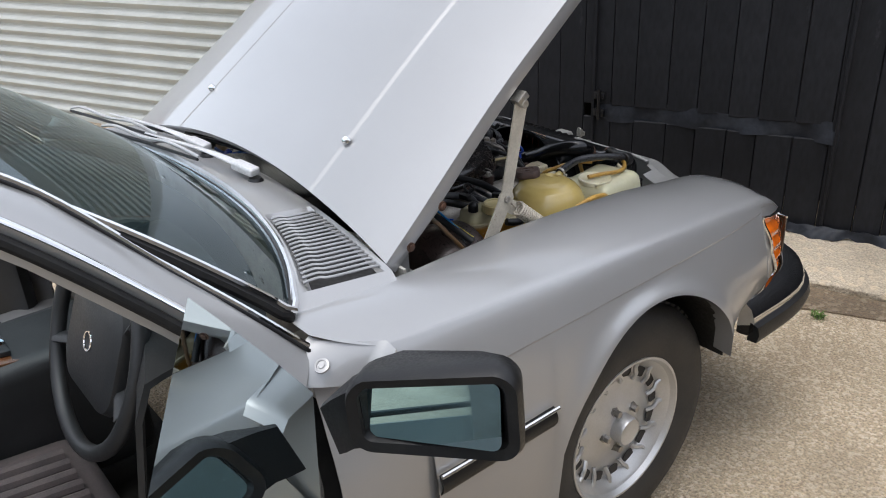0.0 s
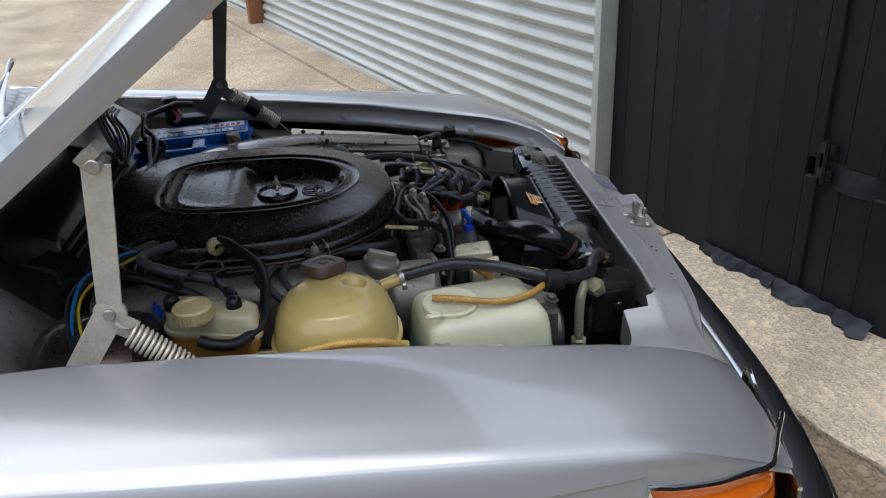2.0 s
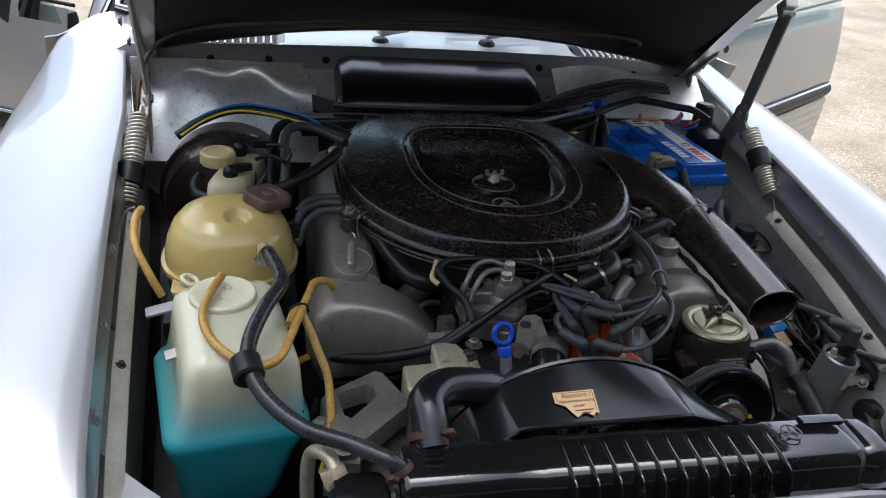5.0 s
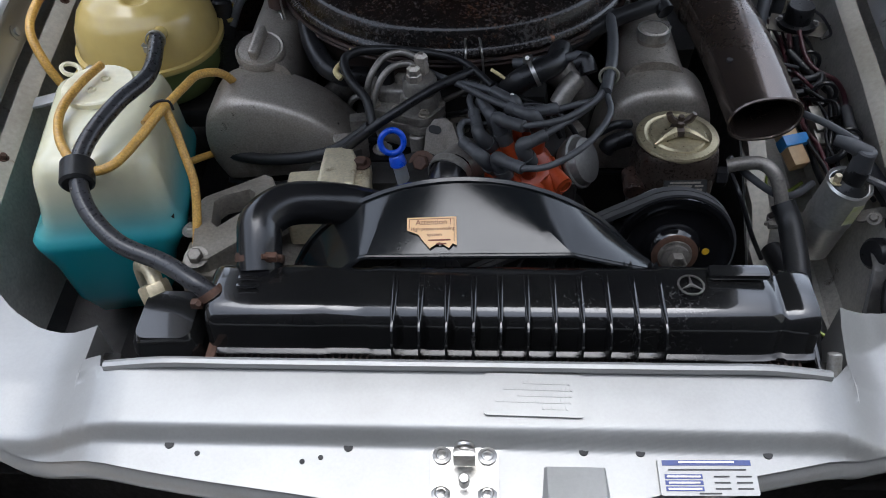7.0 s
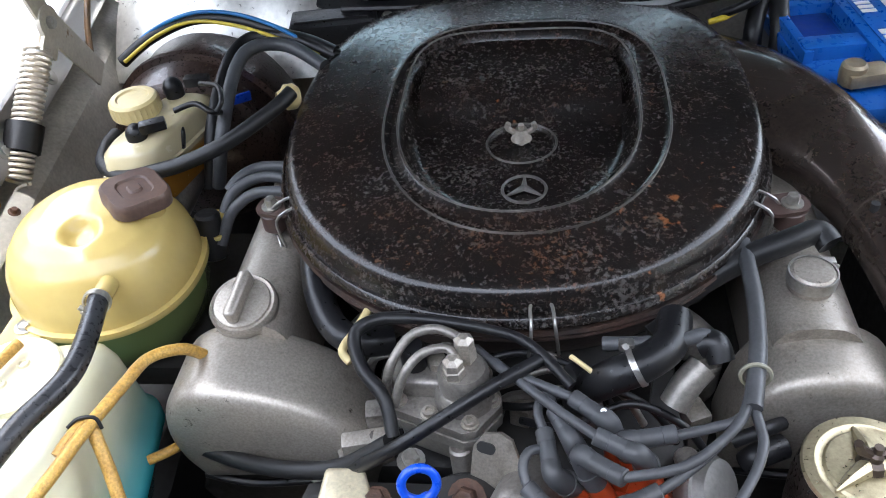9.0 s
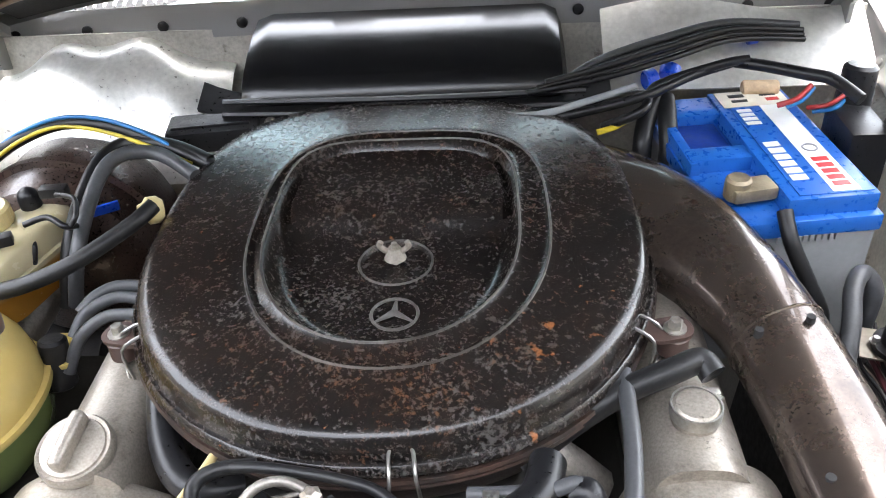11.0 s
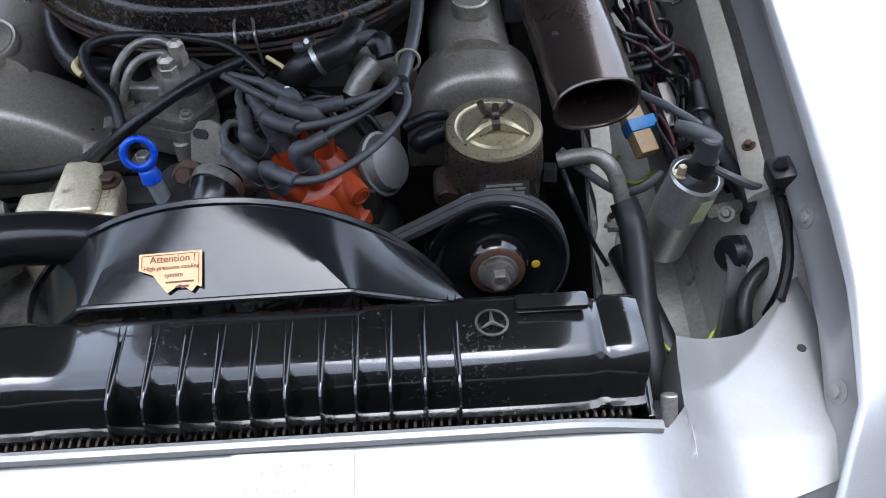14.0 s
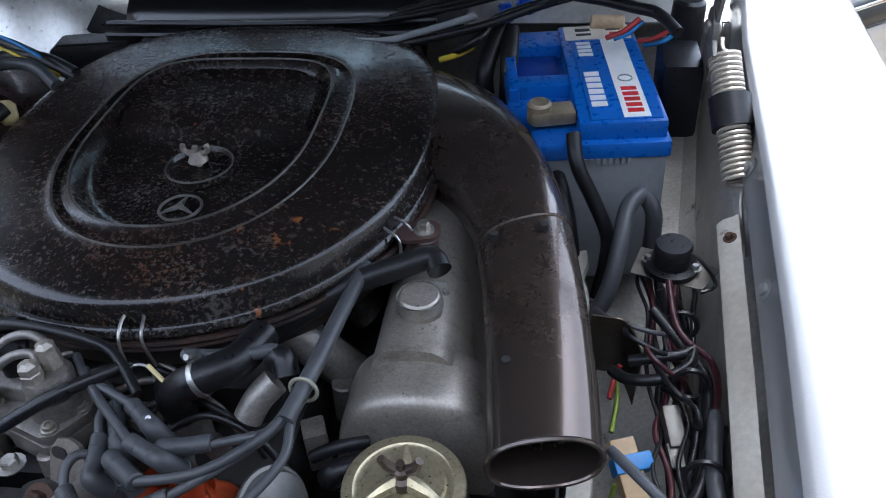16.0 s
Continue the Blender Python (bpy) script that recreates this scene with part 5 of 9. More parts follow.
# hinge pillar and small quarter plate with its round bolt ahead of the door
for side in (-1, 1):
    bm = sheet(B(), lambda u, v: (side * (side_x(0.74, 0.25 + 0.555 * v) - 0.016 - 0.05 * step(0.4, 1.0, v) * u), 0.675 + (0.20 - 0.03 * v) * u, 0.25 + 0.555 * v), lin(0, 1, 5), lin(0, 1, 14), 0.003)
    part("hinge_pillar", bm, SILVER, car)
    def ledge(u, v):
        x = 0.735 + 0.105 * u
        y0 = wing_end(x, 0.9) - 0.012
        return (side * (x + 0.012 * v), y0 + 0.066 * v * (1 - 0.35 * u), 0.876 - 0.020 * u - 0.040 * v - 0.016 * v * v)
    bm = sheet(B(), ledge, lin(0, 1, 12), lin(0, 1, 6), 0.003)
    plate_ = part("quarter_plate", bm, SILVER, car)
    bm = lathe(B(), [(0.0135, 0), (0.013, 0.003), (0.009, 0.0035), (0.008, 0.002), (0.006, 0.002), (0.005, 0.004), (0, 0.004)], Matrix.Translation((side * 0.781, 0.830, 0.843)) @ Vector((side * 0.25, 0.45, 0.85)).to_track_quat("Z", "Y").to_matrix().to_4x4(), 20)
    part("plate_bolt", bm, SILVER, plate_)
# door mirror
def mirror_loop(w, h, y, r):
    return [(x, y, z - (0.42 * max(0.0, x - 0.045) if z > 0 else 0.0)) for x, z in rrect(w, h, r, 5)]
MM = Matrix.Translation((-1.105, 0.864, 0.945)) @ Matrix.Scale(0.93, 4) @ Matrix.Rotation(radians(38), 4, "Z") @ Matrix.Rotation(radians(3), 4, "Y")
bm = loft(B(), [mirror_loop(0.235, 0.135, 0.0, 0.03), mirror_loop(0.245, 0.145, -0.012, 0.034), mirror_loop(0.235, 0.138, -0.05, 0.034), mirror_loop(0.17, 0.10, -0.085, 0.03)], False, True)
loft(bm, [mirror_loop(0.235, 0.135, 0.0, 0.03), mirror_loop(0.204, 0.106, -0.004, 0.016), mirror_loop(0.190, 0.096, -0.016, 0.014), mirror_loop(0.188, 0.094, -0.030, 0.014)], False, False)
loft(bm, [[(0.098, -0.008, 0.034), (0.098, -0.008, -0.066), (0.098, -0.060, -0.060), (0.098, -0.060, 0.032)], [(0.124, -0.014, 0.018), (0.120, -0.010, -0.072), (0.120, -0.058, -0.068), (0.124, -0.056, 0.018)], [(0.152, -0.030, -0.006), (0.138, -0.022, -0.090), (0.138, -0.055, -0.090), (0.152, -0.050, -0.006)], [(0.176, -0.042, -0.030), (0.158, -0.040, -0.110), (0.158, -0.056, -0.110), (0.176, -0.054, -0.030)]])
bm.transform(MM)
mr = part("door_mirror", bm, RUBBER, door_r, "black door mirror")
bm = B()
loft(bm, [mirror_loop(0.190, 0.096, -0.009, 0.014)], True, False)
bm.transform(MM @ Matrix.Translation((0, -0.012, 0)) @ Matrix.Rotation(radians(13), 4, "X") @ Matrix.Rotation(radians(-7), 4, "Z") @ Matrix.Translation((0, 0.009, 0)))
part("mirror_glass", bm, MIRROR, mr)

# cabin
bm = sheet(B(), lambda u, v: (u, 0.72 + 0.16 * (abs(u) / 0.72) ** 2 + 0.26 * v, 0.885 - 0.015 * v + 0.02 * math.sin(v * 3.1) - 0.2 * step(0.85, 1.0, v)), lin(-0.70, 0.70, 24), lin(0, 1, 10), 0.01)
part("dashboard", bm, CABIN, car, "black padded dashboard")
bm = B()
sheet(bm, lambda u, v: (-0.36 + 0.17 * math.cos(u) * (1 - 0.15 * v), 0.86 + 0.14 * v, 0.90 + 0.055 * math.sin(u)), lin(0, math.pi, 14), lin(0, 1, 3), 0.006)
part("instrument_hood", bm, CABIN, car)
SW = Matrix.Translation((-0.395, 1.065, 0.815)) @ Matrix.Rotation(radians(-68), 4, "X")
bm = torus(B(), 0.195, 0.015, SW, 48, 12)
sw = part("steering_wheel", bm, CABIN, car, "black four-spoke steering wheel with a padded centre")
bm = loft(B(), [[SW @ Vector((x, y, z)) for x, y in rrect(0.250 * k, 0.215 * k, 0.05)] for z, k in ((-0.05, 0.9), (-0.012, 1.0), (0.004, 0.95), (0.012, 0.80))])
part("centre_pad", bm, CABIN, sw)
for a in (20, 160, -30, -150):
    c, s2 = math.cos(radians(a)), math.sin(radians(a))
    bm = tube(B(), [SW @ Vector((0.07 * c, 0.07 * s2, -0.035)), SW @ Vector((0.13 * c, 0.13 * s2, -0.02)), SW @ Vector((0.19 * c, 0.19 * s2, 0))], [0.03, 0.022, 0.018], 8, flat=0.5)
    part("spoke", bm, CABIN, sw)
bm = torus(B(), 0.017, 0.002, SW @ Matrix.Translation((0, 0, 0.013)), 24, 6)
part("centre_ring", bm, CHROME, sw)
for sgn in (-1, 1):
    seat = thing("seat", (sgn * 0.36, 1.38, 0.25), "brown-grey velour car seat with ribbed cushions", "seat", "front seats")
    bm = box(B(), (sgn * 0.36, 1.36, 0.42), (0.50, 0.54, 0.16), (6, 0, 0), bev=0.05, seg=4)
    part("cushion", bm, VELOUR, seat)
    bm = box(B(), (sgn * 0.36, 1.74, 0.72), (0.48, 0.15, 0.62), (-16, 0, 0), bev=0.05, seg=4)
    part("backrest", bm, VELOUR, seat)
    for i in range(9):
        bm = tube(B(), [(sgn * 0.36 - 0.16 + 0.04 * i, 1.14, 0.482), (sgn * 0.36 - 0.16 + 0.04 * i, 1.36, 0.508), (sgn * 0.36 - 0.16 + 0.04 * i, 1.57, 0.53)], 0.014, 8)
        part("rib", bm, VELOUR, seat)
bm = box(B(), (0, 1.30, 0.50), (0.24, 0.75, 0.34), bev=0.04, seg=3)
part("centre_console", bm, CABIN, car)
bm = box(B(), (0, 1.22, 0.672), (0.19, 0.30, 0.012), (8, 0, 0), bev=0.004)
cons = part("console_veneer", bm, WALNUT, car, "walnut veneer panel with switches")
for i in range(3):
    for j in range(2):
        bm = box(B(), (-0.05 + 0.05 * i, 1.17 + 0.07 * j, 0.672 + 0.012 * j + 0.006), (0.036, 0.022, 0.012), (8, 0, 0), bev=0.003)
        part("switch", bm, CHROME if (i + j) % 2 else CABIN, cons)

# ---- engine bay: panels ----
def wing_wall(side, lo=0, hi=12):
    pts = [(0.612, -0.030), (0.590, -0.030), (0.578, -0.036), (0.562, -0.050), (0.552, -0.10), (0.540, -0.24)]
    loops = []
    for y in lin(-0.56, 0.56, 24):
        dx, zt = along(INNER, y, 1) - 0.566, along(INNER, y, 2) - 0.066
        sec = [(side * (x + dx), y, zt + dz) for x, dz in pts]
        floor = 0.47 + 0.10 * step(0.05, 0.25, y)
        sec += [(side * (0.545 + dx), y, floor + 0.02), (side * (0.525 + dx), y, floor), (side * (0.44 + dx * 0.4), y, floor - 0.01), (side * (0.418 + dx * 0.3), y, floor - 0.03 + 0.006 * math.sin(y * 60)), (side * 0.405, y, 0.30), (side * 0.39, y, 0.12)]
        loops.append(sec[lo:hi])
    return loft(B(), loops, False, False, closed=False)


for side in (-1, 1):
    iw = part("inner_wing", wing_wall(side, 0, 12 if side > 0 else 6), BAY_METAL, car, smooth=30)
    # lower right wall is near black: its shade is put into the colour
    if side < 0:
        part("wheel_housing", wing_wall(side, 5, 12), BAY_BLACK, car, "wheel housing with its shade in a near-black colour", smooth=30)
    loops = []
    for y in lin(-0.35 if side > 0 else -0.52, 0.06, 14):
        xi, zi = along(INNER, y, 1), along(INNER, y, 2)
        loops.append([(side * (xi + dx), y, zi + dz) for dx, dz in ((-0.010, -0.074), (-0.025, -0.082), (-0.030, -0.089), (-0.028, -0.093), (-0.008, -0.086))])
    part("edge_rail", loft(B(), loops), LEDGE, iw, "pale painted edge rail")
    for y in (-0.29, 0.03):
        part("rail_bolt", bolt(B(), (side * (along(INNER, y, 1) - 0.019), y, along(INNER, y, 2) - 0.080), (-side * 0.5, 0, 1), 0.0045), RUSTY, iw)
bm = sheet(B(), lambda u, v: (u, 0.56 - 0.05 * v, 0.865 - 0.60 * v), lin(-0.64, 0.64, 12), lin(0, 1, 6), 0.006)
fw = part("firewall", bm, BAY_METAL, car)
bm = box(B(), (0, 0.05, 0.10), (0.82, 1.3, 0.02), bev=0.005)
part("undertray", bm, BLACK_DIRT_SHADE, car)
bm = box(B(), (0, -0.60, 0.40), (1.1, 0.03, 0.20), bev=0.008)
box(bm, (0.46, -0.565, 0.55), (0.14, 0.03, 0.20), bev=0.008)
box(bm, (-0.43, -0.565, 0.55), (0.20, 0.03, 0.20), bev=0.008)
part("front_crossmember", bm, BLACK_DIRT_SHADE, car)
# footwell bulge on the driver's side, scuttle skin and heater plenum
bm = sheet(B(), lambda u, v: (-0.62 + 0.36 * u, 0.395 + 0.165 * v + 0.03 * (u - 0.5) ** 2, 0.70 + 0.155 * math.sin(min(1, v * 1.15) * 1.57) * (0.55 + 0.45 * math.sin(math.pi * (0.10 + 0.80 * u))) + 0.008 * math.sin(u * 17) * math.sin(v * 5)), lin(0, 1, 24), lin(0, 1, 14), 0.004)
part("footwell_bulge", bm, surf("pale_sound_deadener", (0.66, 0.65, 0.61), (0.50, 0.49, 0.45), 10, 120, 0.36, 0.2, 0.55, 0.06, 0.12, rust=(0.20, 0.15, 0.09), rust_at=0.68, rust_size=10), fw, "pale painted footwell bulge with flaking edges")
bm = sheet(B(), lambda u, v: (0.27 + 0.36 * u, 0.44 + 0.11 * v, 0.80 + 0.075 * v + 0.012 * math.sin(u * 6) * v), lin(0, 1, 14), lin(0, 1, 6), 0.004)
part("scuttle_skin", bm, surf("pale_scuttle_paint", (0.64, 0.63, 0.59), (0.48, 0.47, 0.43), 9, 120, 0.38, 0.2, 0.5, 0.06, 0.1, rust=(0.22, 0.16, 0.10), rust_at=0.70, rust_size=10), fw)
bm = B()
prof = [(0.390, 0.800), (0.391, 0.818), (0.397, 0.834), (0.408, 0.847), (0.425, 0.858), (0.46, 0.872), (0.50, 0.882), (0.545, 0.888), (0.555, 0.870)]
loft(bm, [[(x, y, z - d) for y, z in prof] for x, d in ((-0.222, 0.030), (-0.214, 0.008), (-0.19, 0.0), (0.19, 0.0), (0.208, 0.008), (0.216, 0.030))], True, True, closed=False)
plen = part("heater_plenum", bm, HOSE_GLOSS, fw, "glossy black plastic heater plenum")
bm = B()
sheet(bm, lambda u, v: (-0.275 + 0.545 * u, 0.352 + 0.05 * v + 0.04 * (2 * u - 1) ** 4, 0.806 + 0.016 * v + 0.012 * (2 * u - 1) ** 4), lin(0, 1, 24), lin(0, 1, 4), 0.005)
for dz in (0.0, 0.012):
    tube(bm, [(-0.235, 0.372 + dz, 0.818 + dz), (0, 0.365 + dz, 0.818 + dz), (0.235, 0.372 + dz, 0.818 + dz)], 0.004, 6)
part("plenum_flange", bm, BLACK_PLASTIC, plen)
for x in (-0.17, -0.08, 0.04, 0.17):
    part("flange_screw", bolt(B(), (x, 0.358, 0.812), (0, -0.4, 1), 0.005), STEEL, plen)
bm = box(B(), (-0.245, 0.36, 0.800), (0.12, 0.06, 0.03), (0, 0, 8), bev=0.006)
box(bm, (-0.245, 0.345, 0.812), (0.10, 0.004, 0.012), (0, 0, 8), bev=0.001)
part("relay_box", bm, BLACK_PLASTIC, fw)


def hose(parent, name, r, material, pts, label=""):
    return part(name, tube(B(), pts, r, 16 if r > 0.009 else 10, 8), material, parent, label)


def clamp(parent, at, axis, r, w=0.010, material=None):
    ax = Vector(axis).normalized()
    cm_ = Matrix.Translation(Vector(at) - ax * w / 2) @ ax.to_track_quat("Z", "Y").to_matrix().to_4x4()
    bm = lathe(B(), [(r - 0.0016, 0), (r, 0), (r + 0.0004, w * 0.5), (r, w), (r - 0.0016, w), (r - 0.0016, 0)], cm_, 28)
    sd = ax.orthogonal().normalized()
    box(bm, Vector(at) + sd * (r + 0.003), (0.012, 0.008, 0.008), bev=0.001)
    cyl(bm, Vector(at) + sd * (r + 0.003) - ax.cross(sd) * 0.010, Vector(at) + sd * (r + 0.003) + ax.cross(sd) * 0.010, 0.0028, seg=8)
    return part("hose_clamp", bm, material or ZINC, parent)


# ---- engine ----
engine = thing("engine", (0.02, 0.05, 0.12), "grimy cast-alloy V8 engine with dull valve covers", "engine")
# block, banks and manifold are near black to hold the shade of the gaps
part("engine_block", box(B(), (0.02, 0.06, 0.42), (0.30, 0.62, 0.50), bev=0.03), BLACK_DIRT_SHADE, engine)
for sgn in (-1, 1):
    part("cylinder_bank", box(B(), (0.02 + sgn * 0.20, 0.05, 0.50), (0.20, 0.50, 0.26), (0, sgn * 40, 0), bev=0.02), BLACK_DIRT_SHADE, engine)
part("intake_manifold", box(B(), (0.02, 0.03, 0.685), (0.24, 0.42, 0.07), bev=0.02), BLACK_DIRT_SHADE, engine)
for i in range(4):
    for sgn in (-1, 1):
        bm = tube(B(), [(0.02 + sgn * 0.05, -0.10 + 0.09 * i, 0.69), (0.02 + sgn * 0.12, -0.10 + 0.09 * i, 0.715), (0.02 + sgn * 0.18, -0.10 + 0.09 * i, 0.66)], 0.022, 10, 4)
        part("intake_runner", bm, ALLOY_DARK, engine)


def valve_cover(sgn):
    """Long ribless cover with a stepped, rounded chain-end bulge at its front."""
    def neck(y):
        cx = -0.236 if sgn < 0 else 0.274
        w, zt = (0.050 if y < 0.28 else 0.046), 0.757 - 0.012 * step(0.2, 0.36, y)
        lp = []
        for i in range(17):
            a = math.pi * i / 16
            cs, sn = math.cos(a), math.sin(a)
            lp.append((cx + w * math.copysign(abs(cs) ** 0.6, cs) + 0.010 * sgn * (1 - sn), y, 0.60 + (zt - 0.60) * sn ** 0.55))
        return lp
    bm = loft(B(), [neck(y) for y in (0.36, 0.30, 0.10, -0.05, -0.12, -0.158)], True, True)
    if sgn < 0:
        end = [(-0.118, 0.632), (-0.114, 0.645), (-0.130, 0.676), (-0.160, 0.708), (-0.200, 0.733), (-0.240, 0.746), (-0.272, 0.748), (-0.296, 0.738), (-0.314, 0.715), (-0.321, 0.682), (-0.317, 0.648), (-0.302, 0.617)]
        mid, y0, y1 = Vector((-0.230, 0.660)), -0.148, -0.232
    else:
        end = [(0.199, 0.615), (0.201, 0.640), (0.209, 0.685), (0.222, 0.718), (0.243, 0.737), (0.270, 0.744), (0.300, 0.743), (0.325, 0.734), (0.343, 0.714), (0.351, 0.685), (0.352, 0.64), (0.349, 0.615)]
        mid, y0, y1 = Vector((0.276, 0.66)), -0.136, -0.205
    end = [(p[0] + (0.008 if sgn < 0 else 0.0), p[1]) for p in spline([(x, z, 0) for x, z in end], 3)]
    loops = []
    for y, k in ((y0 + 0.004, 0.90), (y0 + 0.001, 0.955), (y0 - 0.004, 0.985), (y0 - 0.012, 1.0), (y1 + 0.016, 1.0), (y1 + 0.009, 0.985), (y1 + 0.004, 0.955), (y1, 0.90), (y1 - 0.003, 0.80), (y1 - 0.005, 0.4)):
        loops.append([(mid.x + (x - mid.x) * k, y, mid.y + (z - mid.y) * k) for x, z in end])
    loft(bm, loops, True, True)
    vc = part("valve_cover", bm, ALLOY, engine, "dull grey cast-alloy valve cover", smooth=35)
    low = [(end[0][0] - 0.004 * sgn, y1 + 0.004, end[0][1] - 0.003), (mid.x, y1 - 0.002, min(end[0][1], end[-1][1]) - 0.004), (end[-1][0], y1 + 0.006, end[-1][1] - 0.003)]
    part("cover_gasket", tube(B(), low, 0.004, 8), BLACK_PLASTIC, vc)
    return vc


valve_cover(-1)
VL = valve_cover(1)
bm = lathe(B(), [(0.030, -0.02), (0.031, -0.004), (0.033, 0.0), (0.033, 0.008), (0.031, 0.011), (0.028, 0.010), (0.027, 0.012), (0.010, 0.014), (0, 0.014)], Matrix.Translation((-0.243, -0.134, 0.755)) @ Matrix.Rotation(radians(14), 4, "X"), 28)
oc = part("oil_filler_cap", bm, ALLOY, engine, "round grey oil filler cap with a raised grip")
bm = box(B(), (-0.244, -0.137, 0.774), (0.012, 0.052, 0.018), (14, 0, -8), bev=0.0055, seg=3)
part("grip", bm, ALLOY, oc)
bm = cyl(B(), (0.277, -0.104, 0.74), (0.277, -0.104, 0.775), 0.020, seg=20, bev=0.003)
part("breather_neck", bm, ALLOY, VL)
clamp(VL, (0.277, -0.104, 0.768), (0, 0, 1), 0.0215, 0.012)
# timing case and front accessories
# case and bosses carry the shade between the front parts in their colour
part("timing_case", box(B(), (0.0, -0.295, 0.55), (0.34, 0.05, 0.28), bev=0.02), BLACK_DIRT_SHADE, engine)
for x, z, r in ((-0.09, 0.60, 0.05), (0.06, 0.52, 0.07), (0.14, 0.60, 0.05), (-0.02, 0.66, 0.045)):
    part("case_boss", cyl(B(), (x, -0.27, z), (x, -0.34, z), r, r * 0.9, 24, 0.006), BLACK_DIRT_SHADE, engine)
# fuel distributor
def inset(loop, k):
    mx, my = sum(p[0] for p in loop) / len(loop), sum(p[1] for p in loop) / len(loop)
    return [(mx + (x - mx) * k, my + (y - my) * k) for x, y in loop]


FD = [(-0.094, -0.222), (-0.088, -0.238), (-0.026, -0.262), (-0.014, -0.259), (0.005, -0.233), (0.005, -0.222), (-0.006, -0.194), (-0.016, -0.188), (-0.084, -0.188), (-0.094, -0.196)]
bm = B()
for k, z0, z1 in ((1.0, 0.716, 0.728), (0.96, 0.728, 0.731), (1.0, 0.731, 0.741), (0.86, 0.69, 0.717)):
    t_ = loft(B(), [[(x, y, z) for x, y in inset(FD, k)] for z in (z0, z1)])
    bmesh.ops.bevel(t_, geom=[e for e in t_.edges], offset=0.0016, segments=2, profile=0.6, affect="EDGES")
    join(bm, t_)
fd = part("fuel_distributor", bm, ALLOY_DARK, engine, "grey cast fuel distributor with pipe unions", smooth=35)
bm = box(B(), (-0.062, -0.208, 0.748), (0.056, 0.034, 0.022), (0, 0, -4), bev=0.007, seg=3)
part("side_block", bm, ALLOY_DARK, fd)
bm = lathe(B(), [(0.027, 0), (0.025, 0.014), (0.0215, 0.018), (0.0215, 0.034), (0.019, 0.0385), (0, 0.0385)], Matrix.Translation((-0.026, -0.222, 0.739)), 28)
part("turret", bm, ALLOY_DARK, fd)
part("lower_leg", cyl(B(), (-0.030, -0.256, 0.715), (-0.028, -0.262, 0.676), 0.010, seg=14, bev=0.002), ALLOY_DARK, fd)
for x, y, h in ((-0.024, -0.212, 0.024), (-0.032, -0.230, 0.018)):
    bm = lathe(B(), [(0, 0), (0.0095, 0), (0.0095, h * 0.55), (0.0085, h * 0.6), (0.0085, h), (0.004, h + 0.004), (0, h + 0.004)], Matrix.Translation((x, y, 0.776)), 6)
    part("pipe_union", bm, ALLOY, fd)
part("damper", lathe(B(), [(0.0115, 0), (0.0115, 0.022), (0.009, 0.026), (0, 0.026)], Matrix.Translation((-0.070, -0.203, 0.756)), 20), BLACK_PLASTIC, fd)
part("banjo_bolt", lathe(B(), [(0, 0), (0.009, 0), (0.009, 0.008), (0.005, 0.010), (0, 0.010)], Matrix.Translation((-0.050, -0.204, 0.758)), 6), ALLOY, fd)
for x, y in ((-0.083, -0.229), (-0.055, -0.243), (-0.020, -0.252), (-0.003, -0.228), (-0.012, -0.198)):
    part("screw_boss", lathe(B(), [(0.008, 0), (0.0075, 0.003), (0.0055, 0.0035), (0.0055, 0.007), (0.003, 0.0075), (0.0028, 0.0055), (0, 0.0055)], Matrix.Translation((x, y, 0.740)), 14), ALLOY, fd)
# accessory bracket and yellow casting
def br_z(x):
    return 0.678 + 0.06 * (x + 0.2)


outer = [(-0.282, -0.440), (-0.262, -0.438), (-0.183, -0.366), (-0.190, -0.345), (-0.212, -0.293), (-0.222, -0.288), (-0.292, -0.327), (-0.299, -0.338)]
hole = [(-0.270, -0.372), (-0.262, -0.380), (-0.234, -0.352), (-0.229, -0.342), (-0.230, -0.326), (-0.238, -0.319), (-0.268, -0.329), (-0.275, -0.338)]
bm = loft(B(), [[(x, y, br_z(x) + dz) for x, y in lp] for lp, dz in ((hole, -0.030), (inset(hole, 1.02), -0.004), (inset(hole, 1.10), 0.0), (inset(outer, 0.97), 0.0), (outer, -0.004), (outer, -0.030))], False, False)
loft(bm, [[(x, y, z) for x, y in ((-0.300, -0.44), (-0.258, -0.446), (-0.250, -0.40), (-0.298, -0.39))] for z in (0.60, 0.655)])
br = part("accessory_bracket", bm, surf("grey_bracket_alloy", (0.30, 0.275, 0.235), (0.20, 0.18, 0.15), 10, 260, 0.42, 0.15, 0.6, 0.06, 0.18), engine, "alloy bracket with a slotted opening", smooth=35)
part("bracket_nut", bolt(B(), (-0.276, -0.432, 0.672), (0, -0.3, 1), 0.009, 0.008), ALLOY_DARK, br)
bm = B()
for outline, z in ((((-0.187, -0.358), (-0.187, -0.302), (-0.136, -0.300), (-0.136, -0.358)), 0.697), (((-0.146, -0.350), (-0.144, -0.276), (-0.110, -0.276), (-0.100, -0.300), (-0.100, -0.350)), 0.712), (((-0.110, -0.352), (-0.110, -0.292), (-0.084, -0.296), (-0.082, -0.352)), 0.704)):
    t_ = loft(B(), [[(x, y, zz + 0.05 * (x + 0.13)) for x, y in outline] for zz in (0.62, z)])
    bmesh.ops.bevel(t_, geom=t_.edges[:], offset=0.006, segments=3, profile=0.6, affect="EDGES")
    join(bm, t_)
cyl(bm, (-0.150, -0.335, 0.690), (-0.150, -0.360, 0.690), 0.012, seg=16, bev=0.002)
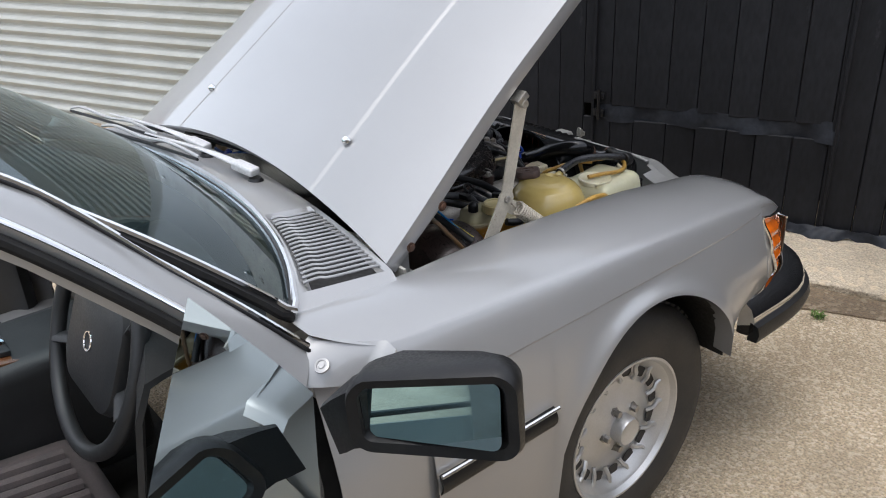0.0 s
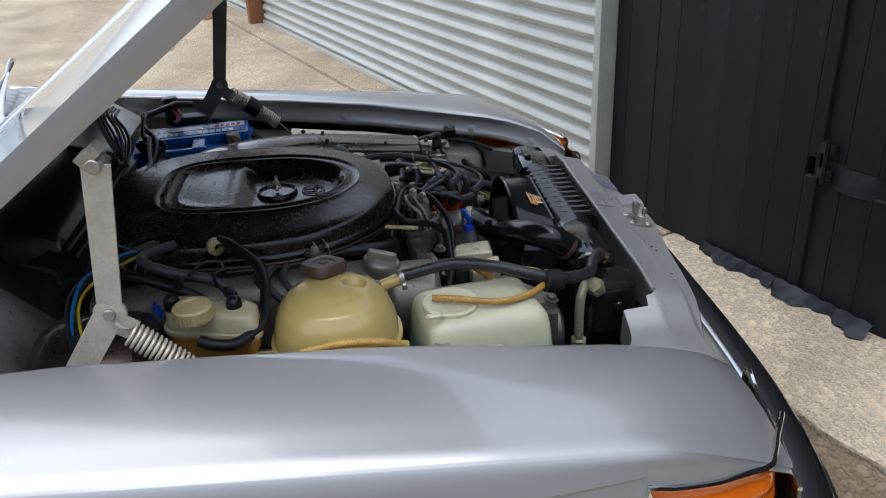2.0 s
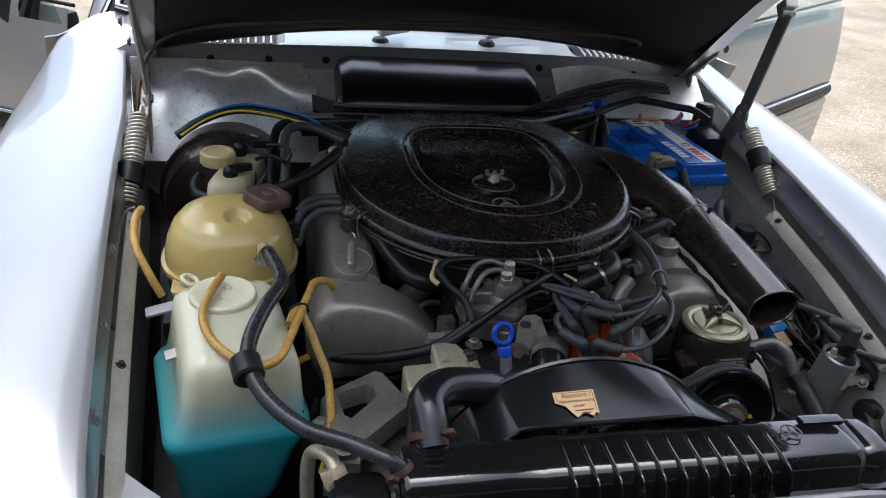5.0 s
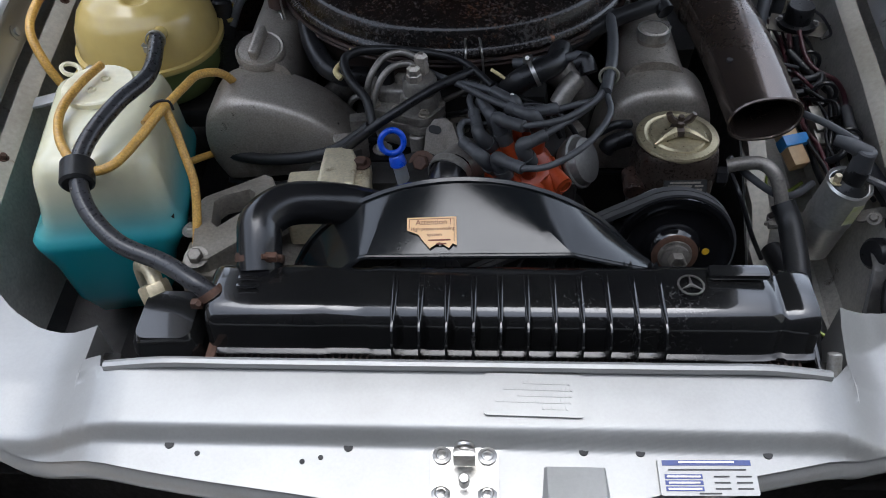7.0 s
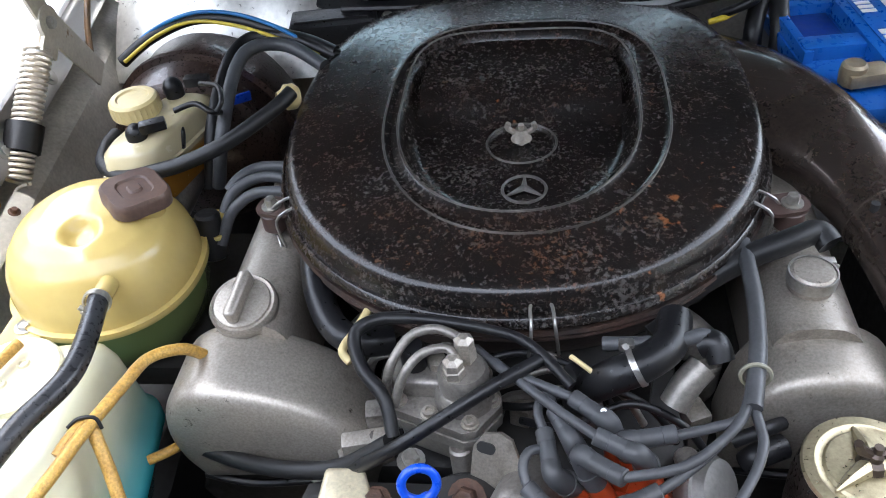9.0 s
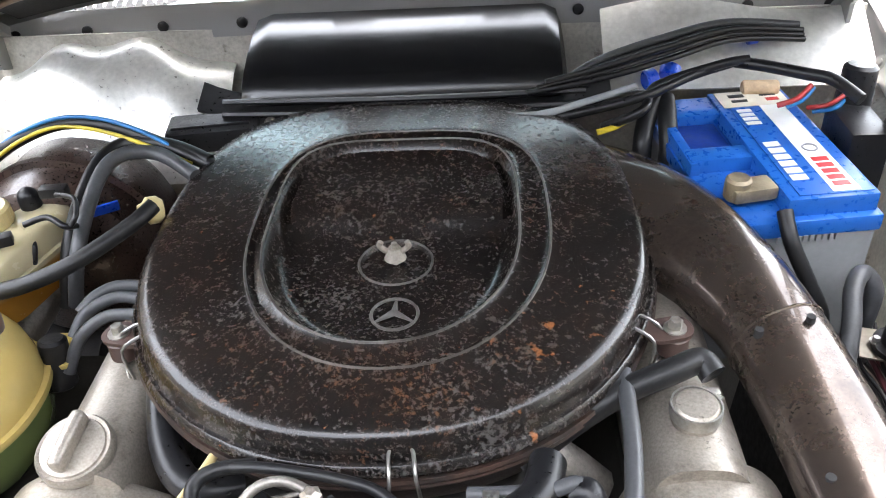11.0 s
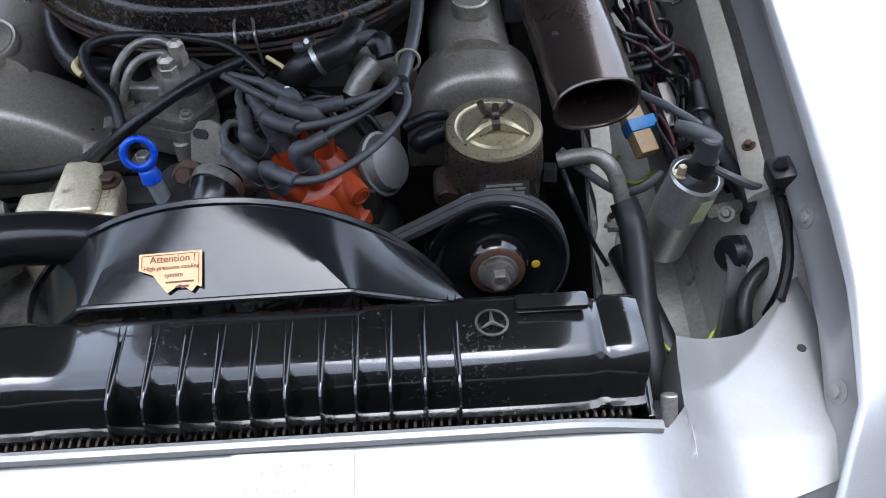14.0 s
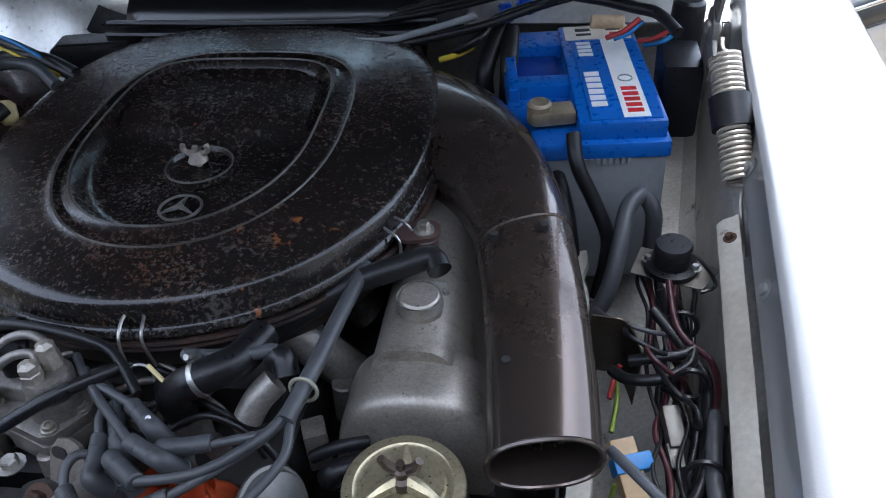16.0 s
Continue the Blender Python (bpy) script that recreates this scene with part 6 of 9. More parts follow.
ch = part("cast_housing", bm, BRASSY, engine, "yellowish cast accessory housing")
part("housing_bolt", bolt(B(), (-0.096, -0.305, 0.7075), (0, 0, 1), 0.008, 0.006), RUSTY, ch)
for i in range(5):
    part("cast_mark", box(B(), (-0.096, -0.344 + 0.006 * i, 0.7062), (0.007, 0.004, 0.0012), (0, -4, 8)), BRASSY, ch)
for x, y, z in ((-0.158, -0.345, 0.672), (-0.155, -0.262, 0.678), (-0.075, -0.255, 0.690), (-0.30, -0.37, 0.655)):
    part("bracket_bolt", bolt(B(), (x, y, z), (0, 0, 1), 0.008, 0.008), ZINC, engine)
bm = B()
cyl(bm, (-0.20, -0.30, 0.56), (-0.20, -0.44, 0.56), 0.062, seg=28, bev=0.008)
cyl(bm, (-0.20, -0.44, 0.56), (-0.20, -0.47, 0.56), 0.045, seg=28, bev=0.006)
part("alternator", bm, ALLOY_DARK, engine)
# dipstick
bm = tube(B(), [(-0.032, -0.318, 0.60), (-0.040, -0.320, 0.67), (-0.048, -0.318, 0.718)], [0.007, 0.0085, 0.0085], 12)
part("dipstick_tube", bm, GREY_PLASTIC, engine)
bm = cyl(B(), (-0.048, -0.318, 0.716), (-0.051, -0.316, 0.731), 0.0105, 0.0092, 16, 0.002)
torus(bm, 0.0138, 0.0038, frame_at((-0.0545, -0.314, 0.748), (1, 0.25, 0.0), (0.1, 0.45, 0.9)), 28, 10)
part("dipstick_ring", bm, BLUE_RING, engine, "bright blue dipstick pull ring")
# thermostat outlet, lifting eye
bm = cyl(B(), (0.036, -0.272, 0.686), (0.015, -0.320, 0.712), 0.030, 0.0228, 24, 0.004)
box(bm, (0.034, -0.276, 0.672), (0.066, 0.024, 0.034), (25, 0, 10), bev=0.006)
part("thermostat_neck", bm, ALLOY_DARK, engine)
clamp(engine, (0.0128, -0.326, 0.7125), (-0.012, -0.040, -0.004), 0.0256, 0.012, ZINC)
bm = B()
slab_of(bm, [(-0.020, 0), (0.026, 0), (0.024, 0.026), (0.012, 0.050), (0.002, 0.054), (-0.012, 0.050), (-0.020, 0.036)], -0.002, 0.002, frame_at((-0.002, -0.284, 0.696), (1, -0.30, 0), (-0.05, 0.45, 0.9)))
ey = part("lifting_eye", bm, ALLOY, engine, "flat steel lifting eye")
# black slug: the dark of the open eye is put into its colour
bm = slab_of(B(), rrect(0.016, 0.010, 0.0048, 5), -0.0025, 0.0025, frame_at((-0.006, -0.267, 0.731), (1, -0.30, 0), (-0.05, 0.45, 0.9)))
part("eye_hole", bm, INK_HOLE_BLACK, ey)
for p_ in ((-0.022, -0.296, 0.700), (-0.026, -0.306, 0.686), (-0.022, -0.322, 0.668)):
    part("rusty_nut", bolt(B(), p_, (-0.2, -0.6, 0.7), 0.0105, 0.010), RUSTY, engine)
# odd small fittings under the air cleaner
random.seed(11)
for i in range(26):
    x, y = random.uniform(-0.14, 0.22), random.uniform(-0.26, -0.12)
    bm = B()
    k = random.choice((0, 1, 2))
    z = random.uniform(0.66, 0.72)
    if k == 0:
        cyl(bm, (x, y, z - 0.05), (x + random.uniform(-0.02, 0.02), y, z), random.uniform(0.006, 0.014), seg=12, bev=0.002)
    elif k == 1:
        box(bm, (x, y, z - 0.02), (random.uniform(0.02, 0.045), random.uniform(0.015, 0.035), 0.05), (0, 0, random.uniform(0, 90)), bev=0.003)
    else:
        tube(bm, [(x, y, z - 0.04), (x + 0.01, y + 0.01, z), (x + 0.04, y + 0.015, z), (x + 0.05, y + 0.03, z - 0.04)], 0.005, 8)
    part("fitting", bm, random.choice((ALLOY_DARK, ALLOY_DARK, BLACK_PLASTIC, ALLOY)), engine)
bm = tube(B(), [(0.070, -0.203, 0.712), (0.077, -0.216, 0.744), (0.095, -0.226, 0.772), (0.116, -0.224, 0.784), (0.140, -0.204, 0.785), (0.150, -0.168, 0.780)], 0.0148, 18, 6)
part("intake_elbow", bm, BLACK_PLASTIC, engine, "black rubber elbow with a clip")
clamp(engine, (0.114, -0.2245, 0.783), (0.02, 0.004, 0.009), 0.0162, 0.005, STEEL)

# ---- distributor with its leads ----
distributor = thing("distributor", (0.115, -0.29, 0.60), "orange-red distributor cap with grey ignition leads", "distributor")
DA = Vector((-0.16, -0.10, 0.90)).normalized()
DMX = Matrix.Translation((0.104, -0.298, 0.668)) @ DA.to_track_quat("Z", "Y").to_matrix().to_4x4()
bm = lathe(B(), [(0.050, -0.030), (0.056, -0.026), (0.056, -0.012), (0.052, -0.008), (0.048, 0.010), (0.042, 0.030), (0.034, 0.038), (0.020, 0.040), (0, 0.040)], DMX, 40)
part("cap", bm, ORANGE_CAP, distributor)
bm = lathe(B(), [(0.036, -0.12), (0.042, -0.06), (0.047, -0.012), (0.047, -0.002)], DMX, 28)
part("distributor_body", bm, ALLOY_DARK, distributor)
for i in range(8):
    a = 2 * math.pi * i / 8 + 0.3
    bm = B()
    tube(bm, [DMX @ Vector((0.050 * math.cos(a), 0.050 * math.sin(a), -0.012)), DMX @ Vector((0.044 * math.cos(a), 0.044 * math.sin(a), 0.012)), DMX @ Vector((0.034 * math.cos(a), 0.034 * math.sin(a), 0.033))], [0.0050, 0.0085, 0.0090], 16, 3)
    part("cap_rib", bm, ORANGE_CAP, distributor)
BOOTS = (((0.064, -0.250, 0.775), (0.091, -0.271, 0.772), (0.096, -0.268, 0.742)), ((0.138, -0.278, 0.770), (0.099, -0.284, 0.766), (0.108, -0.274, 0.738)),
         ((0.049, -0.255, 0.765), (0.063, -0.282, 0.760), (0.072, -0.278, 0.732)), ((0.041, -0.272, 0.760), (0.048, -0.308, 0.752), (0.064, -0.299, 0.728)),
         ((0.029, -0.316, 0.750), (0.053, -0.341, 0.744), (0.066, -0.330, 0.722)), ((0.097, -0.321, 0.776), (0.066, -0.298, 0.770), (0.080, -0.302, 0.738)),
         ((0.080, -0.289, 0.780), (0.112, -0.302, 0.774), (0.120, -0.290, 0.742)), ((0.122, -0.327, 0.768), (0.094, -0.338, 0.760), (0.108, -0.332, 0.732)),
         ((0.095, -0.366, 0.752), (0.066, -0.346, 0.750), (0.080, -0.345, 0.722)))
for a, b, c in BOOTS:
    a, b, c = Vector(a), Vector(b), Vector(c)
    ahead = (b - a).normalized()
    bm = tube(B(), [a, a.lerp(b, 0.45), b - ahead * 0.006], [0.0066, 0.0073, 0.0078], 16, 4)
    tube(bm, [b - ahead * 0.012, b - ahead * 0.003 + Vector((0, 0, 0.001)), b.lerp(c, 0.35), c], [0.0076, 0.0084, 0.0090, 0.0094], 16, 5)
    tube(bm, [b.lerp(c, 0.55), b.lerp(c, 0.75)], 0.0104, 16, smooth_path=False)
    cyl(bm, a - ahead * 0.002, a + ahead * 0.010, 0.0073, seg=16, bev=0.001)
    part("lead_boot", bm, BOOT, distributor)
    foot = c + (DMX @ Vector((0, 0, -0.010)) - c) * 0.55
    bm = tube(B(), [c + (c - b) * -0.1, c.lerp(foot, 0.5), foot], [0.0090, 0.0098, 0.0110], 16, 3)
    part("tower", bm, ORANGE_CAP, distributor)
# one empty tower, open at its end
bm = tube(B(), [(0.112, -0.290, 0.712), (0.132, -0.306, 0.698), (0.150, -0.330, 0.694)], [0.0135, 0.0125, 0.0115], 18, 4)
lathe(bm, [(0.0105, 0), (0.008, 0.0008), (0.0065, -0.004), (0, -0.004)], Matrix.Translation((0.1505, -0.3305, 0.694)) @ Vector((0.018, -0.024, -0.004)).to_track_quat("Z", "Y").to_matrix().to_4x4(), 18)
part("tower", bm, ORANGE_CAP, distributor)
bm = lathe(B(), [(0.0026, 0), (0.002, 0.0006), (0, 0.0006)], Matrix.Translation((0.0860, -0.2670, 0.7815)) @ Vector((0.0, -0.4, 0.9)).to_track_quat("Z", "Y").to_matrix().to_4x4(), 12)
part("white_mark", bm, WHITE_LABEL, distributor)
bm = lathe(B(), [(0, -0.020), (0.024, -0.018), (0.031, -0.008), (0.031, -0.003), (0.034, -0.002), (0.034, 0.002), (0.031, 0.003), (0.028, 0.012), (0.016, 0.016), (0, 0.017)], Matrix.Translation((0.172, -0.278, 0.690)) @ Vector((0.75, -0.35, 0.50)).to_track_quat("Z", "Y").to_matrix().to_4x4(), 32)
part("vacuum_can", bm, surf("grey_zinc_can", (0.20, 0.195, 0.185), (0.14, 0.135, 0.125), 14, 260, 0.45, 0.15, 0.5, 0.05, 0.15), distributor, "grey vacuum advance can")
bm = torus(B(), 0.0112, 0.0018, frame_at((0.203, -0.232, 0.784), (1, -0.1, 0), (0, 0.15, 1)), 24, 6)
part("cable_tie", bm, surf("dull_tie", (0.22, 0.21, 0.16), None, 20, 100, 0.5), distributor)

# ---- air cleaner ----
air_cleaner = thing("air_cleaner", (0.008, 0.10, 0.72), "large black oval air cleaner with a worn, rust-speckled lid", "air cleaner")


def oval(k, z, cx=0.012, cy=0.105, a=0.259, b1=0.296, b0=0.286, n=72, square=2.9):
    out = []
    for i in range(n):
        t = 2 * math.pi * i / n
        c, s_ = math.cos(t), math.sin(t)
        p = 2.15 if s_ < 0 else square
        r = (abs(c) ** p + abs(s_) ** p) ** (-1 / p)
        out.append((cx + a * k * r * c, cy + (b1 if s_ > 0 else b0) * k * r * s_, z))
    return out


def lidz(lp):
    return [(x, y, z + 0.018 * (y - 0.1)) for x, y, z in lp]


OUTER = dict(cx=0.020, cy=0.092, a=0.149, b0=0.203, b1=0.188, square=3.2)
RECESS = dict(cx=0.013, cy=0.087, a=0.126, b0=0.170, b1=0.170, square=4.4)
rows = [(0.975, 0.782), (1.0, 0.783), (1.008, 0.787), (1.0, 0.792), (0.992, 0.794), (0.984, 0.7935), (0.976, 0.801), (0.966, 0.813), (0.95, 0.8175), (0.92, 0.820), (0.875, 0.8222)]
loops = [lidz(oval(k, z)) for k, z in rows]
for k, z in ((1.095, 0.8255), (1.055, 0.8272), (1.025, 0.828), (1.0, 0.8305), (0.975, 0.828), (0.955, 0.8265)):
    loops.append(lidz(oval(k, z, **OUTER)))
for k, z in ((1.06, 0.8275), (1.02, 0.830), (1.0, 0.8325), (0.975, 0.830), (0.93, 0.816), (0.87, 0.806), (0.80, 0.803), (0.7, 0.802), (0.6, 0.802), (0.5, 0.802), (0.4, 0.802), (0.3, 0.802), (0.2, 0.802), (0.1, 0.802), (0.03, 0.802)):
    lp = [(x, y, z_ + ((0.022 * step(0.098, 0.130, y) + 0.02 * max(0, y - 0.12)) if z < 0.812 else 0)) for x, y, z_ in lidz(oval(k, z, **RECESS))]
    loops.append(lp)
bm = loft(B(), loops, False, True)
lid = part("lid", bm, LID, air_cleaner, "worn black lid with rust and grey scuffs", smooth=50)
EDGE_WORN = surf("worn_metal_edge", (0.15, 0.14, 0.13), (0.05, 0.045, 0.042), 14, 160, 0.4, 0.2, 0.3, 0.05, 0.35)
part("outer_bead", tube(B(), lidz(oval(1.0, 0.8302, **OUTER)), 0.0013, 6, 1, closed=True), EDGE_WORN, lid, "thin bead worn to bare metal")
part("inner_bead", tube(B(), lidz(oval(1.0, 0.8322, **RECESS)), 0.0014, 6, 1, closed=True), EDGE_WORN, lid, "thin bead worn to bare metal")
bm = loft(B(), [oval(0.97, 0.782), oval(0.975, 0.775), oval(0.965, 0.745), oval(0.94, 0.728), oval(0.80, 0.715), oval(0.3, 0.712)], False, True)
part("housing", bm, surf("brown_black_housing", (0.022, 0.017, 0.015), (0.045, 0.030, 0.024), 8, 260, 0.45, 0.2, 0.2, 0.1, 0.3), air_cleaner)
bm = tube(B(), lidz(oval(1.0, 0.7775)), 0.0035, 6, 1, closed=True)
tube(bm, lidz(oval(0.995, 0.770)), 0.0030, 6, 1, closed=True)
part("rim_bead", bm, surf("rusty_rim", (0.06, 0.035, 0.026), (0.025, 0.020, 0.018), 20, 200, 0.4, 0.2, 0.4, 0.1, 0.3), air_cleaner)
o = (0.017, 0.055, 0.8030)
bm = lathe(B(), [(0.040, 0), (0.038, 0.005), (0.035, 0.0055), (0.033, 0.002), (0.0, 0.0015)], Matrix.Translation(o), 40)
part("centre_dish", bm, LID, lid)
bm = cyl(B(), (0.017, 0.055, 0.807), (0.017, 0.055, 0.831), 0.0032, seg=10)
lathe(bm, [(0, 0), (0.011, 0), (0.008, 0.006), (0.006, 0.012), (0, 0.012)], Matrix.Translation((0.017, 0.055, 0.814)), 16)
for sgn in (-1, 1):
    tube(bm, [(0.017 + sgn * 0.004, 0.055, 0.821), (0.017 + sgn * 0.009, 0.055, 0.823), (0.017 + sgn * 0.014, 0.055, 0.828), (0.017 + sgn * 0.0125, 0.055, 0.833)], 0.003, 8)
part("wing_nut", bm, ALLOY, air_cleaner, "grey wing nut")
bm = torus(B(), 0.0215, 0.0016, Matrix.Translation((0.021, -0.016, 0.8024)), 36, 6)
for a in (90, 210, 330):
    c, s_ = math.cos(radians(a)), math.sin(radians(a))
    tube(bm, [(0.021, -0.016, 0.8044), (0.021 + 0.020 * c, -0.016 + 0.020 * s_, 0.8020)], [0.0035, 0.001], 6)
part("pressed_ring", bm, EDGE_WORN, lid)
part("dish_ring", torus(B(), 0.0362, 0.0013, Matrix.Translation((0.017, 0.055, 0.8086)), 40, 6), EDGE_WORN, lid)
for ang in (-84, -28, -152, 28, 150, 100, 62):
    t = radians(ang)
    c, s_ = math.cos(t), math.sin(t)
    p = 2.15 if s_ < 0 else 2.9
    r = (abs(c) ** p + abs(s_) ** p) ** (-1 / p)
    q = Vector((0.012 + 0.259 * r * c, 0.105 + (0.296 if s_ > 0 else 0.286) * r * s_, 0.786))
    ou = Vector((c, s_, 0)).normalized()
    sd = Vector((-ou.y, ou.x, 0))
    bm = tube(B(), [q + ou * 0.010 - sd * 0.013 + Vector((0, 0, -0.03)), q + ou * 0.012 - sd * 0.010 + Vector((0, 0, 0.004)), q - ou * 0.010 - sd * 0.008 + Vector((0, 0, 0.014)), q - ou * 0.010 + sd * 0.008 + Vector((0, 0, 0.014)), q + ou * 0.012 + sd * 0.010 + Vector((0, 0, 0.004)), q + ou * 0.010 + sd * 0.013 + Vector((0, 0, -0.03))], 0.0016, 6, 4)
    torus(bm, 0.010, 0.0014, frame_at(q + ou * 0.014 + Vector((0, 0, -0.034)), sd, (0, 0, 1)), 16, 5)
    part("wire_clip", bm, STEEL, air_cleaner)
for x, y, s_ in ((-0.232, -0.022, -1), (0.266, -0.028, 1)):
    bm = slab_of(B(), rrect(0.044, 0.030, 0.012), 0, 0.004, Matrix.Translation((x, y, 0.786)) @ Matrix.Rotation(radians(12 * s_), 4, "Z"))
    cyl(bm, (x + s_ * 0.006, y, 0.762), (x + s_ * 0.006, y, 0.786), 0.014, seg=18, bev=0.003)
    lg = part("mounting_lug", bm, surf("brown_lug", (0.07, 0.042, 0.035), None, 20, 200, 0.45), air_cleaner)
    part("lug_bolt", bolt(B(), (x + s_ * 0.006, y, 0.790), (0, 0, 1), 0.0065, 0.009), ZINC, lg)
# intake duct
DUCT = ((0.215, 0.100, 0.190, 0.350, 0.772, 0.040), (0.252, 0.080, 0.280, 0.303, 0.772, 0.043), (0.280, 0.058, 0.345, 0.225, 0.772, 0.044), (0.304, 0.022, 0.390, 0.120, 0.770, 0.041), (0.322, -0.022, 0.414, 0.015, 0.766, 0.036), (0.336, -0.110, 0.430, -0.100, 0.756, 0.031), (0.345, -0.200, 0.438, -0.190, 0.744, 0.030), (0.350, -0.270, 0.440, -0.254, 0.736, 0.030))


def duct_row(t):
    """Inner and outer edge, height and half thickness along the duct."""
    k = np.linspace(0, 1, len(DUCT))
    return [float(np.interp(t, k, [r[i] for r in DUCT])) for i in range(6)]


def duct_loop(t, wall=0.0, n=32):
    ix, iy, ox, oy, z, h = (sum(duct_row(min(1, max(0, t + d)))[i] for d in (-0.06, -0.03, 0, 0.03, 0.06)) / 5 for i in range(6))
    a, b = Vector((ix, iy, z)), Vector((ox, oy, z))
    mid, half = (a + b) / 2, (b - a) / 2
    half *= 1 - wall / half.length
    out = []
    for i in range(n):
        w = 2 * math.pi * i / n
        c, s_ = math.cos(w), math.sin(w)
        out.append(mid + half * math.copysign(abs(c) ** 0.85, c) + Vector((0, 0, (h - wall) * math.copysign(abs(s_) ** 0.85, s_))))
    return out


bm = loft(B(), [duct_loop(t) for t in lin(0, 1, 40)], False, False)
loft(bm, [duct_loop(1, 0.0), duct_loop(1, 0.003)] + [duct_loop(t, 0.003) for t in lin(1, 0.3, 20)], False, False)
duct = part("intake_duct", bm, HORN, air_cleaner, "bronze-black worn metal intake duct", smooth=60)
part("duct_lip", tube(B(), duct_loop(1.0), 0.0022, 6, 1, closed=True), HORN, duct)
part("duct_seam", tube(B(), duct_loop(0.585), 0.0016, 6, 1, closed=True), HORN, duct)
# black pegs on the uncut duct, coloured as the shade in small holes
for x, y, z in ((0.360, -0.178, 0.7705), (0.388, -0.029, 0.7995), (0.341, -0.040, 0.7955)):
    bm = cyl(B(), (x, y, z - 0.010), (x, y, z + 0.0030), 0.0040, seg=12)
    part("duct_hole", bm, PAD, duct)
bm = lathe(B(), [(0.010, -0.006), (0.015, 0), (0.015, 0.010), (0.010, 0.014), (0.0075, 0.02)], Matrix.Translation((-0.246, 0.141, 0.822)) @ Vector((-0.6, -0.35, 0.1)).to_track_quat("Z", "Y").to_matrix().to_4x4(), 20)
part("hose_collar", bm, CAP_YELLOW, air_cleaner, "cream plastic hose collar")

# ---- radiator, shroud and fan ----
radiator = thing("radiator", (0.08, -0.53, 0.12), "black-painted radiator with a ribbed top tank", "radiator")
prof = [(-0.490, 0.690), (-0.489, 0.716), (-0.493, 0.725), (-0.502, 0.730), (-0.544, 0.729), (-0.555, 0.7265), (-0.5625, 0.719), (-0.566, 0.708), (-0.567, 0.692), (-0.570, 0.684), (-0.577, 0.683), (-0.577, 0.678), (-0.490, 0.678)]
def tank_loop(x, k, dz=0.0):
    return [(x, -0.533 + (y + 0.533) * k, 0.684 + (z - 0.684) * k + dz) for y, z in prof]
xs = [(-0.226, 0.86, 0), (-0.222, 0.97, 0), (-0.215, 1.0, 0), (-0.150, 1.0, 0)]
xs += [(-0.108, 1.0, 0), (-0.104, 0.965, 0), (-0.064, 0.965, 0), (-0.060, 1.0, 0), (0.228, 1.0, 0), (0.233, 1.035, 0), (0.30, 1.035, 0), (0.33, 1.02, 0), (0.340, 0.98, 0), (0.343, 0.93, 0), (0.349, 0.93, 0), (0.352, 0.98, 0), (0.372, 0.98, 0), (0.379, 0.95, 0), (0.381, 0.85, 0)]
bm = loft(B(), [tank_loop(*r) for r in xs])
tank = part("top_tank", bm, TANK_BLACK, radiator, "glossy black ribbed top tank", smooth=45)
for i in range(11):
    x = -0.036 + 0.0264 * i
    rib = [[(x + dx, y * k - 0.533 * (k - 1), 0.684 + (z - 0.684) * k) for y, z in prof[:10]] for dx, k in ((-0.0032, 0.99), (-0.0022, 1.014), (-0.001, 1.020), (0.001, 1.020), (0.0022, 1.014), (0.0032, 0.99))]
    part("tank_rib", loft(B(), rib, False, False, closed=False), TANK_BLACK, tank)
bm = torus(B(), 0.0125, 0.0011, Matrix.Translation((0.257, -0.526, 0.7365)), 28, 6)
for a in (90, 210, 330):
    tube(bm, [(0.257, -0.526, 0.7368), (0.257 + 0.012 * math.cos(radians(a)), -0.526 + 0.012 * math.sin(radians(a)), 0.7365)], [0.002, 0.0006], 6)
part("pressed_ring", bm, EDGE_WORN, tank)
bm = box(B(), (0.307, -0.509, 0.737), (0.060, 0.016, 0.008), bev=0.004)
part("raised_pad", bm, TANK_BLACK, tank)
for y in (-0.530, -0.519):
    part("raised_bar", box(B(), (-0.186, y, 0.7335), (0.020, 0.004, 0.003), bev=0.001), TANK_BLACK, tank)
bm = B()
box(bm, (0.078, -0.533, 0.40), (0.600, 0.058, 0.55))
part("core", bm, surf("dark_core", (0.02, 0.017, 0.015), None, 20, 100, 0.6), radiator)
fin_mesh = mesh_of("fin", box(B(), (0, 0, 0), (0.0022, 0.006, 0.030)), 0)
fin_mesh.materials.append(surf("brown_fin", (0.05, 0.032, 0.024), None, 30, 100, 0.6))
for i in range(84):
    part("fin", fin_mesh, None, radiator, m=Matrix.Translation((-0.210 + 0.576 * i / 83, -0.578, 0.662)))
bm = box(B(), (0.386, -0.548, 0.620), (0.006, 0.075, 0.12), (0, 0, -6), bev=0.002)
part("side_bracket", bm, BLACK_GLOSS, radiator)
bm = cyl(B(), (0.397, -0.590, 0.668), (0.397, -0.572, 0.690), 0.007, seg=12, bev=0.001)
part("bracket_clip", bm, ZINC, radiator)
bm = box(B(), (-0.222, -0.578, 0.650), (0.010, 0.03, 0.07), bev=0.002)
part("rusty_edge", bm, RUSTY, radiator)
# side tank with its pipe union
bm = loft(B(), [[(-0.268 + 0.036 * a * k + 0.003 * (0.70 - z) * 10, -0.545 + 0.040 * b * k, z) for a, b in rrect(2, 2, 0.4)] for z, k in ((0.52, 1.0), (0.60, 1.0), (0.605, 1.06), (0.612, 1.06), (0.617, 1.0), (0.675, 0.98), (0.696, 0.92), (0.706, 0.78))])
part("side_tank", bm, TANK_BLACK, radiator, "black side tank of the oil cooler")
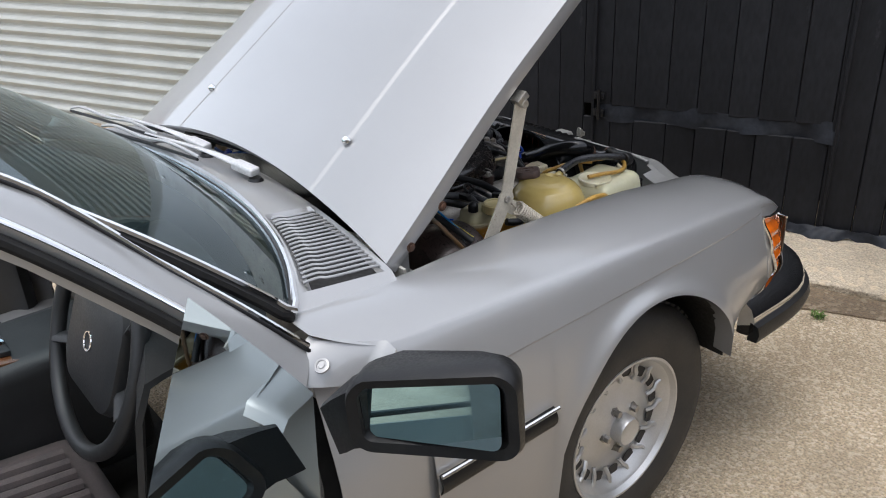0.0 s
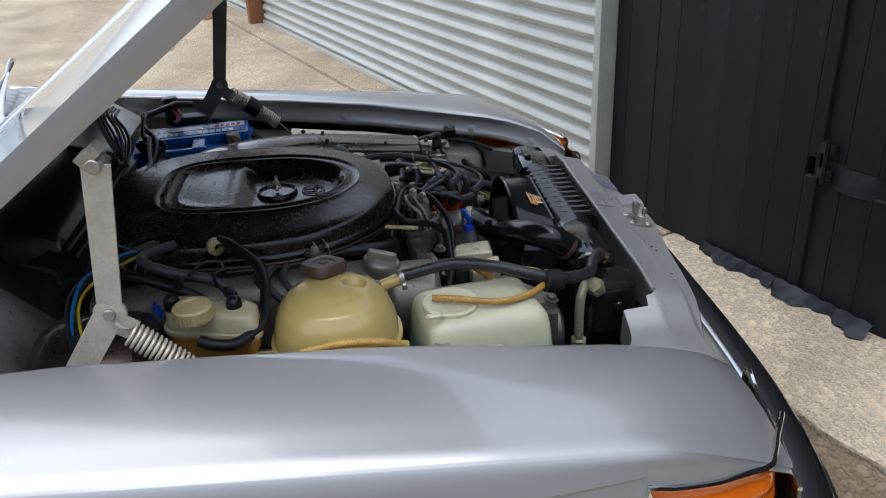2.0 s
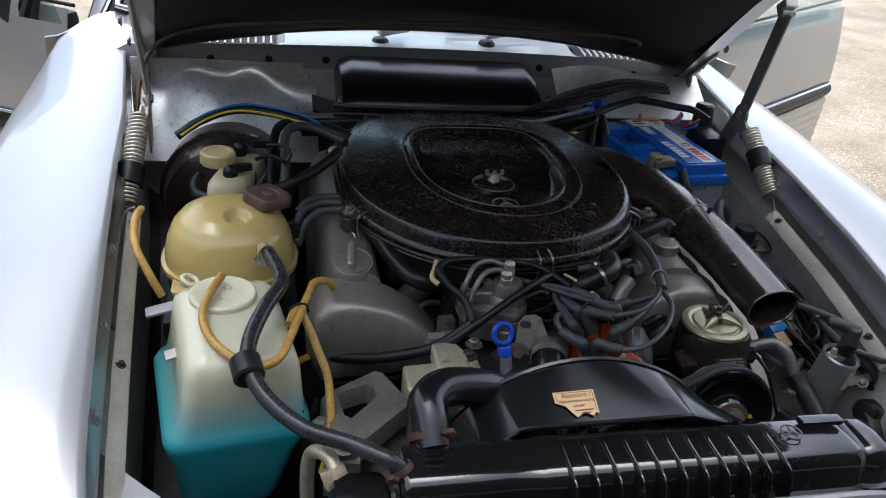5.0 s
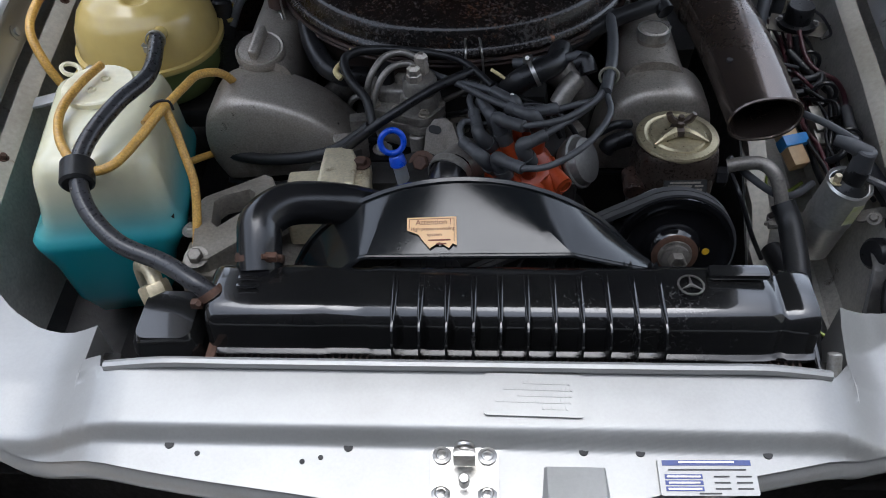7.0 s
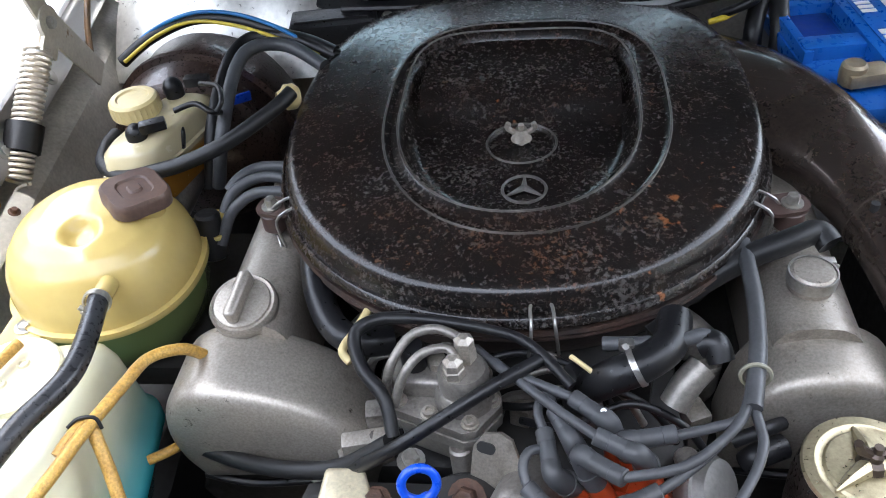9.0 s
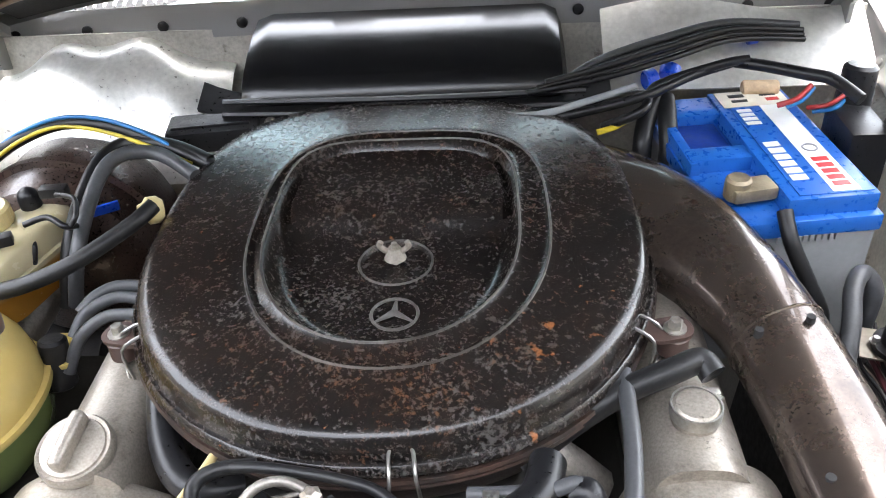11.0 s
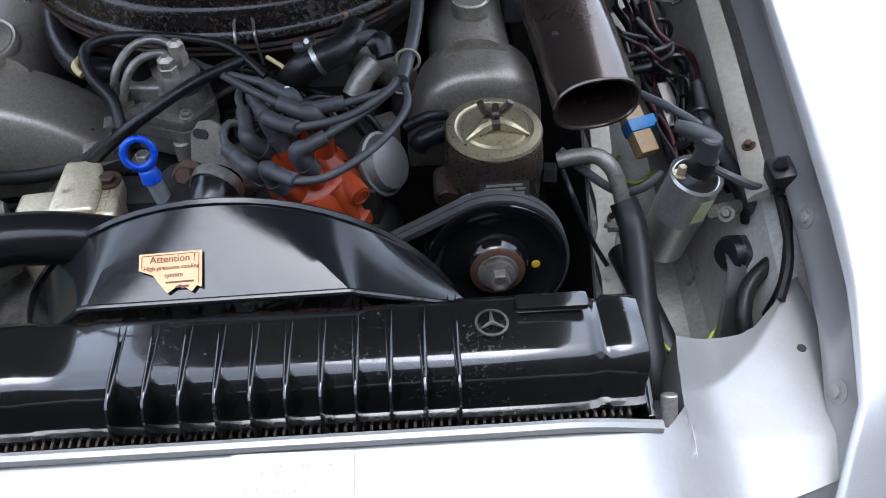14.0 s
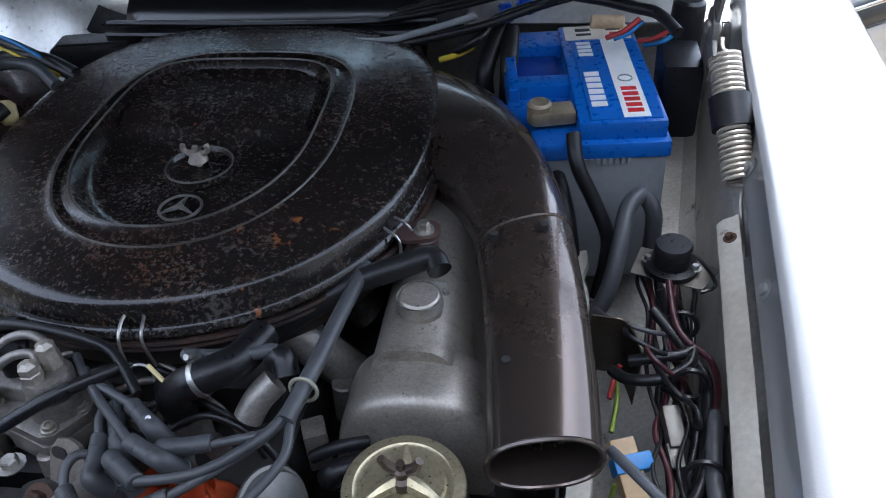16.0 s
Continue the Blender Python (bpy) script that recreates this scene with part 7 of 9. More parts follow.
part("side_tank_boss", lathe(B(), [(0.010, 0), (0.008, 0.004), (0, 0.004)], Matrix.Translation((-0.306, -0.548, 0.66)) @ Vector((-1, 0, 0.1)).to_track_quat("Z", "Y").to_matrix().to_4x4(), 18), TANK_BLACK, radiator)
bm = lathe(B(), [(0, 0), (0.0155, 0), (0.0165, 0.004), (0.0165, 0.018), (0.015, 0.021), (0, 0.021)], Matrix.Translation((-0.290, -0.514, 0.690)) @ Vector((-0.35, 0.5, 0.75)).to_track_quat("Z", "Y").to_matrix().to_4x4(), 6)
part("brass_union", bm, BRASSY, radiator)
bm = tube(B(), [(-0.290, -0.512, 0.700), (-0.300, -0.492, 0.712), (-0.316, -0.478, 0.708), (-0.322, -0.472, 0.680), (-0.322, -0.472, 0.62)], 0.0085, 12)
for i in range(5):
    torus(bm, 0.010, 0.0035, Matrix.Translation((-0.322, -0.472, 0.612 - 0.009 * i)), 16, 6)
part("oil_pipe", bm, BRASSY, radiator)
bm = cyl(B(), (-0.178, -0.505, 0.708), (-0.181, -0.494, 0.722), 0.0215, seg=24, bev=0.003)
part("hose_neck", bm, BLACK_GLOSS, radiator)
clamp(radiator, (-0.1825, -0.484, 0.7245), (0, 0.025, 0.020), 0.0255, 0.009, RUSTY)
clamp(radiator, (-0.2235, -0.533, 0.724), (0.4, -0.3, -0.5), 0.0135, 0.008, RUSTY)
bm = B()
LIP = ((0.0, 0.262, 0.560), (0.16, 0.255, 0.690), (0.24, 0.246, 0.708), (0.34, 0.150, 0.734), (0.45, 0.146, 0.736), (0.62, -0.070, 0.731), (0.70, -0.076, 0.729), (0.78, -0.110, 0.698), (1.0, -0.180, 0.560))


def shroud_pt(u, v):
    """Ruled between the round fan opening and the angular lip behind the radiator."""
    a = math.pi * u
    rear = Vector((0.034 + 0.218 * math.cos(a), -0.410, 0.556 + 0.216 * math.sin(a)))
    front = Vector((along(LIP, u, 1), -0.4865, along(LIP, u, 2)))
    return rear.lerp(front, v)


sheet(bm, shroud_pt, lin(0, 1, 100), lin(0, 1, 10), 0.003)
tube(bm, [shroud_pt(u, 0) for u in lin(0, 1, 30)], 0.004, 6, 1)
shroud = part("fan_shroud", bm, SHROUD, radiator, "glossy black fan shroud", smooth=14)
bm = tube(B(), [shroud_pt(u, 1.0) + Vector((0, 0, 0.0005)) for u in lin(0.16, 0.80, 60)], 0.0030, 8, 1)
part("shroud_lip", bm, SHROUD, shroud)
# torn warning sticker
sm = frame_at(shroud_pt(0.567, 0.70) + Vector((0.004, -0.001, 0.0035)), shroud_pt(0.54, 0.7) - shroud_pt(0.59, 0.7), shroud_pt(0.567, 0.5) - shroud_pt(0.567, 0.9))
bm = slab_of(B(), [(-0.026, 0.017), (0.026, 0.017), (0.026, -0.015), (0.022, -0.013), (0.018, -0.018), (0.008, -0.011), (-0.002, -0.018), (-0.010, -0.008), (-0.014, -0.002), (-0.026, 0.003)], 0.0, 0.0006, sm)
stick = part("warning_sticker", bm, STICKER, shroud, "torn orange warning sticker")
RED_TXT = surf("brown_red_ink", (0.20, 0.04, 0.012), None, 20, 100, 0.5)
words("Attention !", 0.0085, sm @ Matrix.Translation((0.002, 0.0085, 0.0010)), RED_TXT, stick)
words("High pressure cooling", 0.0052, sm @ Matrix.Translation((0.001, 0.0022, 0.0010)), RED_TXT, stick)
words("system", 0.0056, sm @ Matrix.Translation((0.003, -0.0045, 0.0010)), RED_TXT, stick)
bm = B()
for i, w in enumerate((0.026, 0.018)):
    box(bm, (0.008 + 0.002 * i, -0.0090 - 0.0040 * i, 0.0008), (w * (0.9 - 0.3 * i), 0.0016, 0.0003))
bm.transform(sm)
part("small_print", bm, RED_TXT, stick)
bm = B()
box(bm, (0, 0.0150, 0.0008), (0.047, 0.0006, 0.0003))
box(bm, (-0.0235, 0.010, 0.0008), (0.0006, 0.010, 0.0003))
box(bm, (0.0235, 0.002, 0.0008), (0.0006, 0.026, 0.0003))
bm.transform(sm)
part("sticker_border", bm, RED_TXT, stick)
for i in range(7):
    a = 2 * math.pi * i / 7 + 0.2
    bm = B()
    m = Matrix.Translation((0.05, -0.415, 0.52)) @ Matrix.Rotation(radians(90), 4, "X") @ Matrix.Rotation(a, 4, "Z")
    box(bm, (0.125, 0, 0), (0.15, 0.055, 0.003), (28, 0, 0), bev=0.001)
    bm.transform(m)
    part("fan_blade", bm, surf("grey_fan_blade", (0.11, 0.11, 0.11), None, 12, 200, 0.45, 0.1, 0.3) if i == 0 else bpy.data.materials["grey_fan_blade"], radiator)
bm = cyl(B(), (0.05, -0.44, 0.52), (0.05, -0.34, 0.52), 0.055, seg=28, bev=0.008)
part("fan_hub", bm, ALLOY_DARK, radiator)

# ---- expansion tank ----
expansion_tank = thing("expansion_tank", (-0.41, -0.04, 0.64), "amber-yellow plastic coolant tank with a brown cap", "coolant tank")
bm = B()
loops = []
dome = ((0.04, 0.8215), (0.15, 0.821), (0.38, 0.819), (0.57, 0.814), (0.74, 0.804), (0.865, 0.790), (0.95, 0.772), (0.995, 0.752))
shell = [(0.655, 0.45), (0.660, 0.75), (0.675, 0.92), (0.70, 0.985), (0.728, 1.0), (0.7285, 1.06), (0.736, 1.06), (0.7365, 1.0), (0.752, 0.995), (0.772, 0.95)]
for z, k in shell + [(along(dome, k, 1), k) for k in lin(0.89, 0.05, 28)]:
    loops.append([(-0.421 + (0.096 * k) * math.copysign(abs(math.cos(t)) ** 0.90, math.cos(t)), -0.056 + (0.096 * k) * math.copysign(abs(math.sin(t)) ** 0.92, math.sin(t)), z) for t in lin(0, 2 * math.pi * 71 / 72, 71)])
loft(bm, loops)
for v in bm.verts:
    d = math.hypot(v.co.x + 0.408, v.co.y + 0.090)
    if v.co.z > 0.77:
        v.co.z -= 0.013 * step(0.021, 0.010, d)
part("tank_body", bm, TANK, expansion_tank, smooth=60)
bm = lathe(B(), [(0.026, -0.012), (0.024, 0.004), (0.024, 0.012)], Matrix.Translation((-0.369, -0.041, 0.806)) @ Matrix.Rotation(radians(10), 4, "Y"), 24)
part("filler_neck", bm, TANK, expansion_tank)
cm = Matrix.Translation((-0.367, -0.043, 0.815)) @ Matrix.Rotation(radians(8), 4, "Y")
bm = B()
loft(bm, [[cm @ Vector((r * (1 + 0.09 * math.cos(4 * t)) * math.cos(t), r * (1 + 0.09 * math.cos(4 * t)) * math.sin(t), z)) for t in lin(0, 2 * math.pi * 39 / 40, 39)] for r, z in ((0.029, 0), (0.033, 0.003), (0.033, 0.015), (0.030, 0.019), (0.018, 0.019), (0.016, 0.017), (0.008, 0.017), (0.006, 0.019), (0.001, 0.019))])
part("tank_cap", bm, CAP_BROWN, expansion_tank, "brown ribbed pressure cap")
bm = cyl(B(), (-0.372, -0.130, 0.785), (-0.366, -0.168, 0.792), 0.0095, seg=14, bev=0.001)
part("hose_spigot", bm, TANK, expansion_tank)
clamp(expansion_tank, (-0.3665, -0.164, 0.794), (0.006, -0.038, 0.007), 0.0125, 0.007)
for x, y in ((-0.470, 0.045), (-0.335, 0.020), (-0.478, -0.140)):
    bm = slab_of(B(), rrect(0.044, 0.05, 0.008), 0.728, 0.733, Matrix.Translation((x, y, 0)))
    tb = part("mounting_tab", bm, TANK, expansion_tank)
    part("tab_screw", bolt(B(), (x, y, 0.733), (0, 0, 1), 0.007), STEEL, tb)
bm = box(B(), (-0.42, -0.02, 0.645), (0.20, 0.22, 0.03), bev=0.005)
part("tank_bracket", bm, BLACK_DIRT_SHADE, expansion_tank)

# ---- washer bottle ----
washer_bottle = thing("washer_bottle", (-0.41, -0.31, 0.50), "white plastic washer bottle with blue-green fluid", "washer bottle")
bm = B()
loops = []
for z, w, l_, dx, dy in ((0.500, 0.06, 0.12, -0.022, -0.015), (0.508, 0.09, 0.15, -0.022, -0.012), (0.550, 0.126, 0.182, -0.018, -0.010), (0.612, 0.152, 0.200, -0.012, -0.006), (0.632, 0.170, 0.210, -0.010, -0.004), (0.645, 0.182, 0.218, -0.008, -0.002), (0.655, 0.183, 0.219, -0.008, -0.002), (0.663, 0.176, 0.214, -0.006, 0), (0.674, 0.158, 0.206, -0.003, 0), (0.700, 0.150, 0.202, -0.001, 0), (0.738, 0.142, 0.196, 0, 0), (0.754, 0.134, 0.188, 0, 0), (0.764, 0.118, 0.170, 0, 0), (0.768, 0.09, 0.14, 0, 0)):
    loops.append([(-0.410 + dx + x * math.cos(0.17) - y * math.sin(0.17), -0.282 + dy + x * math.sin(0.17) + y * math.cos(0.17), z + 0.06 * (y if z > 0.72 else 0) * 0.5) for x, y in rrect(w, l_, min(w, l_) * 0.14, 5)])
loft(bm, loops)
part("bottle_body", bm, WASHER, washer_bottle, smooth=50)
wm = Matrix.Translation((-0.424, -0.235, 0.770))
bm = lathe(B(), [(0.044, -0.006), (0.044, 0.004), (0.042, 0.006), (0.036, 0.006), (0.034, 0.0045), (0.0, 0.0045)], wm, 36)
wc = part("bottle_lid", bm, CREAM, washer_bottle, "cream round lid with a pull tab")
bm = torus(B(), 0.011, 0.003, Matrix.Translation((-0.468, -0.205, 0.777)) @ Matrix.Rotation(radians(25), 4, "Y"), 20, 6)
part("pull_tab", bm, CREAM, wc)
for dx, dy in ((-0.004, -0.012), (0.006, 0.012)):
    part("lid_boss", lathe(B(), [(0.006, 0.0045), (0.005, 0.007), (0.0035, 0.007), (0.003, 0.005), (0, 0.005)], wm @ Matrix.Translation((dx, dy, 0)), 14), CREAM, wc)
bm = box(B(), (-0.335, -0.33, 0.660), (0.02, 0.075, 0.030), (0, 0, 10), bev=0.008)
part("fluid_pump", bm, BLACK_PLASTIC, washer_bottle)
bm = box(B(), (-0.507, -0.215, 0.738), (0.040, 0.022, 0.004), (0, -10, 10), bev=0.001)
part("bottle_bracket", bm, SILVER_DULL, washer_bottle)
bm = box(B(), (-0.484, -0.296, 0.722), (0.022, 0.020, 0.003), (0, -12, 14), bev=0.001)
part("bottle_bracket", bm, LEDGE, washer_bottle)
for z in (0.640, 0.628):
    part("pump_band", tube(B(), [(-0.345, -0.365, z), (-0.326, -0.352, z + 0.002), (-0.310, -0.330, z + 0.002), (-0.302, -0.300, z)], 0.0035, 8), RUBBER, washer_bottle)
bm = cyl(B(), (-0.393, -0.390, 0.778), (-0.386, -0.420, 0.770), 0.0185, seg=22, bev=0.003)
part("rubber_collar", bm, RUBBER, washer_bottle)

# ---- brake booster, master cylinder and reservoir ----
brake_booster = thing("brake_booster", (-0.43, 0.33, 0.55), "brown-stained brake booster with a yellowed fluid reservoir", "brake booster")
bx = Matrix.Translation((-0.435, 0.225, 0.678)) @ Vector((0, 1, 0.05)).to_track_quat("Z", "Y").to_matrix().to_4x4()
bm = lathe(B(), [(0, -0.012), (0.055, -0.012), (0.070, -0.004), (0.102, 0.002), (0.116, 0.012), (0.120, 0.03), (0.122, 0.055), (0.130, 0.058), (0.130, 0.068), (0.123, 0.072), (0.120, 0.13), (0.10, 0.16), (0, 0.165)], bx, 48)
part("booster_drum", bm, BOOSTER, brake_booster)
bm = tube(B(), [(-0.432, 0.235, 0.695), (-0.425, 0.15, 0.695), (-0.420, 0.03, 0.69)], [0.030, 0.026, 0.022], 18)
part("master_cylinder", bm, ALLOY_DARK, brake_booster)
bm = loft(B(), [[(-0.415 + x * 0.94 + 0.30 * y, 0.128 + y * 1.08, z) for x, y in rrect(w, l_, 0.02)] for z, w, l_ in ((0.720, 0.05, 0.11), (0.745, 0.066, 0.128), (0.764, 0.070, 0.134), (0.766, 0.077, 0.141), (0.772, 0.077, 0.141), (0.774, 0.070, 0.134), (0.796, 0.066, 0.128), (0.803, 0.055, 0.112))])
part("fluid_reservoir", bm, RESERVOIR, brake_booster, "yellowed translucent brake fluid reservoir", smooth=50)
rm = Matrix.Translation((-0.447, 0.148, 0.801))
bm = lathe(B(), [(0.027, 0), (0.029, 0.002), (0.029, 0.020), (0.026, 0.023), (0.020, 0.023), (0.018, 0.021), (0, 0.021)], rm, 36)
loft(bm, [[rm @ Vector(((0.0290 + 0.0012 * (i % 2)) * math.cos(math.pi * i / 30), (0.0290 + 0.0012 * (i % 2)) * math.sin(math.pi * i / 30), z)) for i in range(60)] for z in (0.003, 0.018)], False, False)
part("reservoir_cap", bm, CAP_YELLOW, brake_booster, "ribbed yellowed reservoir cap")
for x, y, z in ((-0.412, 0.185, 0.812), (-0.425, 0.092, 0.806)):
    bm = lathe(B(), [(0.012, -0.01), (0.012, 0.004), (0.010, 0.010), (0.005, 0.014), (0, 0.0145)], Matrix.Translation((x, y, z)), 20)
    part("sensor_cap", bm, BLACK_PLASTIC, brake_booster)
for c, r_ in (((-0.375, 0.178, 0.826), 5), ((-0.405, 0.098, 0.815), 25)):
    bm = box(B(), c, (0.030, 0.014, 0.012), (0, 0, r_), bev=0.002)
    part("sensor_plug", bm, BLACK_PLASTIC, brake_booster)
bm = box(B(), (-0.355, 0.225, 0.770), (0.04, 0.003, 0.016), (20, 0, 30), bev=0.001)
part("blue_tag", bm, BLUE_RING, brake_booster)
bm = cyl(B(), (-0.333, 0.002, 0.70), (-0.330, 0.012, 0.755), 0.017, 0.014, 18, 0.003)
part("rubber_boot", bm, RUBBER, brake_booster)

# ---- power steering pump ----
power_steering_pump = thing("power_steering_pump", (0.285, -0.29, 0.55), "oily steering pump with a yellow-zinc lid and black pulley", "steering pump")
bm = loft(B(), [[(0.286 + x, -0.282 + y, z) for x, y in rrect(w, w * 0.96, w * 0.34)] for z, w in ((0.60, 0.09), (0.66, 0.098), (0.70, 0.100), (0.722, 0.096), (0.728, 0.09))])
part("pump_body", bm, surf("oily_brown_casting", (0.050, 0.036, 0.028), (0.032, 0.024, 0.020), 9, 300, 0.32, 0.2, 0.5, 0.15, 0.3), power_steering_pump)
lm = Matrix.Translation((0.286, -0.278, 0.7285))
bm = lathe(B(), [(0.048, -0.003), (0.0495, 0.001), (0.048, 0.004), (0.040, 0.005), (0.038, 0.0035), (0.034, 0.0035), (0.032, 0.006), (0, 0.007)], lm, 44)
LID_ZINC = surf("worn_yellow_zinc", (0.42, 0.365, 0.235), (0.33, 0.285, 0.18), 14, 300, 0.34, 0.15, 0.75, 0.05, 0.16)
ld = part("pump_lid", bm, LID_ZINC, power_steering_pump, "yellow-zinc round lid with a pressed star")
for a in (95, 215, 335):
    c, s_ = math.cos(radians(a)), math.sin(radians(a))
    bm = tube(B(), [lm @ Vector((0, 0, 0.010)), lm @ Vector((0.018 * c, 0.018 * s_, 0.0095)), lm @ Vector((0.037 * c, 0.037 * s_, 0.005))], [0.009, 0.0062, 0.0012], 8, flat=0.95)
    part("star_rib", bm, LID_ZINC, ld)
bm = lathe(B(), [(0, 0), (0.012, 0), (0.010, 0.006), (0.006, 0.008), (0.006, 0.014), (0.0035, 0.016), (0.0035, 0.022), (0, 0.022)], lm @ Matrix.Translation((0, 0, 0.009)), 16)
for sgn in (-1, 1):
    tube(bm, [lm @ Vector((sgn * 0.004, 0, 0.022)), lm @ Vector((sgn * 0.011, 0.001, 0.026)), lm @ Vector((sgn * 0.015, 0.001, 0.034))], [0.004, 0.0045, 0.0035], 8)
part("wing_nut", bm, surf("dark_brown_steel", (0.10, 0.075, 0.058), (0.06, 0.045, 0.036), 40, 200, 0.4, 0.15, 0.6, 0.05), power_steering_pump)
pm = frame_at((0.292, -0.3325, 0.695), (1, -0.03, 0.05), (0.0, 0.35, 0.93))
bm = slab_of(B(), rrect(0.050, 0.020, 0.001), 0, 0.0014, pm)
pl = part("type_plate", bm, INK_HOLE_BLACK, power_steering_pump, "small black type plate with silver bars")
bm = B()
for x, y, w in ((0, 0.0068, 0.036), (-0.006, 0.0025, 0.028), (0.016, 0.0025, 0.01), (-0.008, -0.002, 0.024), (0.014, -0.002, 0.012), (0, -0.0065, 0.040)):
    box(bm, (x, y, 0.0016), (w, 0.0024, 0.0004))
bm.transform(pm)
tagged(part("silver_line", bm, ALLOY, pl), kind="stuff")
bm = cyl(B(), (0.236, -0.325, 0.68), (0.236, -0.290, 0.684), 0.013, seg=16, bev=0.002)
part("mounting_ear", bm, BOOSTER, power_steering_pump)
py = Matrix.Translation((0.283, -0.352, 0.625)) @ Vector((0, -1, 0.22)).to_track_quat("Z", "Y").to_matrix().to_4x4()
bm = lathe(B(), [(0, 0.030), (0.026, 0.030), (0.030, 0.026), (0.034, 0.014), (0.050, 0.012), (0.060, 0.016), (0.066, 0.022), (0.0715, 0.022), (0.0725, 0.018), (0.066, 0.012), (0.066, 0.010), (0.0725, 0.004), (0.066, -0.002), (0.066, -0.004), (0.0725, -0.010), (0.071, -0.014), (0.03, -0.014), (0, -0.014)], py, 56)
pul = part("pulley", bm, BLACK_GLOSS, power_steering_pump, "black belt pulley with a yellow dot")
bm = lathe(B(), [(0.028, 0.0305), (0.026, 0.032), (0.020, 0.032)], py, 32)
part("rusty_washer", bm, RUSTY, pul)
bm = lathe(B(), [(0.021, 0.030), (0.020, 0.034), (0.0165, 0.035), (0.0165, 0.0395), (0.015, 0.0405), (0, 0.0405)], py, 32)
lathe(bm, [(0.0110, 0.0400), (0.0110, 0.050), (0.0095, 0.052), (0.0066, 0.052), (0.006, 0.047), (0, 0.047)], py, 6)
part("pulley_nut", bm, ALLOY_DARK, pul)
bm = lathe(B(), [(0.0048, 0), (0.004, 0.0008), (0, 0.0008)], py @ Matrix.Translation((0.0415, -0.006, 0.0135)), 14)
part("yellow_dot", bm, YELLOW_PAINT, pul)
for off in (0.013, 0.001):
    # belt: round the pump pulley and down to the crank pulley
    a0, r0 = Vector((0.283, -0.352, 0.625)), 0.0735
    ax = Vector((0, -1, 0.22)).normalized()
    ex, ez = Vector((1, 0, 0)), Vector((0, 0.22, 1)).normalized()
    b0, r1 = a0 + ex * -0.20 + ez * -0.115, 0.085
    pts = []
    for i in range(25):
        t = radians(-75 + 195 * i / 24)
        pts.append(a0 + ex * r0 * math.cos(t) + ez * r0 * math.sin(t))
    for i in range(21):
        t = radians(120 + 165 * i / 20)
        pts.append(b0 + ex * r1 * math.cos(t) + ez * r1 * math.sin(t))
    bm = B()
    k = len(pts)
    loops = []
    for i in range(k):
        d = (pts[(i + 1) % k] - pts[i - 1]).normalized()
        nrm = d.cross(ax).normalized()
        c = pts[i] + ax * off
        loops.append([c + ax * 0.005 + nrm * 0.002, c - ax * 0.005 + nrm * 0.002, c - ax * 0.003 - nrm * 0.005, c + ax * 0.003 - nrm * 0.005])
    loft(bm, loops + [loops[0]], False, False)
    part("drive_belt", bm, BELT, power_steering_pump, "grey-black drive belt")
bm = lathe(B(), [(0, 0.02), (0.05, 0.02), (0.083, 0.022), (0.083, -0.01), (0, -0.01)], Matrix.Translation(b0) @ ax.to_track_quat("Z", "Y").to_matrix().to_4x4(), 40)
part("crank_pulley", bm, BLACK_DIRT_SHADE, power_steering_pump)
bm = lathe(B(), [(0, 0), (0.012, 0), (0.012, 0.012), (0.009, 0.014), (0, 0.014)], Matrix.Translation((0.336, -0.300, 0.686)) @ Vector((1, -0.1, 0)).to_track_quat("Z", "Y").to_matrix().to_4x4(), 6)
part("pipe_union", bm, BLACK_PLASTIC, power_steering_pump)
clamp(power_steering_pump, (0.424, -0.318, 0.632), (0.01, -0.02, -0.06), 0.0158, 0.008, ALLOY_DARK)

# ---- ignition coil ----
ignition_coil = thing("ignition_coil", (0.493, -0.31, 0.57), "silver ignition coil with a black tower", "ignition coil")
ca, cb = Vector((0.482, -0.298, 0.565)), Vector((0.494, -0.313, 0.690))
ct = Matrix.Translation(ca) @ (cb - ca).to_track_quat("Z", "Y").to_matrix().to_4x4()
bm = lathe(B(), [(0, 0), (0.022, 0), (0.027, 0.004), (0.0275, 0.060), (0.0285, 0.064), (0.0285, 0.068), (0.0275, 0.071), (0.0275, 0.118), (0.0285, 0.122), (0.0265, 0.125), (0.0245, 0.121), (0.0, 0.119)], ct, 40)
part("can", bm, surf("satin_aluminium_can", (0.52, 0.52, 0.50), (0.42, 0.41, 0.38), 14, 200, 0.38, 0.15, 0.8, 0.04, 0.12), ignition_coil)
bm = lathe(B(), [(0.024, 0.119), (0.022, 0.124), (0.014, 0.130), (0.0125, 0.150), (0, 0.150)], ct, 28)
part("insulator", bm, BLACK_PLASTIC, ignition_coil)
for dx, dy in ((-0.016, 0.010), (0.018, -0.006)):
    part("terminal_nut", bolt(B(), ct @ Vector((dx, dy, 0.125)), (0, 0, 1), 0.005, 0.010), BRASSY, ignition_coil)
top = ct @ Vector((0, 0, 0.148))
bm = cyl(B(), ct @ Vector((0, 0, 0.136)), top + Vector((0, 0, 0.028)), 0.0130, 0.0115, 18, 0.002)
tube(bm, [top + Vector((0.003, 0.002, 0.020)), top + Vector((-0.014, 0.010, 0.026)), top + Vector((-0.030, 0.022, 0.026))], [0.0105, 0.009, 0.0060], 12)
part("lead_boot", bm, BOOT, ignition_coil)
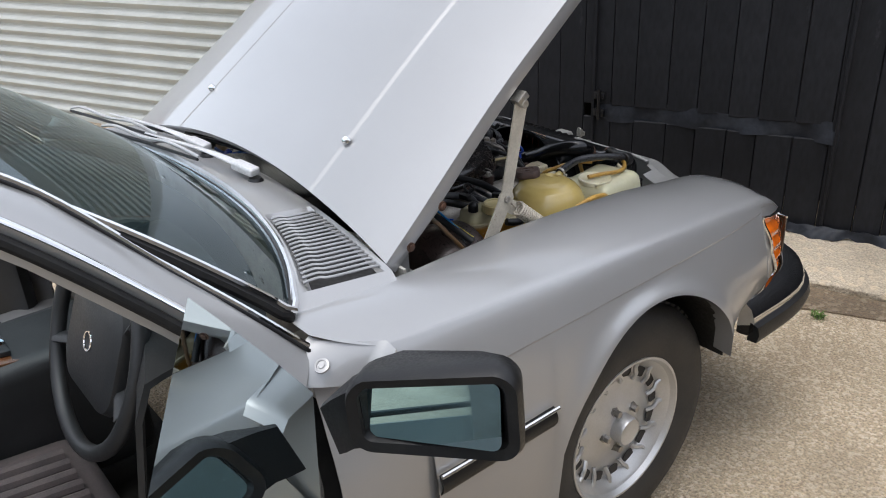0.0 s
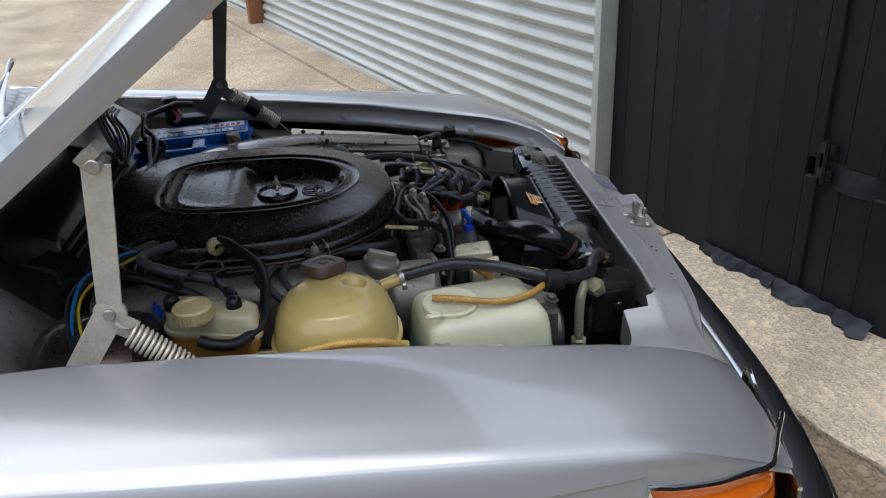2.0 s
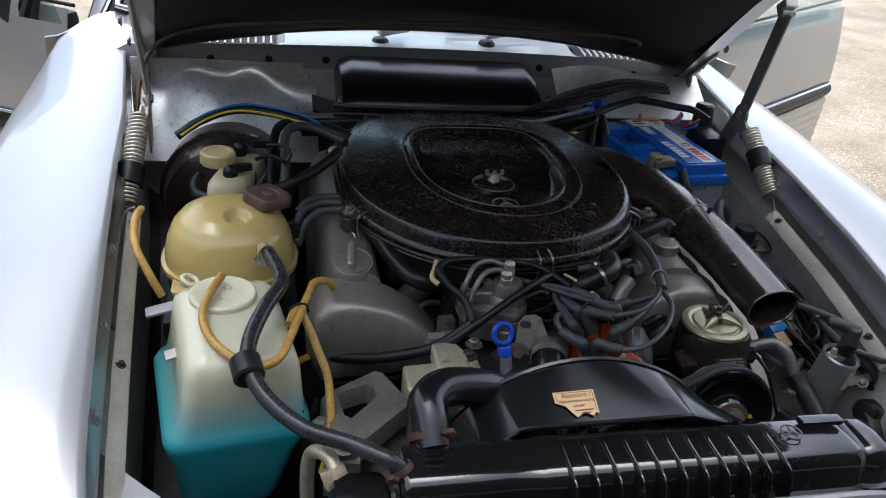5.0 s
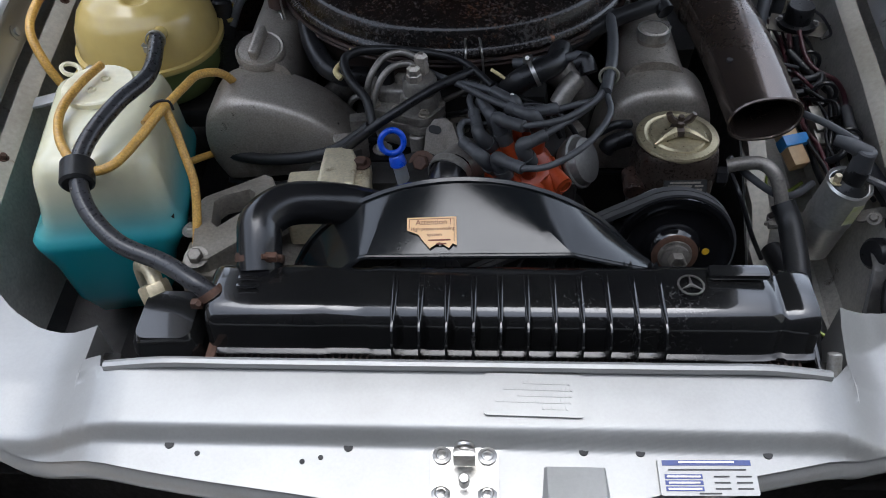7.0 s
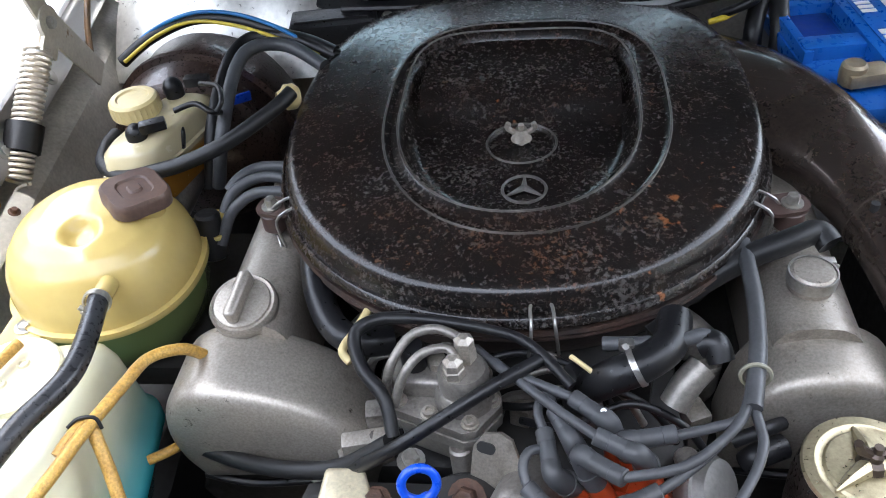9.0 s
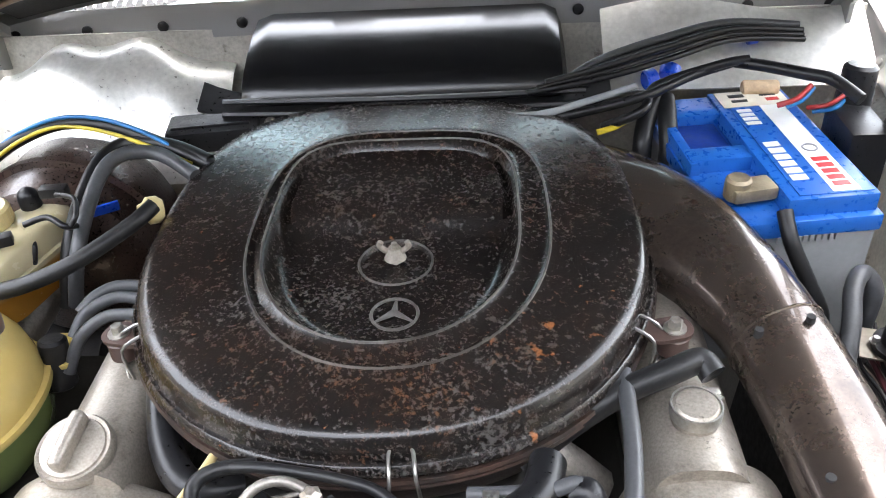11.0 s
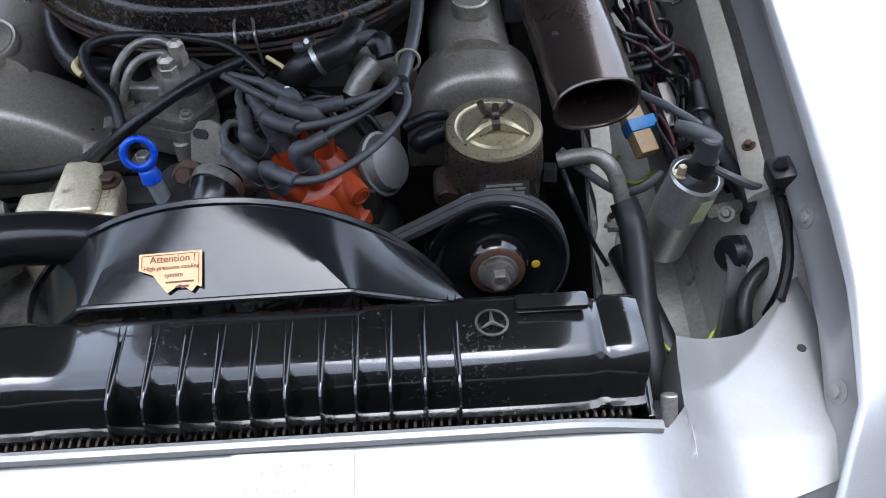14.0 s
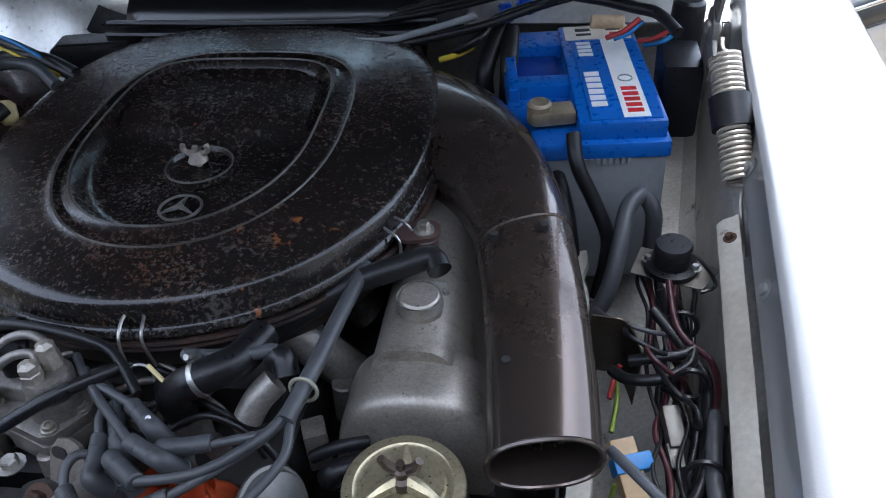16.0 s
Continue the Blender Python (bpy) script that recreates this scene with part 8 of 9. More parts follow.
bm = slab_of(B(), [(0.008, 0.078), (-0.008, 0.078), (-0.008, 0.112), (0.008, 0.112)], 0.0, 0.0004, ct @ Matrix.Rotation(radians(250), 4, "Z") @ Matrix.Translation((0, 0, 0)) @ frame_at((0.0282, 0, 0), (0, 1, 0), (0, 0, 1)))
part("paper_label", bm, surf("yellow_green_label", (0.62, 0.64, 0.30), (0.7, 0.68, 0.5), 60, 100, 0.5), ignition_coil)
bm = slab_of(B(), rrect(0.018, 0.036, 0.006), 0, 0.003, frame_at((0.530, -0.325, 0.645), (-0.25, -1, -0.1), (0.8, -0.2, 0.5)))
part("coil_bracket", bm, ALLOY_DARK, ignition_coil)
part("bracket_bolt", bolt(B(), (0.527, -0.336, 0.650), (-0.5, -0.3, 0.8), 0.0055, 0.005), ALLOY_DARK, ignition_coil)
bm = tube(B(), [(0.507, -0.320, 0.700), (0.520, -0.332, 0.700), (0.538, -0.340, 0.695), (0.560, -0.345, 0.690)], 0.0045, 8)
part("coil_wire", bm, GREY_LEAD, ignition_coil)

# ---- horns and small wall fittings beside the radiator ----
horn = thing("horn", (0.548, -0.40, 0.52), "grey horn on a bent bracket against the inner wing", "horn")
bm = loft(B(), [[(x + dx, y + dy, z) for dx, dy in ((-0.016, -0.006), (0.016, 0.006), (0.013, 0.012), (-0.018, 0.0))] for x, y, z in ((0.548, -0.350, 0.612), (0.546, -0.372, 0.606), (0.534, -0.405, 0.585), (0.522, -0.440, 0.555))])
part("horn_bracket", bm, BAY_BLACK, horn)
bm = lathe(B(), [(0, -0.012), (0.018, -0.012), (0.020, -0.009), (0.017, -0.006), (0.020, -0.003), (0.017, 0), (0.020, 0.003), (0.016, 0.008), (0, 0.010)], Matrix.Translation((0.538, -0.352, 0.606)) @ Vector((-0.9, -0.3, 0.3)).to_track_quat("Z", "Y").to_matrix().to_4x4(), 24)
part("horn_disc", bm, BLACK_PLASTIC, horn)
part("horn_body", box(B(), (0.562, -0.356, 0.606), (0.036, 0.044, 0.030), (0, 14, 24), bev=0.008, seg=3), BAY_BLACK, horn)
bm = tube(B(), [(0.578, -0.384, 0.640), (0.556, -0.393, 0.632), (0.533, -0.412, 0.622), (0.524, -0.434, 0.610), (0.526, -0.452, 0.590), (0.534, -0.466, 0.55)], 0.0085, 12)
solo("wall_hose", bm, RUBBER, "black rubber hose bent against the inner wing", "hose")
bm = tube(B(), [(0.560, -0.350, 0.700), (0.557, -0.380, 0.695), (0.553, -0.412, 0.688), (0.545, -0.440, 0.680), (0.532, -0.466, 0.668)], 0.005, 8)
solo("edge_seal", bm, RUBBER, "black rubber seal along the inner wing edge", "seal")
# relay with a bayonet cap on a plate
relay = thing("relay_socket", (0.52, 0.05, 0.68), "round black screw-cap socket on a bent plate", "socket")
bm = slab_of(B(), [(-0.040, -0.018), (0.036, -0.024), (0.050, 0.010), (0.012, 0.022), (-0.036, 0.024)], 0, 0.002, frame_at((0.523, 0.045, 0.690), (1, -0.25, 0), (0.2, 1, 0.1)))
part("bent_plate", bm, surf("oily_plate", (0.20, 0.18, 0.15), (0.12, 0.11, 0.09), 20, 200, 0.4, 0.2, 0.6), relay)
bm = lathe(B(), [(0.028, 0), (0.028, 0.006), (0.020, 0.008), (0.020, 0.030), (0.018, 0.033), (0, 0.033)], Matrix.Translation((0.523, 0.045, 0.692)), 28)
part("socket_cap", bm, BLACK_PLASTIC, relay)
for dx, dy in ((-0.024, 0.006), (0.024, -0.008)):
    part("socket_screw", bolt(B(), (0.523 + dx, 0.045 + dy, 0.697), (0, 0, 1), 0.004), STEEL, relay)
part("cap_strap", tube(B(), [(0.530, 0.040, 0.724), (0.550, 0.028, 0.715), (0.565, 0.015, 0.695), (0.550, 0.008, 0.690)], 0.002, 6), BLACK_PLASTIC, relay)
# loose connectors
conn = thing("wire_connector", (0.475, -0.19, 0.60), "tan plastic wire connector with a blue clip", "connector")
cmx = Matrix.Translation((0.470, -0.185, 0.640)) @ Matrix.Rotation(radians(18), 4, "Z") @ Matrix.Rotation(radians(25), 4, "X")
part("connector_body", box(B(), (0, 0, 0), (0.024, 0.060, 0.020), bev=0.003), surf("tan_plastic", (0.42, 0.28, 0.14), None, 20, 100, 0.5), conn, m=cmx)
part("blue_clip", box(B(), (0.004, 0.006, 0.002), (0.036, 0.016, 0.022), bev=0.002), WIRE_BLUE, conn, m=cmx)
bm = box(B(), (0.512, -0.140, 0.650), (0.016, 0.040, 0.020), (20, 0, 10), bev=0.002)
box(bm, (0.513, -0.165, 0.642), (0.014, 0.024, 0.008), (20, 0, 10), bev=0.002)
solo("ballast_block", bm, surf("pale_grey_metal_block", (0.15, 0.14, 0.12), None, 20, 160, 0.4, 0.1, 0.4), "small pale metal resistor block on the inner wing", "resistor")
bm = sheet(B(), lambda u, v: (0.438 + 0.055 * u, -0.030 - 0.008 * u + 0.03 * (1 - v), 0.690 - 0.11 * (1 - v) - 0.05 * max(0, u - 0.5) ** 2 * 4), lin(0, 1, 10), lin(0, 1, 4), 0.002)
solo("heat_shield", bm, surf("brown_steel_shield", (0.10, 0.085, 0.065), (0.07, 0.055, 0.042), 20, 200, 0.35, 0.2, 0.6), "bent brown steel heat shield beside the duct", "shield")
bm = B()
loft(bm, [[(0.412 + 0.004 * math.sin(y * 90) + dx, y, 0.665 - 0.18 * step(-0.1, -0.45, y) + dz) for dx, dz in ((0, 0), (0.022, 0.004), (0.024, -0.004), (0.004, -0.026))] for y in lin(-0.46, 0.10, 24)])
part("chassis_flange", bm, surf("cream_flange_paint", (0.56, 0.53, 0.45), (0.42, 0.39, 0.32), 9, 160, 0.5, 0.15, 0.1, 0.06, 0.12, rust=(0.15, 0.11, 0.07), rust_at=0.62, rust_size=16), car, "cream ragged flange along the chassis leg")
# added near-black sheet, the shade below the flange is in its colour
bm = sheet(B(), lambda u, v: (0.408 - 0.02 * v, u, 0.655 - 0.18 * step(-0.1, -0.45, u) - 0.30 * v), lin(-0.46, 0.12, 10), lin(0, 1, 3), 0.003)
part("chassis_leg", bm, BLACK_DIRT_SHADE, car)

# ---- battery ----
battery = thing("battery", (0.436, 0.265, 0.58), "blue and grey car battery with a white label", "battery")
BT = Matrix.Translation((0.422, 0.281, 0.006)) @ Matrix.Rotation(radians(6), 4, "Z")
part("case", box(B(), (0, 0, 0.675), (0.172, 0.276, 0.18), bev=0.004), GREY_PLASTIC, battery, m=BT)
part("lid_lower", box(B(), (0, 0, 0.770), (0.178, 0.282, 0.020), bev=0.003), BLUE, battery, m=BT)
bm = box(B(), (0.036, 0, 0.789), (0.098, 0.262, 0.024), bev=0.003)
for y, l_ in ((0.105, 0.05), (-0.015, 0.03)):
    part("lid_bridge", box(B(), (-0.045, y, 0.787), (0.078, l_, 0.020), bev=0.003), BLUE, battery, m=BT)
part("lid_rim", box(B(), (-0.080, 0.04, 0.786), (0.012, 0.15, 0.018), bev=0.002), BLUE, battery, m=BT)
part("lid_upper", bm, BLUE, battery, m=BT)
# recess floor takes a darker lid blue, with its shade in the colour
part("handle_recess", box(B(), (-0.046, 0.045, 0.7815), (0.054, 0.085, 0.004), bev=0.001), surf("shaded_blue_recess", (0.008, 0.04, 0.26), None, 10, 100, 0.4), battery, m=BT)
for i in range(10):
    part("vent_tooth", box(B(), (-0.02 + 0.007 * i, -0.1395, 0.757), (0.004, 0.004, 0.008)), GREY_PLASTIC, battery, m=BT)
lab = part("label", box(B(), (0.040, 0.0, 0.8017), (0.080, 0.250, 0.0010)), BLUE, battery, m=BT)
part("white_stripe", box(B(), (0.052, -0.020, 0.8024), (0.030, 0.205, 0.0008)), WHITE_LABEL, lab, m=BT)
part("rear_label", box(B(), (0.036, 0.104, 0.8025), (0.085, 0.042, 0.0008)), surf("cream_label", (0.72, 0.66, 0.54), None, 20, 80, 0.5), lab, m=BT)
bm = B()
for i in range(5):
    box(bm, (0.052, -0.108 + 0.013 * i, 0.8030), (0.018, 0.0085, 0.0005))
part("red_mark", bm, RED_INK, lab, "row of red bars", m=BT)
bm = torus(B(), 0.008, 0.0012, Matrix.Translation((0.052, -0.030, 0.8030)), 20, 5)
part("ring_mark", bm, surf("grey_ink", (0.3, 0.3, 0.32), None, 20, 80, 0.4), lab, m=BT)
for i in range(10):
    yb = 0.072 - 0.011 * i if i < 4 else -0.015 - 0.015 * (i - 4)
    part("white_bar", box(B(), (0.014, yb, 0.8026), (0.018, 0.0075 if i < 4 else 0.011, 0.0006)), WHITE_LABEL, lab, m=BT)
bm = B()
for x, y, w, h in ((0.018, 0.112, 0.02, 0.008), (0.018, 0.098, 0.02, 0.006), (0.058, 0.110, 0.02, 0.004)):
    box(bm, (x, y, 0.8032), (w, h, 0.0005))
part("print_bars", bm, INK_HOLE_BLACK, lab, m=BT)
part("orange_mark", box(B(), (0.060, 0.098, 0.8032), (0.016, 0.008, 0.0005)), RED_INK, lab, m=BT)
bm = box(B(), (-0.040, -0.095, 0.795), (0.050, 0.030, 0.016), (0, 0, 6), bev=0.004)
cyl(bm, (-0.055, -0.095, 0.785), (-0.055, -0.095, 0.812), 0.014, seg=16, bev=0.003)
part("terminal_clamp", bm, surf("dull_lead_brass", (0.36, 0.30, 0.20), (0.22, 0.18, 0.12), 30, 200, 0.5, 0.2, 0.6), battery, m=BT)
bm = cyl(B(), (0.030, 0.125, 0.808), (0.075, 0.118, 0.808), 0.010, seg=16, bev=0.002)
part("cork_roll", bm, surf("pale_cork", (0.55, 0.40, 0.25), None, 40, 200, 0.7), battery, m=BT)
bm = box(B(), (0.545, 0.30, 0.775), (0.05, 0.09, 0.10), bev=0.012)
fuse_holder = thing("fuse_holder", (0.545, 0.30, 0.725), "tall black plastic holder beside the battery", "fuse holder")
part("holder_body", bm, BLACK_PLASTIC, fuse_holder)
part("holder_cap", cyl(B(), (0.553, 0.345, 0.80), (0.556, 0.350, 0.868), 0.022, 0.020, 20, 0.004), BLACK_PLASTIC, fuse_holder)
wiring_loom = thing("wiring_loom", (0.53, -0.12, 0.62), "bundle of black wires with a maroon one on the inner wing", "wiring")
for y in (-0.10, -0.205, -0.02):
    bm = torus(B(), 0.016, 0.003, frame_at((0.530, y, 0.668), (1, 0, 0.3), (0, 0.2, 1)), 20, 6)
    part("cable_tie", bm, BLACK_PLASTIC, wiring_loom)
firewall_cables = thing("firewall_cables", (0.25, 0.45, 0.80), "cables and hoses run along the firewall", "wiring")
for p_, ax in (((0.352, 0.440, 0.826), (0.2, 0.6, 0.5)), ((0.47, 0.50, 0.85), (0.9, 0.1, 0.1)), ((0.325, 0.43, 0.82), (0.9, 0.3, 0.1))):
    p_, ax = Vector(p_), Vector(ax).normalized()
    part("blue_clamp", cyl(B(), p_ - ax * 0.008, p_ + ax * 0.008, 0.014, seg=18, bev=0.002), BLUE_RING, firewall_cables)

# ---- hoses, pipes and wires ----
hose(expansion_tank, "overflow_hose", .0098, HOSE_GREY, [(-0.366, -0.159, 0.795), (-0.348, -0.249, 0.800), (-0.368, -0.311, 0.800), (-0.386, -0.366, 0.790), (-0.387, -0.406, 0.778), (-0.367, -0.450, 0.765), (-0.327, -0.486, 0.750), (-0.276, -0.505, 0.740), (-0.239, -0.527, 0.735), (-0.221, -0.534, 0.722)], "ribbed black hose")
hose(washer_bottle, "washer_hose", .0055, YELLOW_HOSE, [(-0.426, -0.207, 0.785), (-0.438, -0.249, 0.785), (-0.446, -0.294, 0.780), (-0.436, -0.336, 0.775), (-0.411, -0.374, 0.772), (-0.380, -0.398, 0.772), (-0.354, -0.388, 0.774), (-0.338, -0.345, 0.777), (-0.325, -0.300, 0.781), (-0.311, -0.248, 0.780), (-0.303, -0.216, 0.776), (-0.284, -0.196, 0.766), (-0.272, -0.184, 0.745), (-0.262, -0.165, 0.70)], "braided amber hose")
hose(washer_bottle, "washer_hose", .0055, YELLOW_HOSE, [(-0.340, -0.318, 0.776), (-0.328, -0.288, 0.780), (-0.316, -0.300, 0.764), (-0.303, -0.322, 0.738), (-0.290, -0.350, 0.705), (-0.290, -0.395, 0.650), (-0.300, -0.410, 0.610)], "braided amber hose")
hose(washer_bottle, "hose_tie", .0016, BLACK_PLASTIC, [(-0.338, -0.296, 0.784), (-0.330, -0.290, 0.788), (-0.318, -0.287, 0.786), (-0.314, -0.290, 0.776)])
hose(washer_bottle, "washer_hose", .005, YELLOW_HOSE, [(-0.333, -0.243, 0.660), (-0.316, -0.232, 0.660), (-0.299, -0.207, 0.650)], "braided amber hose")
hose(washer_bottle, "washer_hose", .006, YELLOW_HOSE, [(-0.511, -0.167, 0.730), (-0.526, -0.160, 0.760), (-0.547, -0.128, 0.790), (-0.554, -0.066, 0.800), (-0.553, -0.011, 0.790)], "braided amber hose")
hose(radiator, "radiator_hose", .0238, HOSE_GLOSS, [(-0.181, -0.496, 0.718), (-0.183, -0.471, 0.738), (-0.182, -0.450, 0.748), (-0.158, -0.424, 0.748), (-0.110, -0.405, 0.732), (-0.062, -0.392, 0.708), (-0.024, -0.382, 0.692), (0.002, -0.362, 0.696), (0.0115, -0.338, 0.710), (0.0145, -0.318, 0.714)], "thick black radiator hose")
hose(brake_booster, "reservoir_hose", .009, RUBBER, [(-0.245, 0.133, 0.832), (-0.262, 0.108, 0.825), (-0.308, 0.067, 0.810), (-0.354, 0.053, 0.795), (-0.391, 0.051, 0.785), (-0.437, 0.053, 0.775), (-0.477, 0.086, 0.770), (-0.484, 0.118, 0.775), (-0.477, 0.139, 0.780)])
hose(brake_booster, "vacuum_pipe", .0085, GREY_LEAD, [(-0.355, 0.107, 0.720), (-0.335, 0.120, 0.790), (-0.334, 0.201, 0.825), (-0.318, 0.240, 0.835), (-0.277, 0.249, 0.830), (-0.225, 0.212, 0.820)])
hose(brake_booster, "vacuum_pipe", .0085, RUBBER, [(-0.367, 0.109, 0.715), (-0.359, 0.148, 0.780), (-0.352, 0.225, 0.820), (-0.332, 0.274, 0.830), (-0.271, 0.270, 0.830), (-0.217, 0.246, 0.820)])
hose(brake_booster, "blue_wire", .0026, WIRE_BLUE, [(-0.528, 0.292, 0.800), (-0.481, 0.307, 0.830), (-0.422, 0.311, 0.850), (-0.366, 0.307, 0.850), (-0.298, 0.274, 0.845), (-0.240, 0.253, 0.820)])
hose(brake_booster, "yellow_wire", .0026, WIRE_YELLOW, [(-0.519, 0.280, 0.800), (-0.474, 0.300, 0.825), (-0.424, 0.307, 0.840), (-0.365, 0.295, 0.840), (-0.298, 0.264, 0.835), (-0.238, 0.241, 0.820)])
hose(brake_booster, "wire_sheath", .0085, RUBBER, [(-0.528, 0.289, 0.795), (-0.486, 0.306, 0.820), (-0.428, 0.319, 0.838), (-0.363, 0.311, 0.838), (-0.286, 0.274, 0.832), (-0.209, 0.240, 0.815)])
hose(brake_booster, "sensor_lead", .003, BLACK_PLASTIC, [(-0.365, 0.163, 0.830), (-0.337, 0.147, 0.835), (-0.326, 0.123, 0.830), (-0.332, 0.116, 0.820)])
hose(brake_booster, "sensor_lead", .0035, BLACK_PLASTIC, [(-0.385, 0.120, 0.820), (-0.361, 0.126, 0.825), (-0.339, 0.116, 0.820), (-0.335, 0.131, 0.810)])
hose(brake_booster, "sensor_lead", .0035, BLACK_PLASTIC, [(-0.399, 0.139, 0.800), (-0.386, 0.123, 0.790), (-0.390, 0.108, 0.760)])
hose(engine, "breather_hose", .0116, RUBBER, [(0.132, -0.135, 0.735), (0.160, -0.120, 0.755), (0.211, -0.095, 0.775), (0.261, -0.079, 0.788), (0.285, -0.070, 0.790), (0.294, -0.082, 0.785)], "long black breather hose")
hose(engine, "vacuum_hose", .014, BLACK_PLASTIC, [(-0.194, -0.048, 0.765), (-0.178, -0.107, 0.755), (-0.156, -0.147, 0.745), (-0.130, -0.160, 0.738), (-0.102, -0.150, 0.730)])
hose(engine, "vacuum_hose", .006, RUBBER, [(-0.084, -0.262, 0.735), (-0.092, -0.239, 0.755), (-0.113, -0.217, 0.770), (-0.122, -0.190, 0.780), (-0.105, -0.177, 0.785), (-0.075, -0.173, 0.785)])
hose(engine, "vacuum_hose", .0045, RUBBER, [(-0.105, -0.175, 0.785), (-0.062, -0.180, 0.790), (-0.003, -0.192, 0.790), (0.030, -0.204, 0.785), (0.063, -0.238, 0.775)])
hose(engine, "fuel_pipe", .0042, ALLOY_DARK, [(-0.094, -0.225, 0.745), (-0.087, -0.220, 0.775), (-0.071, -0.200, 0.790), (-0.048, -0.196, 0.795), (-0.026, -0.203, 0.790)])
hose(engine, "fuel_pipe", .0042, ALLOY_DARK, [(-0.085, -0.237, 0.745), (-0.074, -0.228, 0.775), (-0.059, -0.216, 0.787), (-0.038, -0.213, 0.790), (-0.030, -0.223, 0.785)])
hose(engine, "throttle_cable", .006, BLACK_PLASTIC, [(-0.127, -0.276, 0.700), (-0.080, -0.278, 0.742), (-0.038, -0.263, 0.765), (0.000, -0.242, 0.778), (0.038, -0.215, 0.780)], "black sleeved cable")
hose(engine, "cover_seal_hose", .008, RUBBER, [(-0.283, -0.227, 0.660), (-0.239, -0.244, 0.665), (-0.187, -0.261, 0.680), (-0.134, -0.270, 0.700), (-0.086, -0.268, 0.735)])
hose(engine, "idle_hose", .01, BLACK_PLASTIC, [(0.063, -0.199, 0.745), (0.075, -0.220, 0.750), (0.083, -0.218, 0.755)])
hose(engine, "vacuum_hose", .006, GREY_LEAD, [(0.089, -0.197, 0.780), (0.117, -0.201, 0.785), (0.152, -0.201, 0.790), (0.170, -0.196, 0.790), (0.179, -0.208, 0.785)])
hose(engine, "starter_valve", .0125, ALLOY_DARK, [(0.146, -0.228, 0.740), (0.156, -0.218, 0.755), (0.169, -0.207, 0.765)])
hose(engine, "sensor_plug", .011, BLACK_PLASTIC, [(0.167, -0.198, 0.780), (0.177, -0.200, 0.785), (0.182, -0.211, 0.775)])
hose(engine, "coolant_pipe", .011, BLACK_PLASTIC, [(0.210, -0.241, 0.680), (0.218, -0.240, 0.690), (0.240, -0.230, 0.690)])
hose(engine, "vacuum_hose", .0022, CAP_YELLOW, [(0.062, -0.211, 0.780), (0.077, -0.221, 0.775), (0.085, -0.227, 0.770)])
hose(engine, "vacuum_hose", .004, CAP_YELLOW, [(-0.125, -0.208, 0.765), (-0.133, -0.198, 0.770), (-0.124, -0.171, 0.770), (-0.116, -0.142, 0.770)])
hose(engine, "injector_pipe", .0065, GREY_LEAD, [(-0.245, 0.068, 0.775), (-0.281, 0.075, 0.770), (-0.303, 0.064, 0.765), (-0.316, 0.051, 0.755)])
hose(engine, "injector_pipe", .0065, GREY_LEAD, [(-0.240, 0.049, 0.772), (-0.278, 0.060, 0.767), (-0.308, 0.048, 0.757), (-0.319, 0.029, 0.740)])
hose(engine, "injector_pipe", .0065, GREY_LEAD, [(-0.240, 0.029, 0.770), (-0.278, 0.032, 0.765), (-0.304, 0.017, 0.750), (-0.318, -0.001, 0.720)])
hose(engine, "belt_lead", .006, RUBBER, [(0.197, -0.234, 0.700), (0.218, -0.230, 0.710), (0.241, -0.214, 0.700)])
for pts in ([(0.138, -0.280, 0.770), (0.164, -0.275, 0.774), (0.183, -0.270, 0.777), (0.195, -0.256, 0.780), (0.206, -0.215, 0.786)],
            [(0.097, -0.321, 0.776), (0.140, -0.312, 0.778), (0.173, -0.287, 0.780), (0.191, -0.262, 0.782), (0.205, -0.215, 0.788)],
            [(0.095, -0.367, 0.752), (0.122, -0.371, 0.758), (0.152, -0.356, 0.764), (0.180, -0.327, 0.768), (0.200, -0.289, 0.772), (0.199, -0.256, 0.778), (0.208, -0.215, 0.784)],
            [(0.064, -0.250, 0.775), (0.038, -0.237, 0.775), (0.010, -0.222, 0.772), (-0.018, -0.190, 0.765)],
            [(0.080, -0.289, 0.780), (0.050, -0.262, 0.777), (0.018, -0.231, 0.775), (0.000, -0.208, 0.768)],
            [(0.041, -0.272, 0.760), (0.036, -0.258, 0.766), (0.040, -0.244, 0.768), (0.055, -0.234, 0.764)],
            [(0.049, -0.255, 0.765), (0.045, -0.244, 0.768), (0.036, -0.232, 0.768), (0.018, -0.214, 0.762)],
            [(0.029, -0.316, 0.750), (0.025, -0.302, 0.757), (0.030, -0.290, 0.760), (0.042, -0.284, 0.754)],
            [(0.122, -0.327, 0.768), (0.134, -0.320, 0.772), (0.156, -0.302, 0.774), (0.180, -0.278, 0.777), (0.196, -0.256, 0.780)]):
    hose(distributor, "ignition_lead", 0.0040, GREY_LEAD, pts)
hose(distributor, "lead_sleeve", .0072, GREY_LEAD, [(0.196, -0.262, 0.782), (0.201, -0.241, 0.785), (0.209, -0.204, 0.790), (0.216, -0.148, 0.790), (0.221, -0.072, 0.780)])
hose(distributor, "coil_lead", .0045, GREY_LEAD, [(0.446, -0.231, 0.730), (0.464, -0.257, 0.735), (0.480, -0.277, 0.735), (0.492, -0.295, 0.735)], "grey lead to the coil")
